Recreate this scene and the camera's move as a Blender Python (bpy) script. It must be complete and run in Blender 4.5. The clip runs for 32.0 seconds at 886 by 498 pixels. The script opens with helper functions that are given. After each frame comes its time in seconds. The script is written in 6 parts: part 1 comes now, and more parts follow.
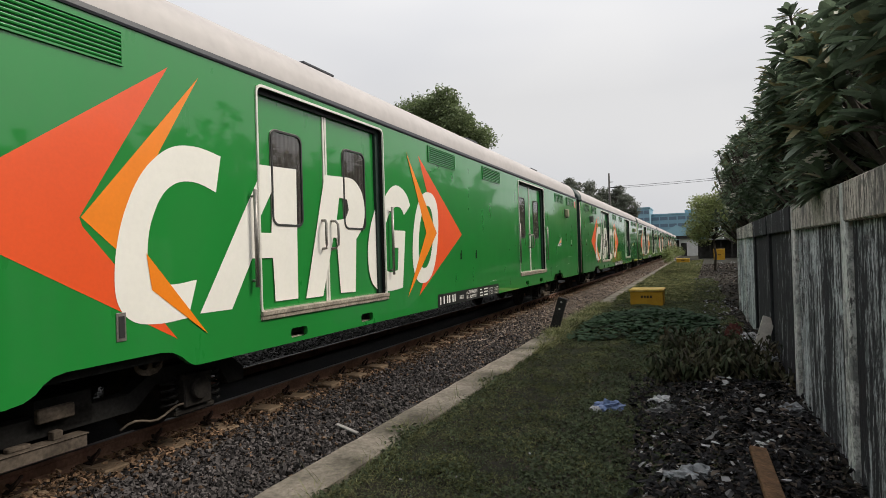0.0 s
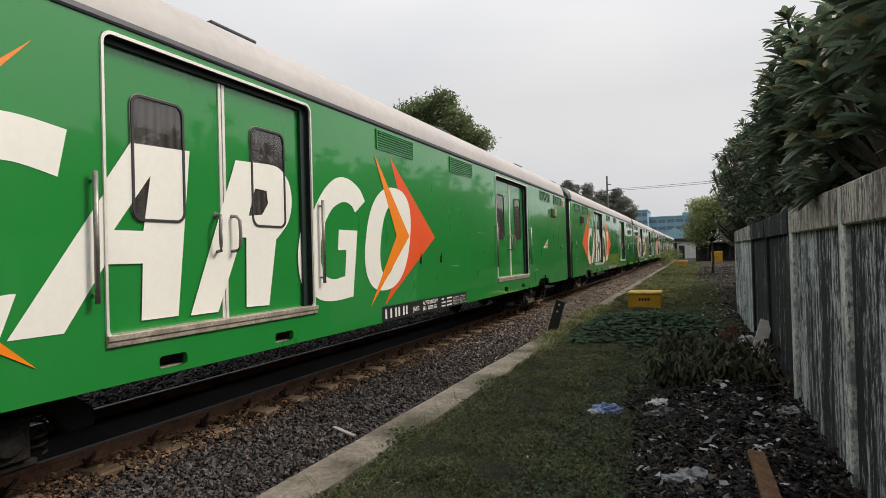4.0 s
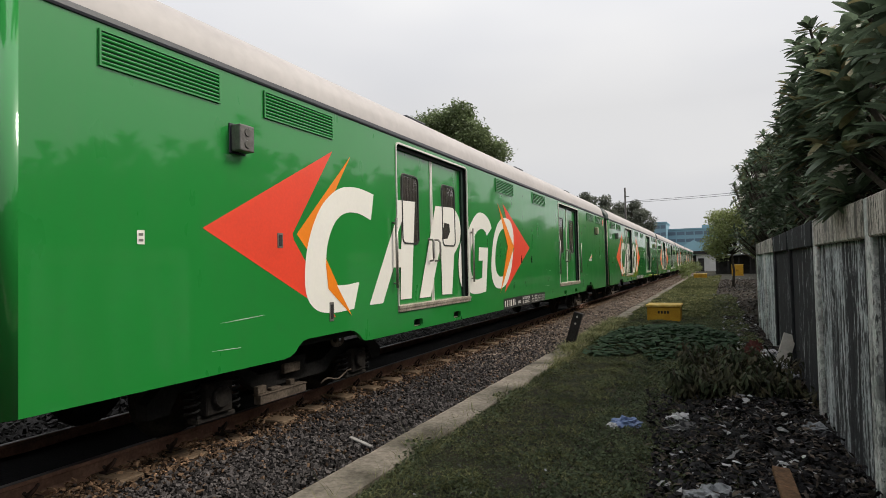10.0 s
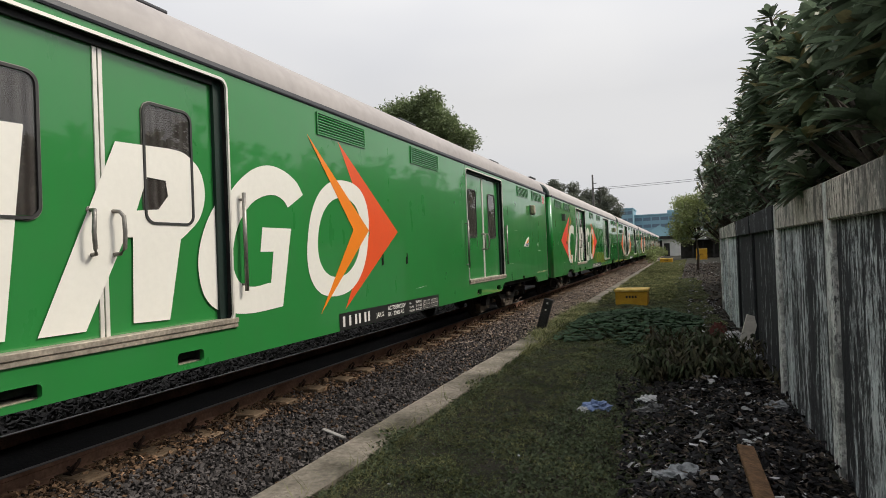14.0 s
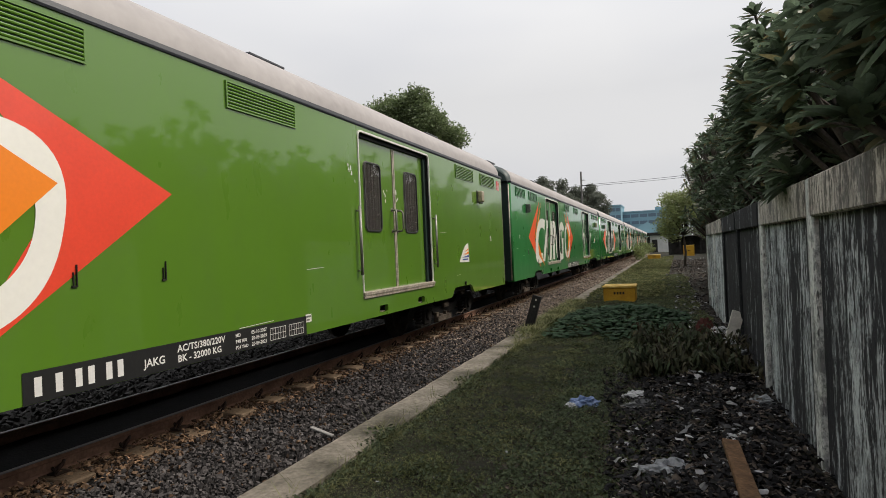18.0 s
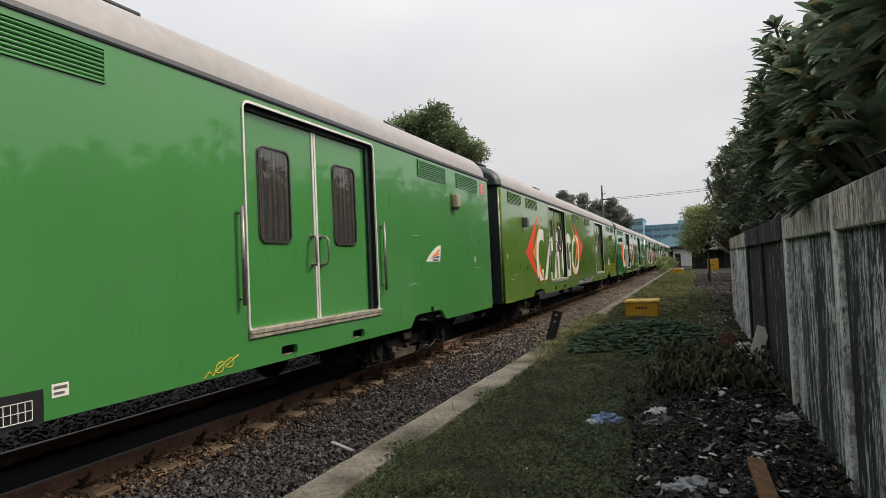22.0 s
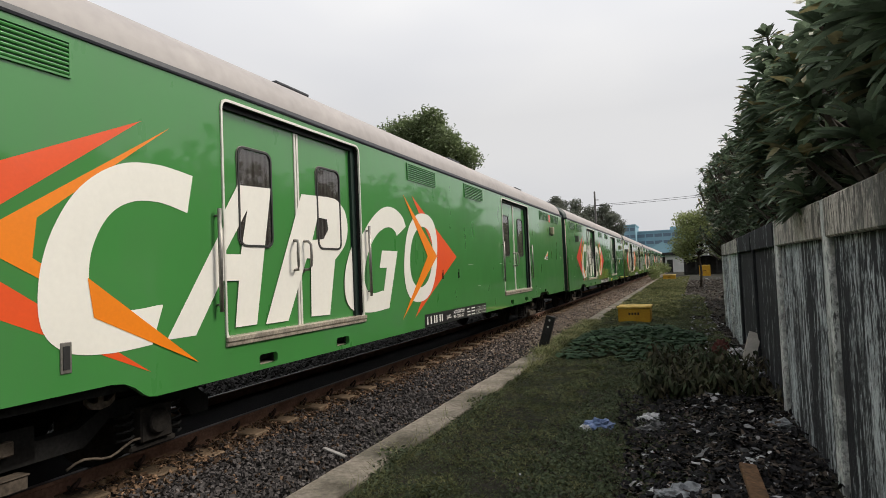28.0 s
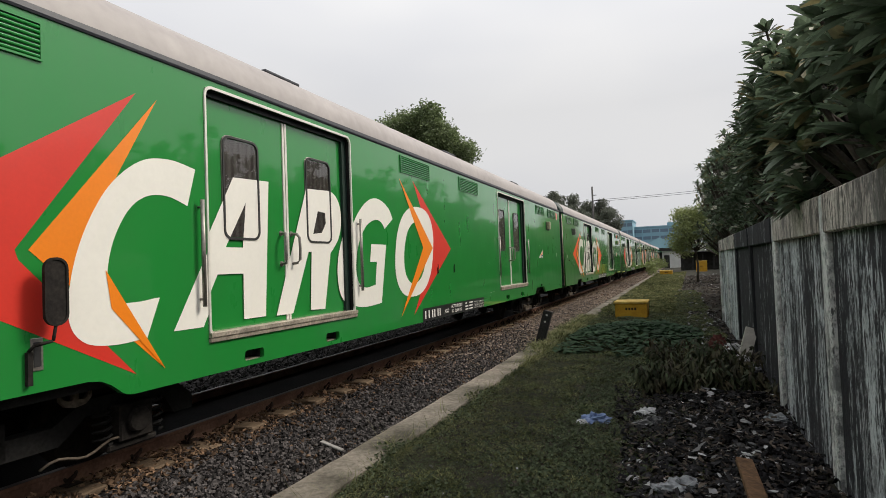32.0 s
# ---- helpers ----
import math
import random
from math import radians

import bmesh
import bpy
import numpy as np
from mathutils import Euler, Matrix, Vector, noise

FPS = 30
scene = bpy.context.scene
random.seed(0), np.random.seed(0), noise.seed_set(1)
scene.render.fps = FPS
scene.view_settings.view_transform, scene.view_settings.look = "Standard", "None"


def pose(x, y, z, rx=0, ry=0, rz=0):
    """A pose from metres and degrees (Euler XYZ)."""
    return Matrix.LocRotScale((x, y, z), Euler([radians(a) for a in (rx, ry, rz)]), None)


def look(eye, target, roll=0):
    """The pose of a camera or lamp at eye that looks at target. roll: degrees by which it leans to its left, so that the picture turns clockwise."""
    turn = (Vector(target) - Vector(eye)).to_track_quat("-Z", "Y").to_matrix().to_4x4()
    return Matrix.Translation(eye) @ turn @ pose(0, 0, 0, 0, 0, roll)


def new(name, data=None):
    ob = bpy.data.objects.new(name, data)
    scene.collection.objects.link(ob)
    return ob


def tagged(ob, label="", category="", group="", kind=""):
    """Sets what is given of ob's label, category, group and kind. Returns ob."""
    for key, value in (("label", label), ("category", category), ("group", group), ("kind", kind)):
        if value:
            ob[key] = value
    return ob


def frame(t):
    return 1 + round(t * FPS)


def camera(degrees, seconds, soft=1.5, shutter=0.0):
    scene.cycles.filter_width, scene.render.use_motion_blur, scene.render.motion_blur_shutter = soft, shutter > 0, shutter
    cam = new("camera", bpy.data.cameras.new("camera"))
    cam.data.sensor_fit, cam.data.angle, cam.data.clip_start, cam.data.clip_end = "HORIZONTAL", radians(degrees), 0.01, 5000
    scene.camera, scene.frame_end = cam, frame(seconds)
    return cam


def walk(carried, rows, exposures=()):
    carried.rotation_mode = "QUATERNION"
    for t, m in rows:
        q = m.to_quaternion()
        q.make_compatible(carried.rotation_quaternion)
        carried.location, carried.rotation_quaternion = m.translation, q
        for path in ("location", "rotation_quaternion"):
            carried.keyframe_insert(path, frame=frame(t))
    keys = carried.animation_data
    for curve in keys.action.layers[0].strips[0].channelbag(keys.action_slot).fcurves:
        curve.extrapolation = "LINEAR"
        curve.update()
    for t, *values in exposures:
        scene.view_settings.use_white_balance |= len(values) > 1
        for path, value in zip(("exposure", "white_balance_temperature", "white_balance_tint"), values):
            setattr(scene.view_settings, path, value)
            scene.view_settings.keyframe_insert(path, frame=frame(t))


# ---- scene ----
cam = camera(74.00, 32.0, soft=0.7)
PATH = [
    (0.0, pose(0.007, -0.015, 1.750, 90.47, 1.74, 23.46)),
    (0.5, pose(0.008, -0.010, 1.756, 90.69, 1.91, 23.50)),
    (1.0, pose(0.010, -0.012, 1.750, 90.65, 1.87, 23.62)),
    (1.5, pose(0.011, -0.012, 1.753, 90.43, 1.86, 23.20)),
    (2.0, pose(0.008, -0.006, 1.751, 90.32, 1.98, 23.28)),
    (2.5, pose(0.009, -0.006, 1.754, 90.40, 1.89, 23.52)),
    (3.0, pose(0.008, -0.005, 1.757, 90.43, 1.88, 23.50)),
    (3.5, pose(0.004, -0.005, 1.754, 90.68, 1.60, 23.26)),
    (5.5, pose(0.007, -0.006, 1.755, 90.58, 1.70, 23.65)),
    (6.0, pose(0.003, -0.013, 1.745, 91.01, 1.27, 24.37)),
    (6.5, pose(-0.003, -0.014, 1.746, 90.95, 1.29, 24.40)),
    (7.0, pose(-0.004, -0.013, 1.744, 90.72, 1.38, 24.32)),
    (7.5, pose(-0.012, -0.007, 1.746, 91.06, 1.89, 23.66)),
    (8.0, pose(-0.009, -0.010, 1.749, 91.54, 1.70, 23.65)),
    (8.5, pose(-0.009, -0.004, 1.746, 91.55, 1.71, 23.87)),
    (9.0, pose(-0.012, 0.004, 1.750, 91.45, 1.98, 24.34)),
    (9.5, pose(-0.018, 0.000, 1.751, 91.59, 1.59, 24.91)),
    (10.0, pose(-0.010, -0.007, 1.745, 91.81, 1.27, 24.87)),
    (10.5, pose(-0.018, -0.000, 1.742, 91.70, 1.20, 24.10)),
    (11.0, pose(-0.026, 0.008, 1.743, 91.65, 1.49, 23.83)),
    (11.5, pose(-0.026, 0.013, 1.741, 91.38, 1.56, 23.60)),
    (12.0, pose(-0.025, 0.017, 1.746, 90.92, 2.06, 22.97)),
    (12.5, pose(-0.027, 0.014, 1.752, 90.86, 2.45, 22.44)),
    (13.0, pose(-0.027, 0.017, 1.748, 90.86, 2.43, 22.00)),
    (13.5, pose(-0.024, 0.013, 1.744, 90.85, 2.43, 21.99)),
    (14.0, pose(-0.018, 0.012, 1.748, 90.63, 2.25, 22.02)),
    (14.5, pose(-0.018, 0.017, 1.751, 90.77, 2.43, 21.78)),
    (16.5, pose(-0.013, 0.014, 1.750, 90.92, 2.42, 21.52)),
    (17.0, pose(-0.006, 0.004, 1.746, 90.80, 2.15, 21.39)),
    (17.5, pose(-0.009, 0.015, 1.750, 90.57, 2.45, 21.18)),
    (18.0, pose(-0.004, 0.018, 1.748, 90.31, 2.46, 20.98)),
    (18.5, pose(-0.010, 0.025, 1.746, 90.07, 2.34, 21.03)),
    (19.0, pose(-0.005, 0.022, 1.752, 90.44, 2.49, 21.64)),
    (19.5, pose(0.002, 0.016, 1.749, 90.59, 2.59, 22.33)),
    (20.0, pose(0.010, 0.010, 1.753, 90.82, 2.67, 22.75)),
    (20.5, pose(0.017, 0.002, 1.749, 91.17, 2.57, 22.60)),
    (21.0, pose(0.023, -0.011, 1.752, 91.75, 2.95, 22.70)),
    (21.5, pose(0.025, -0.010, 1.751, 91.99, 2.84, 22.96)),
    (22.0, pose(0.017, -0.006, 1.755, 91.81, 2.58, 22.96)),
    (22.5, pose(0.013, -0.009, 1.748, 91.43, 2.61, 23.35)),
    (23.0, pose(0.010, -0.005, 1.748, 91.28, 2.56, 22.73)),
    (23.5, pose(0.007, 0.003, 1.755, 91.37, 2.53, 22.38)),
    (24.0, pose(0.009, 0.001, 1.754, 91.70, 2.31, 22.05)),
    (24.5, pose(0.008, -0.002, 1.750, 91.55, 2.25, 21.81)),
    (25.0, pose(0.010, -0.002, 1.759, 91.47, 2.47, 22.07)),
    (25.5, pose(0.013, -0.007, 1.751, 91.48, 2.14, 22.21)),
    (27.5, pose(0.007, -0.007, 1.758, 92.10, 2.54, 22.27)),
    (28.0, pose(0.011, -0.007, 1.754, 92.30, 2.41, 22.29)),
    (28.5, pose(0.017, -0.008, 1.748, 92.18, 2.63, 22.28)),
    (29.0, pose(0.018, -0.006, 1.748, 91.82, 2.79, 22.06)),
    (29.5, pose(0.015, -0.005, 1.753, 91.61, 2.95, 22.15)),
    (30.0, pose(0.010, -0.000, 1.749, 91.62, 2.80, 22.31)),
    (30.5, pose(0.008, -0.001, 1.752, 91.51, 2.51, 22.59)),
    (31.0, pose(0.008, 0.000, 1.756, 91.72, 2.42, 22.56)),
    (31.5, pose(-0.001, -0.005, 1.752, 91.88, 2.28, 22.37)),
    (32.0, pose(0.001, 0.000, 1.750, 91.76, 2.17, 22.02)),
]
walk(cam, PATH)
# how far the train has run along the rails, in metres, second by second
RUN = [
    (0.0, -27.96), (0.5, -25.36), (1.0, -22.79), (2.0, -17.86), (3.0, -13.11), (3.5, -10.81),
    (5.5, -2.04), (6.0, 0.00), (7.0, 4.11), (8.0, 8.13), (9.0, 12.15), (10.0, 16.15),
    (11.0, 20.13), (12.0, 24.12), (13.0, 28.14), (14.0, 32.29), (14.5, 34.39), (16.5, 43.07),
    (17.0, 45.20), (18.0, 49.58), (19.0, 54.08), (20.0, 58.70), (21.0, 63.31), (22.0, 68.00),
    (23.0, 72.65), (24.0, 77.57), (25.0, 82.44), (25.5, 84.72), (27.5, 94.74), (28.0, 97.30),
    (29.0, 102.41), (30.0, 107.66), (31.0, 112.84), (32.0, 118.06),
]

# ---- light ----
world = bpy.data.worlds.new("sky")
scene.world = world
world.use_nodes = True
wn, wl = world.node_tree.nodes, world.node_tree.links
sky = wn.new("ShaderNodeTexSky")
sky.sky_type, sky.sun_disc = "NISHITA", False
sky.sun_elevation, sky.sun_rotation = radians(43), radians(59)
sky.air_density, sky.dust_density = 1.0, 4.0
hsv = wn.new("ShaderNodeHueSaturation")
hsv.inputs["Saturation"].default_value = 0.16
hsv.inputs["Value"].default_value = 0.16
wl.new(sky.outputs[0], hsv.inputs["Color"])
coord = wn.new("ShaderNodeTexCoord")
wmap = wn.new("ShaderNodeMapping")
wmap.inputs["Scale"].default_value = (1.0, 1.0, 2.6)
wl.new(coord.outputs["Generated"], wmap.inputs["Vector"])
wnoise = wn.new("ShaderNodeTexNoise")
wnoise.inputs["Scale"].default_value, wnoise.inputs["Detail"].default_value = 1.7, 3.0
wl.new(wmap.outputs[0], wnoise.inputs["Vector"])
wramp = wn.new("ShaderNodeValToRGB")
wramp.color_ramp.elements[0].position, wramp.color_ramp.elements[0].color = 0.32, (0.66, 0.67, 0.71, 1)
wramp.color_ramp.elements[1].position, wramp.color_ramp.elements[1].color = 0.68, (0.80, 0.795, 0.80, 1)
wl.new(wnoise.outputs["Fac"], wramp.inputs["Fac"])
wmix = wn.new("ShaderNodeMixRGB")
wmix.inputs["Fac"].default_value = 0.88
wl.new(hsv.outputs[0], wmix.inputs[1])
wl.new(wramp.outputs[0], wmix.inputs[2])
# an overcast sky is brighter overhead than at the horizon
sep = wn.new("ShaderNodeSeparateXYZ")
wl.new(coord.outputs["Generated"], sep.inputs[0])
lift = wn.new("ShaderNodeMapRange")
lift.inputs["From Min"].default_value, lift.inputs["From Max"].default_value = 0.25, 0.95
lift.inputs["To Min"].default_value, lift.inputs["To Max"].default_value = 1.0, 2.1
wl.new(sep.outputs["Z"], lift.inputs["Value"])
wmul = wn.new("ShaderNodeMixRGB")
wmul.blend_type = "MULTIPLY"
wmul.inputs["Fac"].default_value = 1.0
wl.new(wmix.outputs[0], wmul.inputs[1])
wl.new(lift.outputs[0], wmul.inputs[2])
back = wn["Background"]
wl.new(wmul.outputs[0], back.inputs["Color"])
back.inputs["Strength"].default_value = 0.95

sun = new("sun", bpy.data.lights.new("sun", "SUN"))
sun.data.energy, sun.data.angle, sun.data.color = 2.6, radians(16), (1.0, 0.92, 0.80)
sun.matrix_world = look((30, 18, 33), (0, 0, 0))
scene.view_settings.exposure = 0.0


# ---- materials ----
def mat(name, colour, rough=0.7, metal=0.0, vary=0.25, scale=3.0, fine=40.0, bump=0.15, coat=0.0, tint=None, island=0.0, thing=0.0, leaf=0.0):
    """A surface with stains at two scales, a fine relief, and colours that differ from piece to piece."""
    m = bpy.data.materials.new(name)
    m.use_nodes = True
    n, l = m.node_tree.nodes, m.node_tree.links
    b = n["Principled BSDF"]
    tc = n.new("ShaderNodeTexCoord")
    big, small = n.new("ShaderNodeTexNoise"), n.new("ShaderNodeTexNoise")
    big.inputs["Scale"].default_value, big.inputs["Detail"].default_value = scale, 5
    small.inputs["Scale"].default_value, small.inputs["Detail"].default_value = fine, 4
    for t in (big, small):
        l.new(tc.outputs["Object"], t.inputs["Vector"])
    mix = n.new("ShaderNodeMixRGB")
    mix.inputs[1].default_value = (*colour, 1)
    dark = tint or tuple(c * (1 - vary) for c in colour)
    mix.inputs[2].default_value = (*dark, 1)
    ramp = n.new("ShaderNodeValToRGB")
    ramp.color_ramp.elements[0].position, ramp.color_ramp.elements[1].position = 0.38, 0.66
    l.new(big.outputs["Fac"], ramp.inputs["Fac"])
    l.new(ramp.outputs["Color"], mix.inputs["Fac"])
    mul = n.new("ShaderNodeMixRGB")
    mul.blend_type = "MULTIPLY"
    mul.inputs["Fac"].default_value = 1.0
    g = n.new("ShaderNodeMapRange")
    g.inputs["From Min"].default_value, g.inputs["From Max"].default_value = 0.25, 0.75
    g.inputs["To Min"].default_value, g.inputs["To Max"].default_value = 1 - vary, 1 + vary * 0.6
    l.new(small.outputs["Fac"], g.inputs["Value"])
    l.new(mix.outputs[0], mul.inputs[1])
    l.new(g.outputs[0], mul.inputs[2])
    last = mul.outputs[0]
    for amount, node, socket in ((island, "ShaderNodeNewGeometry", "Random Per Island"), (thing, "ShaderNodeObjectInfo", "Random")):
        if amount:
            src = n.new(node)
            mr = n.new("ShaderNodeMapRange")
            mr.inputs["To Min"].default_value, mr.inputs["To Max"].default_value = 1 - amount, 1 + amount
            l.new(src.outputs[socket], mr.inputs["Value"])
            mm = n.new("ShaderNodeMixRGB")
            mm.blend_type = "MULTIPLY"
            mm.inputs["Fac"].default_value = 1.0
            l.new(last, mm.inputs[1])
            l.new(mr.outputs[0], mm.inputs[2])
            last = mm.outputs[0]
    l.new(last, b.inputs["Base Color"])
    b.inputs["Roughness"].default_value, b.inputs["Metallic"].default_value = rough, metal
    b.inputs["Specular IOR Level"].default_value = 0.5 if rough < 0.66 else 0.15
    if leaf:
        # thin leaves let part of the light through
        through_leaf, both = n.new("ShaderNodeBsdfTranslucent"), n.new("ShaderNodeMixShader")
        both.inputs["Fac"].default_value = leaf
        l.new(last, through_leaf.inputs["Color"])
        l.new(b.outputs[0], both.inputs[1])
        l.new(through_leaf.outputs[0], both.inputs[2])
        l.new(both.outputs[0], n["Material Output"].inputs["Surface"])
    b.inputs["Coat Weight"].default_value, b.inputs["Coat Roughness"].default_value = coat, 0.05
    if bump:
        bp = n.new("ShaderNodeBump")
        bp.inputs["Strength"].default_value, bp.inputs["Distance"].default_value = bump, 0.01
        l.new(small.outputs["Fac"], bp.inputs["Height"])
        l.new(bp.outputs[0], b.inputs["Normal"])
    return m


def paint(name, colour, dirt=(0.10, 0.11, 0.08), grime=0.35):
    """Glossy coach paint with long faint streaks, dust towards grey, and slight waviness of the sheet."""
    m = bpy.data.materials.new(name)
    m.use_nodes = True
    n, l = m.node_tree.nodes, m.node_tree.links
    b = n["Principled BSDF"]
    tc, mp = n.new("ShaderNodeTexCoord"), n.new("ShaderNodeMapping")
    mp.inputs["Scale"].default_value = (1.0, 1.2, 0.5)
    l.new(tc.outputs["Object"], mp.inputs["Vector"])
    streak, cloud = n.new("ShaderNodeTexNoise"), n.new("ShaderNodeTexNoise")
    streak.inputs["Scale"].default_value, streak.inputs["Detail"].default_value = 3.5, 6
    cloud.inputs["Scale"].default_value, cloud.inputs["Detail"].default_value = 0.9, 4
    l.new(mp.outputs[0], streak.inputs["Vector"])
    l.new(tc.outputs["Object"], cloud.inputs["Vector"])
    ramp = n.new("ShaderNodeValToRGB")
    ramp.color_ramp.elements[0].position, ramp.color_ramp.elements[1].position = 0.45, 0.8
    l.new(streak.outputs["Fac"], ramp.inputs["Fac"])
    amt = n.new("ShaderNodeMath")
    amt.operation = "MULTIPLY"
    amt.inputs[1].default_value = grime * 0.4
    l.new(ramp.outputs["Color"], amt.inputs[0])
    mix = n.new("ShaderNodeMixRGB")
    mix.inputs[1].default_value, mix.inputs[2].default_value = (*colour, 1), (*dirt, 1)
    l.new(amt.outputs[0], mix.inputs["Fac"])
    tone = n.new("ShaderNodeMapRange")
    tone.inputs["To Min"].default_value, tone.inputs["To Max"].default_value = 0.90, 1.08
    l.new(cloud.outputs["Fac"], tone.inputs["Value"])
    mul = n.new("ShaderNodeMixRGB")
    mul.blend_type = "MULTIPLY"
    mul.inputs["Fac"].default_value = 1.0
    l.new(mix.outputs[0], mul.inputs[1])
    l.new(tone.outputs[0], mul.inputs[2])
    l.new(mul.outputs[0], b.inputs["Base Color"])
    rr = n.new("ShaderNodeMapRange")
    rr.inputs["To Min"].default_value, rr.inputs["To Max"].default_value = 0.22, 0.38
    l.new(streak.outputs["Fac"], rr.inputs["Value"])
    l.new(rr.outputs[0], b.inputs["Roughness"])
    b.inputs["Specular IOR Level"].default_value = 0.25
    b.inputs["Coat Weight"].default_value, b.inputs["Coat Roughness"].default_value, b.inputs["Coat IOR"].default_value = 1.0, 0.045, 1.56
    bp = n.new("ShaderNodeBump")
    bp.inputs["Strength"].default_value, bp.inputs["Distance"].default_value = 0.03, 0.02
    l.new(cloud.outputs["Fac"], bp.inputs["Height"])
    l.new(bp.outputs[0], b.inputs["Normal"])
    return m


GREENS = {
    "bright": paint("green_paint", (0.016, 0.222, 0.037), grime=0.15),
    "mid": paint("green_paint_faded", (0.028, 0.222, 0.049), grime=0.25),
    "olive": paint("olive_green_paint", (0.096, 0.205, 0.018), grime=0.2),
    "dull": paint("dull_green_paint", (0.058, 0.235, 0.056), grime=0.3),
}
WHITE = mat("white_livery_paint", (0.86, 0.83, 0.75), 0.35, vary=0.03, scale=1.5, fine=25, bump=0.02, coat=0.5)
ORANGE = mat("orange_livery_paint", (0.86, 0.225, 0.004), 0.45, vary=0.04, bump=0.0, coat=0.25)
MATTES = {k: mat("worn_corner_paint", c, 0.75, vary=0.3, scale=5, bump=0.05) for k, c in (("bright", (0.018, 0.18, 0.035)), ("mid", (0.03, 0.17, 0.045)), ("olive", (0.08, 0.16, 0.016)), ("dull", (0.045, 0.165, 0.04)))}
REDS = {"orange": mat("vermilion_livery_paint", (0.78, 0.085, 0.012), 0.45, vary=0.04, bump=0.0, coat=0.25),
        "red": mat("red_livery_paint", (0.64, 0.033, 0.018), 0.45, vary=0.04, bump=0.0, coat=0.25),
        "pink": mat("faded_red_livery_paint", (0.79, 0.058, 0.022), 0.45, vary=0.06, bump=0.0, coat=0.25)}
ROOFS = {True: mat("silver_roof_paint", (0.43, 0.395, 0.375), 0.55, vary=0.09, scale=0.8, fine=8, bump=0.04),
         False: mat("dusty_silver_roof_paint", (0.345, 0.312, 0.295), 0.55, vary=0.12, scale=0.8, fine=8, bump=0.04)}
GUTTER = mat("dark_rain_gutter", (0.026, 0.028, 0.036), 0.5, vary=0.2)
STEEL = mat("stainless_steel", (0.80, 0.76, 0.69), 0.42, 0.25, vary=0.10, scale=6, fine=15, bump=0.03)
GRIP = mat("dull_grip_steel", (0.30, 0.28, 0.25), 0.4, 0.6, vary=0.25, scale=6)
ALU = mat("weathered_aluminium_sill", (0.52, 0.45, 0.365), 0.5, 0.4, vary=0.4, scale=9)
SEAL = mat("dusty_grey_seal", (0.030, 0.029, 0.028), 0.6, vary=0.3)
RUBBER = mat("black_rubber_seal", (0.02, 0.02, 0.02), 0.6, vary=0.2)
UNDER = mat("sooty_underframe", (0.022, 0.021, 0.020), 0.8, vary=0.4, scale=6)
DUST = mat("pale_dusty_iron", (0.125, 0.100, 0.078), 0.85, vary=0.45, scale=7)
BOGIE = mat("dusty_bogie_iron", (0.030, 0.026, 0.022), 0.8, vary=0.5, scale=7, tint=(0.015, 0.013, 0.012))
BLACK = mat("black_plate_paint", (0.016, 0.016, 0.016), 0.45, vary=0.2)
ENDGREEN = mat("dark_green_end_paint", (0.004, 0.022, 0.015), 0.6, vary=0.3)
ROOFEND = mat("dark_green_roof_end", (0.014, 0.032, 0.027), 0.5, vary=0.25, scale=4)
LETTER = mat("white_lettering", (0.72, 0.70, 0.66), 0.5, vary=0.08, bump=0)
SIGNRED = mat("red_sign_paint", (0.62, 0.03, 0.03), 0.4, vary=0.08, bump=0)
BLUE = mat("blue_swoosh_paint", (0.03, 0.05, 0.25), 0.4, vary=0.05, bump=0)
SCRAPED = mat("scraped_primer", (0.62, 0.56, 0.34), 0.7, vary=0.25, scale=14, bump=0)
CHALK = mat("yellow_chalk", (0.62, 0.45, 0.05), 0.9, vary=0.2, scale=14, bump=0)
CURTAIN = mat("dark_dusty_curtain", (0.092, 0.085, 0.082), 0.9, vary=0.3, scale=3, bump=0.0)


def pleat_shading(m, per_metre, dark):
    """Upright dark bands along the train: the shade of curtain pleats, painted in."""
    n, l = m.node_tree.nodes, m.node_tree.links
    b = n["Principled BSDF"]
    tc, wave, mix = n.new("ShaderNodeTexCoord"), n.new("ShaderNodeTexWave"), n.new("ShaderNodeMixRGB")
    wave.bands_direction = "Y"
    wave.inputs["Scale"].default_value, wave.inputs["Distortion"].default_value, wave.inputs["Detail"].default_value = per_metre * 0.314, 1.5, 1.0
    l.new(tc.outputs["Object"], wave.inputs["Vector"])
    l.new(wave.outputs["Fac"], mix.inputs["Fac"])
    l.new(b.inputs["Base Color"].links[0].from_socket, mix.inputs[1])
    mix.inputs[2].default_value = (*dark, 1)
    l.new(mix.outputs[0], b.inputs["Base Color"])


pleat_shading(CURTAIN, 11, (0.045, 0.039, 0.037))
GLASS = mat("window_glass", (0.9, 0.92, 0.9), 0.02, vary=0.02, scale=2, bump=0.0)
GLASS.node_tree.nodes["Principled BSDF"].inputs["Transmission Weight"].default_value = 1.0
GLASS.node_tree.nodes["Principled BSDF"].inputs["IOR"].default_value = 1.75
LAMPMETAL = mat("brassy_lamp_metal", (0.50, 0.42, 0.29), 0.42, 0.35, vary=0.3, scale=9)
LAMPDARK = mat("dark_lamp_metal", (0.16, 0.15, 0.14), 0.5, 0.4, vary=0.3, scale=9)
LAMPGLASS = mat("dull_lamp_lens", (0.10, 0.095, 0.08), 0.3, vary=0.25)
RUST = mat("rusty_rail_side", (0.29, 0.165, 0.115), 0.85, vary=0.3, scale=4, tint=(0.185, 0.105, 0.075))
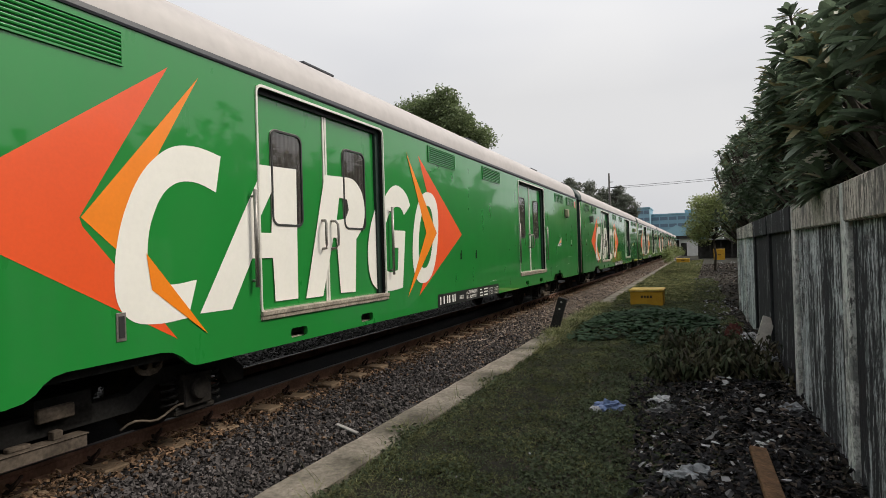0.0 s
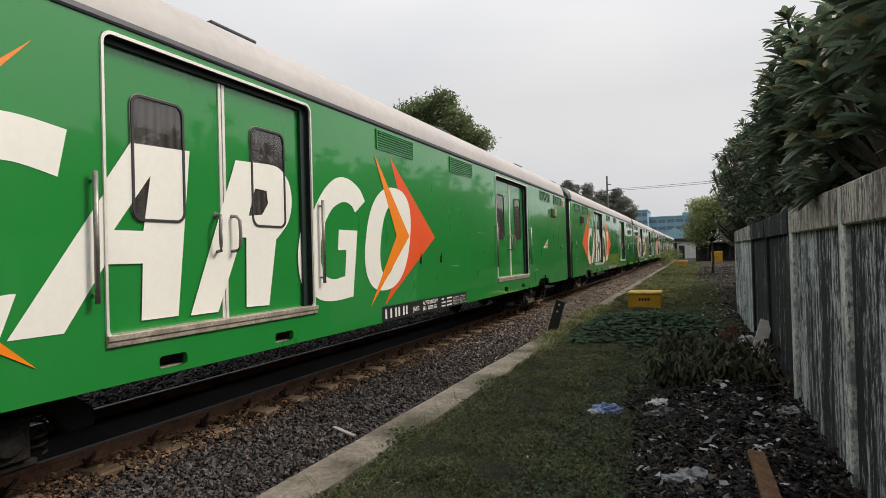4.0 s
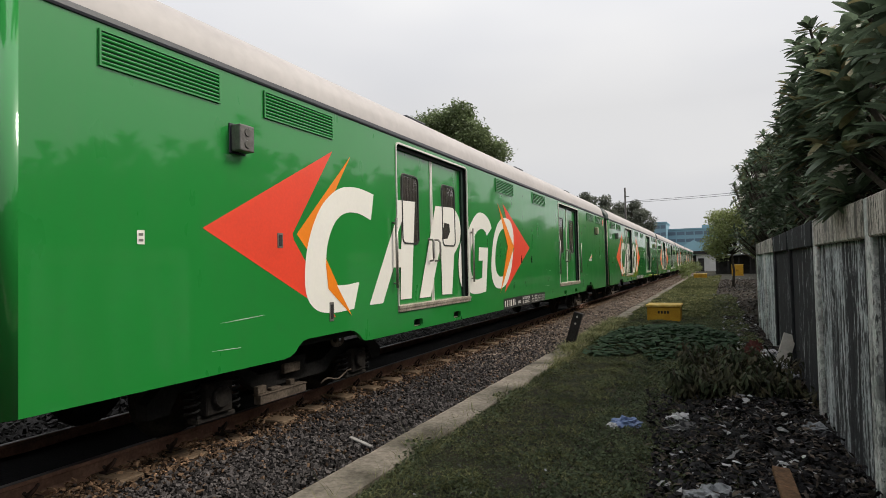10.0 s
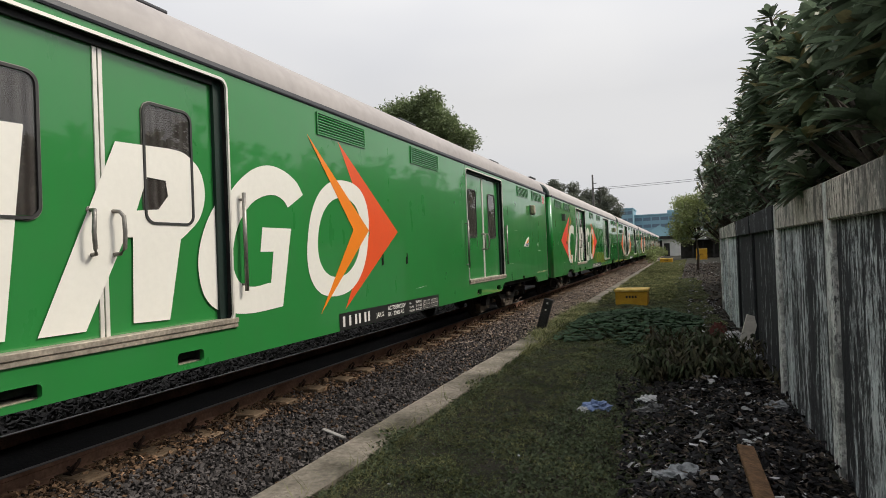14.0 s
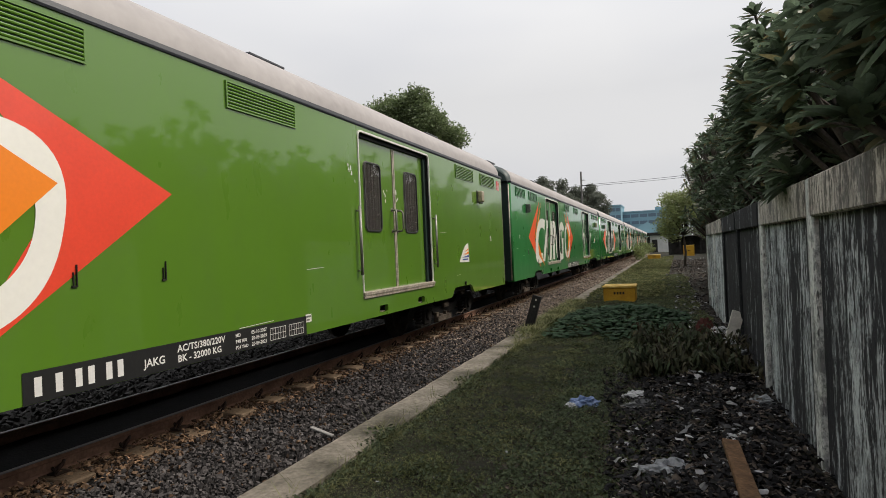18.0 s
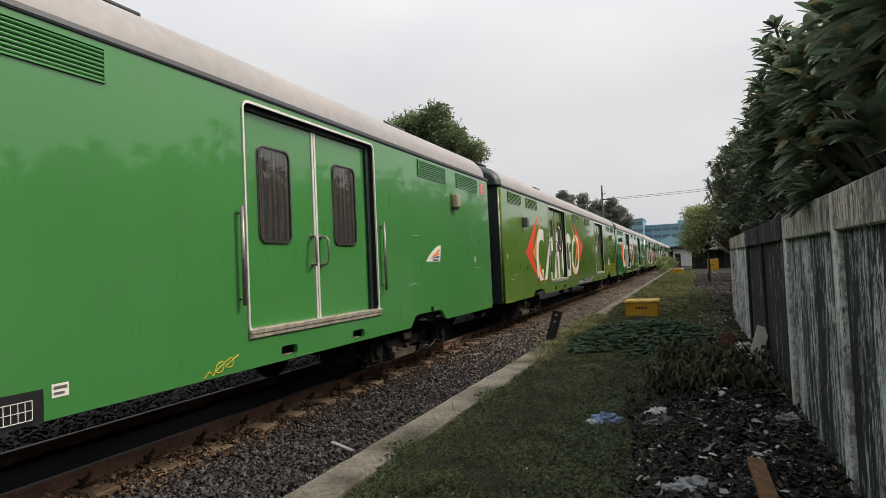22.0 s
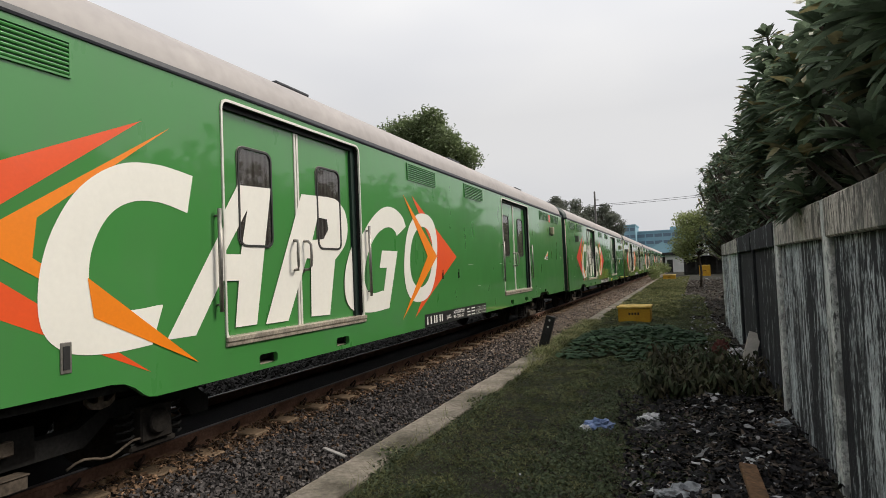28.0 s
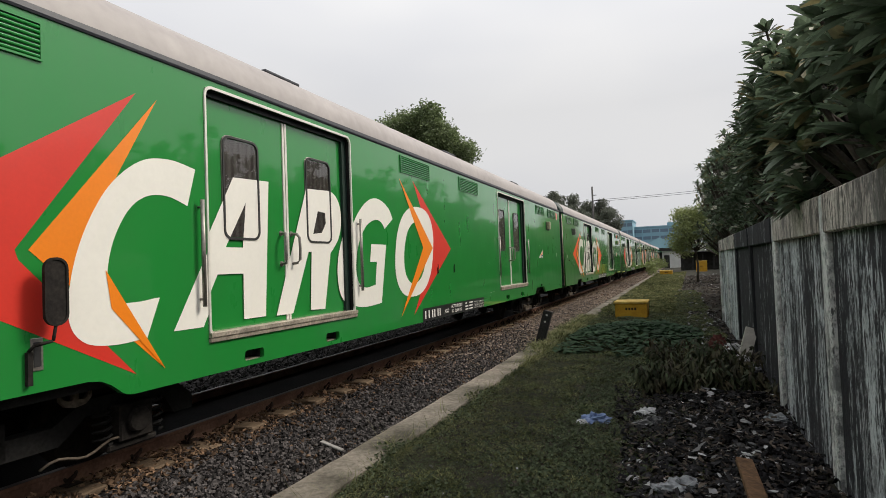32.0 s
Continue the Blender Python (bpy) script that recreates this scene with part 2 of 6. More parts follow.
CLIPIRON = mat("dark_rail_clip_iron", (0.055, 0.034, 0.026), 0.8, vary=0.4, scale=9)
RAILTOP = mat("worn_rail_head", (0.16, 0.14, 0.125), 0.5, 0.6, vary=0.3)
SLEEPER = mat("dusty_timber_sleeper", (0.21, 0.150, 0.100), 0.9, vary=0.4, scale=5, bump=0.5, thing=0.3)
STONE = mat("crushed_stone", (0.073, 0.065, 0.062), 0.85, vary=0.25, scale=2, island=0.9, bump=0.3)
# paler bed and stones for the track further along
FARBED = mat("pale_far_ballast", (0.20, 0.160, 0.130), 0.95, vary=0.5, scale=6, fine=28, bump=1.0, tint=(0.10, 0.078, 0.064))
STONEPALE = mat("pale_brown_stone", (0.27, 0.215, 0.172), 0.9, vary=0.3, island=0.6, bump=0.3)
STONEBROWN = mat("rust_stained_stone", (0.115, 0.074, 0.048), 0.9, vary=0.3, island=0.7, bump=0.4)
# the train's shade on bed and far stones is put into these two colours
SHADEBED = mat("shade_blackened_bed", (0.012, 0.012, 0.013), 0.95, vary=0.4, scale=4, bump=0.5)
STONEDARK = mat("shade_darkened_stone", (0.034, 0.032, 0.031), 0.8, vary=0.3, island=0.8, bump=0.3)
CLOD = mat("rust_brown_litter", (0.205, 0.128, 0.078), 0.9, vary=0.4, island=0.8, bump=0.3)
BED = mat("ballast_bed", (0.020, 0.018, 0.017), 0.95, vary=0.5, scale=18, fine=70, bump=1.0)
KERB = mat("weathered_concrete_kerb", (0.26, 0.225, 0.185), 0.9, vary=0.4, scale=1.6, fine=22, bump=0.8, tint=(0.085, 0.076, 0.058))
SOIL = mat("dark_soil", (0.034, 0.029, 0.022), 0.95, vary=0.6, scale=3.5, fine=45, bump=1.0, tint=(0.020, 0.022, 0.013))
GRASS = mat("low_grass", (0.225, 0.225, 0.107), 0.7, vary=0.35, scale=1.5, island=0.55, bump=0.0, tint=(0.090, 0.102, 0.042), leaf=0.3)
WEED = mat("broad_weed_leaf", (0.095, 0.116, 0.064), 0.7, leaf=0.25, vary=0.3, scale=2, island=0.4, bump=0.0)
VINE = mat("vine_leaf", (0.040, 0.072, 0.038), 0.85, leaf=0.2, vary=0.25, island=0.4, bump=0.0)
SHRUB = mat("drooping_shrub_leaf", (0.038, 0.050, 0.026), 0.7, vary=0.3, scale=2.5, island=0.6, bump=0.0, tint=(0.060, 0.044, 0.026), leaf=0.2)
LITTER = mat("dead_leaf_litter", (0.070, 0.056, 0.046), 0.9, vary=0.4, island=0.9, bump=0.2)
BURNT = mat("charred_debris", (0.018, 0.017, 0.018), 0.9, vary=0.4, island=0.8, bump=0.2)
SCRAP = mat("plastic_scraps", (0.26, 0.255, 0.26), 0.7, vary=0.3, island=0.8, bump=0.0)
YELLOWLID = mat("dusty_yellow_lid", (0.62, 0.44, 0.14), 0.75, vary=0.35, scale=4, bump=0.3, tint=(0.42, 0.26, 0.05))
YELLOW = mat("yellow_painted_concrete", (0.46, 0.26, 0.025), 0.7, vary=0.3, scale=3, bump=0.3, tint=(0.38, 0.20, 0.02))


def fence_concrete(name, pale, black, cover, drip=0.525):
    """Old precast concrete: pale worn paint in ragged upright runs, black mould between them, speckles."""
    m = mat(name, pale, 0.92, vary=0.3, scale=2.2, fine=35, bump=0.5)
    n, l = m.node_tree.nodes, m.node_tree.links
    b = n["Principled BSDF"]
    last = b.inputs["Base Color"].links[0].from_socket
    tc = n.new("ShaderNodeTexCoord")

    def field(scale3, detail, rough):
        mp, t = n.new("ShaderNodeMapping"), n.new("ShaderNodeTexNoise")
        mp.inputs["Scale"].default_value = scale3
        mp.inputs["Location"].default_value = (detail, 1.7 * detail, 0.0)
        l.new(tc.outputs["Object"], mp.inputs["Vector"])
        t.inputs["Scale"].default_value, t.inputs["Detail"].default_value, t.inputs["Roughness"].default_value = 1.0, detail, rough
        l.new(mp.outputs[0], t.inputs["Vector"])
        return t.outputs["Fac"]

    # pale crumbs and smears, black mould in ragged upright runs, thin dark drips, grey bloom
    for long, fleck, share, edge0, edge1, colour, much in (
            (field((6.0, 6.0, 1.6), 4, 0.6), field((34.0, 34.0, 18.0), 6, 0.7), 0.5, 0.50, 0.55, tuple(min(0.75, c * 1.5) for c in pale), 0.7),
            (field((1.1, 1.1, 0.8), 5, 0.6), field((11.0, 11.0, 7.0), 8, 0.75), 0.55, 0.50, 0.56, (0.075, 0.078, 0.082), 0.75),
            (field((2.6, 2.6, 0.26), 4, 0.6), field((19.0, 19.0, 4.0), 7, 0.75), 0.46, cover - 0.012, cover + 0.018, black, 0.97),
            (field((17.0, 17.0, 0.9), 3, 0.55), field((52.0, 52.0, 13.0), 6, 0.65), 0.5, drip, drip + 0.04, tuple(c * 0.8 for c in black), 0.9)):
        blend = n.new("ShaderNodeMixRGB")
        blend.inputs["Fac"].default_value = share
        l.new(long, blend.inputs[1])
        l.new(fleck, blend.inputs[2])
        ramp, amount, mix = n.new("ShaderNodeValToRGB"), n.new("ShaderNodeMath"), n.new("ShaderNodeMixRGB")
        ramp.color_ramp.elements[0].position, ramp.color_ramp.elements[1].position = edge0, edge1
        l.new(blend.outputs[0], ramp.inputs["Fac"])
        amount.operation = "MULTIPLY"
        amount.inputs[1].default_value = much
        l.new(ramp.outputs["Color"], amount.inputs[0])
        l.new(amount.outputs[0], mix.inputs["Fac"])
        mix.inputs[2].default_value = (*colour, 1)
        l.new(last, mix.inputs[1])
        last = mix.outputs[0]
    l.new(last, b.inputs["Base Color"])
    return m


FENCE = fence_concrete("mouldy_fence_concrete", (0.36, 0.385, 0.40), (0.022, 0.022, 0.026), 0.490)
FENCEBLACK = fence_concrete("mould_blackened_concrete", (0.30, 0.315, 0.325), (0.016, 0.016, 0.019), 0.425)
FENCEPALE = fence_concrete("pale_worn_concrete", (0.47, 0.50, 0.52), (0.03, 0.03, 0.034), 0.55)
FENCEPOST = fence_concrete("pale_post_concrete", (0.46, 0.465, 0.455), (0.06, 0.06, 0.062), 0.62, 0.585)
FENCECAP = fence_concrete("fence_cap_concrete", (0.42, 0.385, 0.345), (0.11, 0.102, 0.094), 0.535)


# ---- mesh helpers ----
def mesh_of(name, bm, material):
    me = bpy.data.meshes.new(name)
    bm.to_mesh(me)
    bm.free()
    me.materials.append(material)
    return me


def part(name, bm, material, parent, label=""):
    """Links a bmesh (or a ready mesh) as one mesh object under a thing or a part."""
    me = mesh_of(name, bm, material) if isinstance(bm, bmesh.types.BMesh) else bm
    ob = new(name, me)
    ob.parent = parent
    return tagged(ob, label)


def thing(name, label, category, group="", kind="", at=None):
    ob = new(name)
    ob.empty_display_size = 0.2
    if at is not None:
        ob.matrix_basis = at
    return tagged(ob, label, category, group, kind)


def solid(name, bm, material, label="", category="", group="", kind="", at=None):
    ob = new(name, mesh_of(name, bm, material) if isinstance(bm, bmesh.types.BMesh) else bm)
    if at is not None:
        ob.matrix_basis = at
    return tagged(ob, label, category, group, kind)


def box(bm, x0, x1, y0, y1, z0, z1, m=None):
    v = [bm.verts.new(p if m is None else m @ Vector(p)) for p in
         ((x0, y0, z0), (x1, y0, z0), (x1, y1, z0), (x0, y1, z0), (x0, y0, z1), (x1, y0, z1), (x1, y1, z1), (x0, y1, z1))]
    for f in ((3, 2, 1, 0), (4, 5, 6, 7), (0, 1, 5, 4), (1, 2, 6, 5), (2, 3, 7, 6), (3, 0, 4, 7)):
        bm.faces.new([v[i] for i in f])
    return v


def boxes(*list_of):
    bm = bmesh.new()
    for b in list_of:
        box(bm, *b)
    return bm


def bevel(bm, width, segments=2):
    bmesh.ops.bevel(bm, geom=bm.edges[:], offset=width, segments=segments, affect="EDGES", profile=0.6)
    return bm


def tube(bm, a, b, r0, r1=None, sides=10):
    """A round bar from a to b."""
    a, b = Vector(a), Vector(b)
    r1 = r0 if r1 is None else r1
    q = (b - a).to_track_quat("Z", "Y").to_matrix()
    rings = []
    for p, r in ((a, r0), (b, r1)):
        rings.append([bm.verts.new(p + q @ Vector((r * math.cos(k * math.tau / sides), r * math.sin(k * math.tau / sides), 0))) for k in range(sides)])
    for k in range(sides):
        f = bm.faces.new((rings[0][k], rings[0][(k + 1) % sides], rings[1][(k + 1) % sides], rings[1][k]))
        f.smooth = True
    bm.faces.new(rings[0][::-1])
    bm.faces.new(rings[1])
    return bm


def limb(bm, pts, r0, r1, sides=8):
    """One tapering tube along a bent line."""
    pts = [Vector(p) for p in pts]
    rings, n = [], len(pts) - 1
    for k, p in enumerate(pts):
        way = (pts[min(k + 1, n)] - pts[max(k - 1, 0)]).normalized()
        a = way.cross(Vector((0.3, 0.2, 1)) if abs(way.z) < 0.9 else Vector((1, 0.2, 0))).normalized()
        b = way.cross(a)
        r = r0 + (r1 - r0) * k / n
        rings.append([bm.verts.new(p + a * (r * math.cos(q * math.tau / sides)) + b * (r * math.sin(q * math.tau / sides))) for q in range(sides)])
    for a, b in zip(rings, rings[1:]):
        for q in range(sides):
            bm.faces.new((a[q], a[(q + 1) % sides], b[(q + 1) % sides], b[q])).smooth = True
    bm.faces.new(rings[0][::-1])
    bm.faces.new(rings[-1])


def lengthwise(bm, profile, y0, y1, closed=True, smooth=False):
    """Draws an (x, z) outline out along y."""
    a = [bm.verts.new((x, y0, z)) for x, z in profile]
    b = [bm.verts.new((x, y1, z)) for x, z in profile]
    n = len(profile)
    for k in range(n if closed else n - 1):
        f = bm.faces.new((a[k], b[k], b[(k + 1) % n], a[(k + 1) % n]))
        f.smooth = smooth
    if closed:
        bm.faces.new(a)
        bm.faces.new(b[::-1])
    return bm


def raw(name, verts, faces, material):
    me = bpy.data.meshes.new(name)
    me.from_pydata(verts, [], faces)
    me.materials.append(material)
    return me


# ---- the coach ----
SIDE = -3.675           # the side of the train that faces the path
MID = SIDE - 1.49       # the middle of the track
TOE, TAIL, HEART = 5.89, -14.20, -4.35
Z0, Z1 = 0.925, 3.43    # foot and top of the side sheet
DOORS = ((-9.62, -7.27), (-1.05, 1.325))
SILL, HEAD = 1.235, 3.35
VENTS = ((-13.61, -12.56), (-12.04, -10.99), (-5.88, -4.83), (-3.46, -2.41), (2.66, 3.71), (4.215, 5.265))
POCKETS = ((-9.21, -8.94), (-7.90, -7.62), (-0.62, -0.36), (0.68, 0.95))
LENGTH = 20.92


def Y(u):
    return u - HEART


def sheet(bm, cells, x0, x1):
    """Upright sheet metal between x0 and x1, out of (u, z) outlines."""
    for poly in cells:
        a = [bm.verts.new((x0, Y(u), z)) for u, z in poly]
        b = [bm.verts.new((x1, Y(u), z)) for u, z in poly]
        bm.faces.new(a)
        bm.faces.new(b[::-1])
        n = len(poly)
        for k in range(n):
            bm.faces.new((a[(k + 1) % n], a[k], b[k], b[(k + 1) % n]))
    bmesh.ops.recalc_face_normals(bm, faces=bm.faces[:])
    return bm


def rect(u0, u1, z0, z1):
    return ((u0, z0), (u1, z0), (u1, z1), (u0, z1))


def side_cells(wide, short, toe):
    """Outlines of the side's sheets; over each bogie the foot is cut away, with round shoulders. wide: a longer cut at the toe; short: a shallower foot there."""
    tail_cut = [(-11.80, Z0), (-11.70, 0.94), (-11.63, 0.975), (-11.58, 1.025), (-11.52, 1.06), (-11.44, 1.075), (-10.72, 1.078), (-10.62, 1.062), (-10.54, 1.02), (-10.46, 0.955), (-10.42, 0.934), (-10.36, Z0)]
    if wide:
        toe_cut = [(DOORS[1][1], 1.09), (1.42, 1.096), (4.26, 1.094), (4.38, 1.078), (4.47, 1.04), (4.54, 0.975), (4.58, 0.945), (4.65, Z0)]
    else:
        toe_cut = [(DOORS[1][1], Z0), (2.18, Z0), (2.25, 0.945), (2.305, 0.997), (2.36, 1.055), (2.42, 1.082), (2.50, 1.092), (3.27, 1.092), (3.36, 1.075), (3.42, 1.035), (3.48, 0.965), (3.52, 0.938), (3.58, Z0)]
    toe_foot = Z0 + 0.06 if short else Z0
    cells = [
        ((TAIL + 0.10, Z0), *tail_cut, (DOORS[0][0], Z0), (DOORS[0][0], Z1), (TAIL + 0.10, Z1)),
        rect(DOORS[0][1], DOORS[1][0], Z0, Z1),
        (*[(u, max(z, toe_foot)) for u, z in toe_cut], (toe - 0.03, toe_foot), (toe - 0.03, Z1), (DOORS[1][1], Z1)),
    ]
    for k, (a, b) in enumerate(DOORS):
        cells.append(rect(a, b, HEAD, Z1))
        foot = 1.0 if wide and k else b
        cells.append(rect(a, foot, 1.065, SILL))
        cells.append(rect(a, foot, Z0, 0.965))
        if foot < b:
            cells.append(((foot, Z0), (1.06, 0.94), (1.13, 0.99), (1.19, 1.05), (1.25, 1.08), (b, 1.09), (b, SILL), (foot, SILL)))
        p = [a, *POCKETS[2 * k], *POCKETS[2 * k + 1], foot]
        for i in (0, 2, 4):
            cells.append(rect(p[i], p[i + 1], 0.965, 1.065))
    return cells


HALF = 1.49


def body_mesh(material, matte, wide, short, soft_corner, toe):
    """soft_corner: the tail's corner posts are broad and round, in the side's own paint."""
    bm = bmesh.new()
    sheet(bm, side_cells(wide, short, toe), HALF - 0.05, HALF)
    sheet(bm, [rect(TAIL + 0.10, toe - 0.03, Z0, Z1)], -HALF, -HALF + 0.05)
    # rounded corner posts at the tail, folded edge at the toe
    for s in (-1, 1):
        r = 0.098 if soft_corner else 0.05
        prof = [(s * (HALF - r + r * math.cos(a)), Y(TAIL + 0.10) - r * math.sin(a)) for a in (0, 0.2, 0.4, 0.6, 0.8, 1.0, 1.2, 1.4, math.pi / 2)]
        prof += [(s * (HALF - 0.16), prof[-1][1]), (s * (HALF - 0.16), Y(TAIL + 0.10))]
        a = [bm.verts.new((x, y, Z0)) for x, y in prof]
        b = [bm.verts.new((x, y, Z1)) for x, y in prof]
        for k in range(len(prof)):
            f = bm.faces.new((a[k], a[(k + 1) % len(prof)], b[(k + 1) % len(prof)], b[k]))
            f.material_index = 0 if soft_corner else 1
            f.smooth = k < 8
        bm.faces.new(a)
        bm.faces.new(b)
        x0, x1 = sorted((s * HALF, s * (HALF - 0.16)))
        box(bm, x0, x1, Y(toe) - 0.03, Y(toe), Z0 + (0.06 if short else 0), Z1)
    bmesh.ops.remove_doubles(bm, verts=bm.verts[:], dist=0.0005)
    bmesh.ops.recalc_face_normals(bm, faces=bm.faces[:])
    me = mesh_of("body", bm, material)
    me.materials.append(matte)
    return me


def roof_profile(light, n=18):
    pts = []
    for k in range(n + 1):
        a = math.pi * k / n
        c, s = math.cos(a), math.sin(a)
        x = (HALF + 0.005) * math.copysign(abs(c) ** (0.57 if light else 0.63), c)
        pts.append((x, 3.475 + (0.58 if light else 0.55) * abs(s) ** (0.815 if light else 0.86)))
    return pts


def roof_mesh(light, soft, toe):
    bm = bmesh.new()
    prof = roof_profile(light)
    y0, y1 = Y(TAIL) - 0.06, Y(toe) - 0.01
    rows = []
    # the roof dips a little over each end
    for y, k, dz in ((y0, 0.95, -0.09), (y0 + 0.08, 0.975, -0.045), (y0 + 0.22, 1.0, -0.01), (y1 - 0.28, 1.0, 0), (y1 - 0.10, 0.985, -0.015), (y1, 0.955, -0.05)):
        rows.append([bm.verts.new((x * k, y, 3.47 + (z - 3.47) * (1 + dz * 3))) for x, z in prof])
    for a, b in zip(rows, rows[1:]):
        for k in range(len(prof) - 1):
            f = bm.faces.new((a[k], a[k + 1], b[k + 1], b[k]))
            f.smooth = True
            f.material_index = 1 if b is rows[1] or (b is rows[2] and not soft) else 0
    for cap in (rows[0], rows[-1][::-1]):
        bm.faces.new(cap).material_index = 1
    bmesh.ops.recalc_face_normals(bm, faces=bm.faces[:])
    me = mesh_of("roof", bm, ROOFS[light])
    me.materials.append(ROOFEND)
    return me


def flat(shapes, x):
    """Painted shapes in the plane x: outlines in (u, z), each a list of rings, the first one outside."""
    from mathutils.geometry import tessellate_polygon
    bm = bmesh.new()
    for lift, rings in enumerate(shapes):
        pts = [Vector((u, z, 0)) for ring in rings for u, z in ring]
        vs = [bm.verts.new((x + lift * 0.0006, Y(p.x), p.y)) for p in pts]
        for tri in tessellate_polygon([[Vector((u, z, 0)) for u, z in ring] for ring in rings]):
            try:
                f = bm.faces.new([vs[i] for i in tri])
            except ValueError:
                continue
            f.normal_update()
            if f.normal.x < 0:
                f.normal_flip()
    return bm


def split_at_door(bm, lead):
    """Cuts paint at the door's edges, lets the piece on the leaves sink to their plane."""
    for u in DOORS[0]:
        bmesh.ops.bisect_plane(bm, geom=bm.verts[:] + bm.edges[:] + bm.faces[:], plane_co=(0, Y(u), 0), plane_no=(0, 1, 0))
    bmesh.ops.split_edges(bm, edges=[e for e in bm.edges if all(min(abs(v.co.y - Y(u)) for u in DOORS[0]) < 1e-4 for v in e.verts)])
    for f in bm.faces:
        if Y(DOORS[0][0]) < f.calc_center_median().y < Y(DOORS[0][1]):
            for v in f.verts:
                v.tag = True
    for v in bm.verts:
        if v.tag:
            v.co.x -= lead
    return bm


def ring(cu, cz, ru, rz, slant, n=60, power=2.4):
    out = []
    for k in range(n):
        a = math.tau * k / n
        c, s = math.cos(a), math.sin(a)
        u = ru * math.copysign(abs(c) ** (2 / power), c)
        z = rz * math.copysign(abs(s) ** (2 / power), s)
        out.append((cu + u + slant * z, cz + z))
    return out


def bend(points, steps=9):
    """A smooth line (Catmull-Rom) through the given corners."""
    p = [points[0], *points, points[-1]]
    out = []
    for i in range(1, len(p) - 2):
        for k in range(steps):
            t = k / steps
            out.append(tuple(0.5 * (2 * p[i][j] + (p[i + 1][j] - p[i - 1][j]) * t + (2 * p[i - 1][j] - 5 * p[i][j] + 4 * p[i + 1][j] - p[i + 2][j]) * t * t
                                    + (3 * p[i][j] - p[i - 1][j] - 3 * p[i + 1][j] + p[i + 2][j]) * t ** 3) for j in (0, 1)))
    return out + [points[-1]]


LET_C = [bend([(-9.96, 2.63), (-10.30, 2.67), (-10.62, 2.62), (-10.90, 2.42), (-11.08, 2.12), (-11.16, 1.80), (-11.14, 1.50), (-10.98, 1.34), (-10.70, 1.295), (-10.36, 1.31)])
         + [(-10.26, 1.60)] + bend([(-10.30, 1.60), (-10.52, 1.58), (-10.72, 1.60), (-10.83, 1.74), (-10.82, 2.00), (-10.70, 2.24), (-10.52, 2.36), (-10.28, 2.38), (-10.02, 2.32)])]
LET_A = [((-10.32, 1.33), (-10.00, 1.33), (-9.72, 1.76), (-9.38, 1.76), (-9.40, 1.34), (-9.08, 1.34), (-8.94, 2.66), (-9.46, 2.64)),
         ((-9.60, 2.00), (-9.37, 2.00), (-9.30, 2.42))]
LET_R = [tuple([(-8.92, 1.33), (-8.58, 1.33), (-8.24, 1.97), (-8.17, 1.97), (-8.19, 1.34), (-7.84, 1.33), (-7.70, 1.96)]
               + bend([(-7.64, 2.00), (-7.48, 2.14), (-7.41, 2.34), (-7.46, 2.54), (-7.62, 2.66), (-7.80, 2.68)]) + [(-8.30, 2.66)]),
         ((-8.13, 2.17), (-7.92, 2.19), (-7.82, 2.30), (-7.84, 2.42), (-8.02, 2.43))]
LET_G = [tuple(bend([(-6.17, 2.44), (-6.29, 2.57), (-6.50, 2.66), (-6.74, 2.68), (-6.98, 2.60), (-7.22, 2.41), (-7.44, 2.12), (-7.54, 1.80), (-7.48, 1.50), (-7.29, 1.34), (-6.98, 1.29), (-6.52, 1.31)])
               + [(-6.38, 2.08), (-6.82, 2.08), (-6.85, 1.85), (-6.66, 1.85), (-6.70, 1.55)]
               + bend([(-6.74, 1.55), (-6.96, 1.53), (-7.14, 1.59), (-7.22, 1.78), (-7.16, 2.06), (-7.00, 2.27), (-6.82, 2.37), (-6.64, 2.40), (-6.50, 2.36), (-6.43, 2.29)]))]



LET_R_WORN = [((-8.81, 1.30), (-8.56, 1.29), (-8.42, 1.93), (-8.30, 1.93), (-8.29, 1.29), (-8.04, 1.29), (-8.08, 2.68), (-8.33, 2.68))]
LET_A_WORN = [((-10.44, 1.30), (-10.12, 1.30), (-9.74, 1.97), (-9.31, 1.97), (-9.30, 1.30), (-9.07, 1.30), (-9.15, 2.69), (-9.46, 2.68)),
              ((-9.60, 2.21), (-9.31, 2.23), (-9.34, 2.53))]
MIDDLES = {"c": -10.56, "a": -9.60, "r": -8.20, "g": -6.90}


def hand_painted(rings, middle, shift, stretch, lean):
    """Each coach was lettered by hand: the letter moves, widens and leans a little."""
    return [[(u + shift + stretch * (u - middle) + lean * (z - 2.0), z) for u, z in ring_] for ring_ in rings]


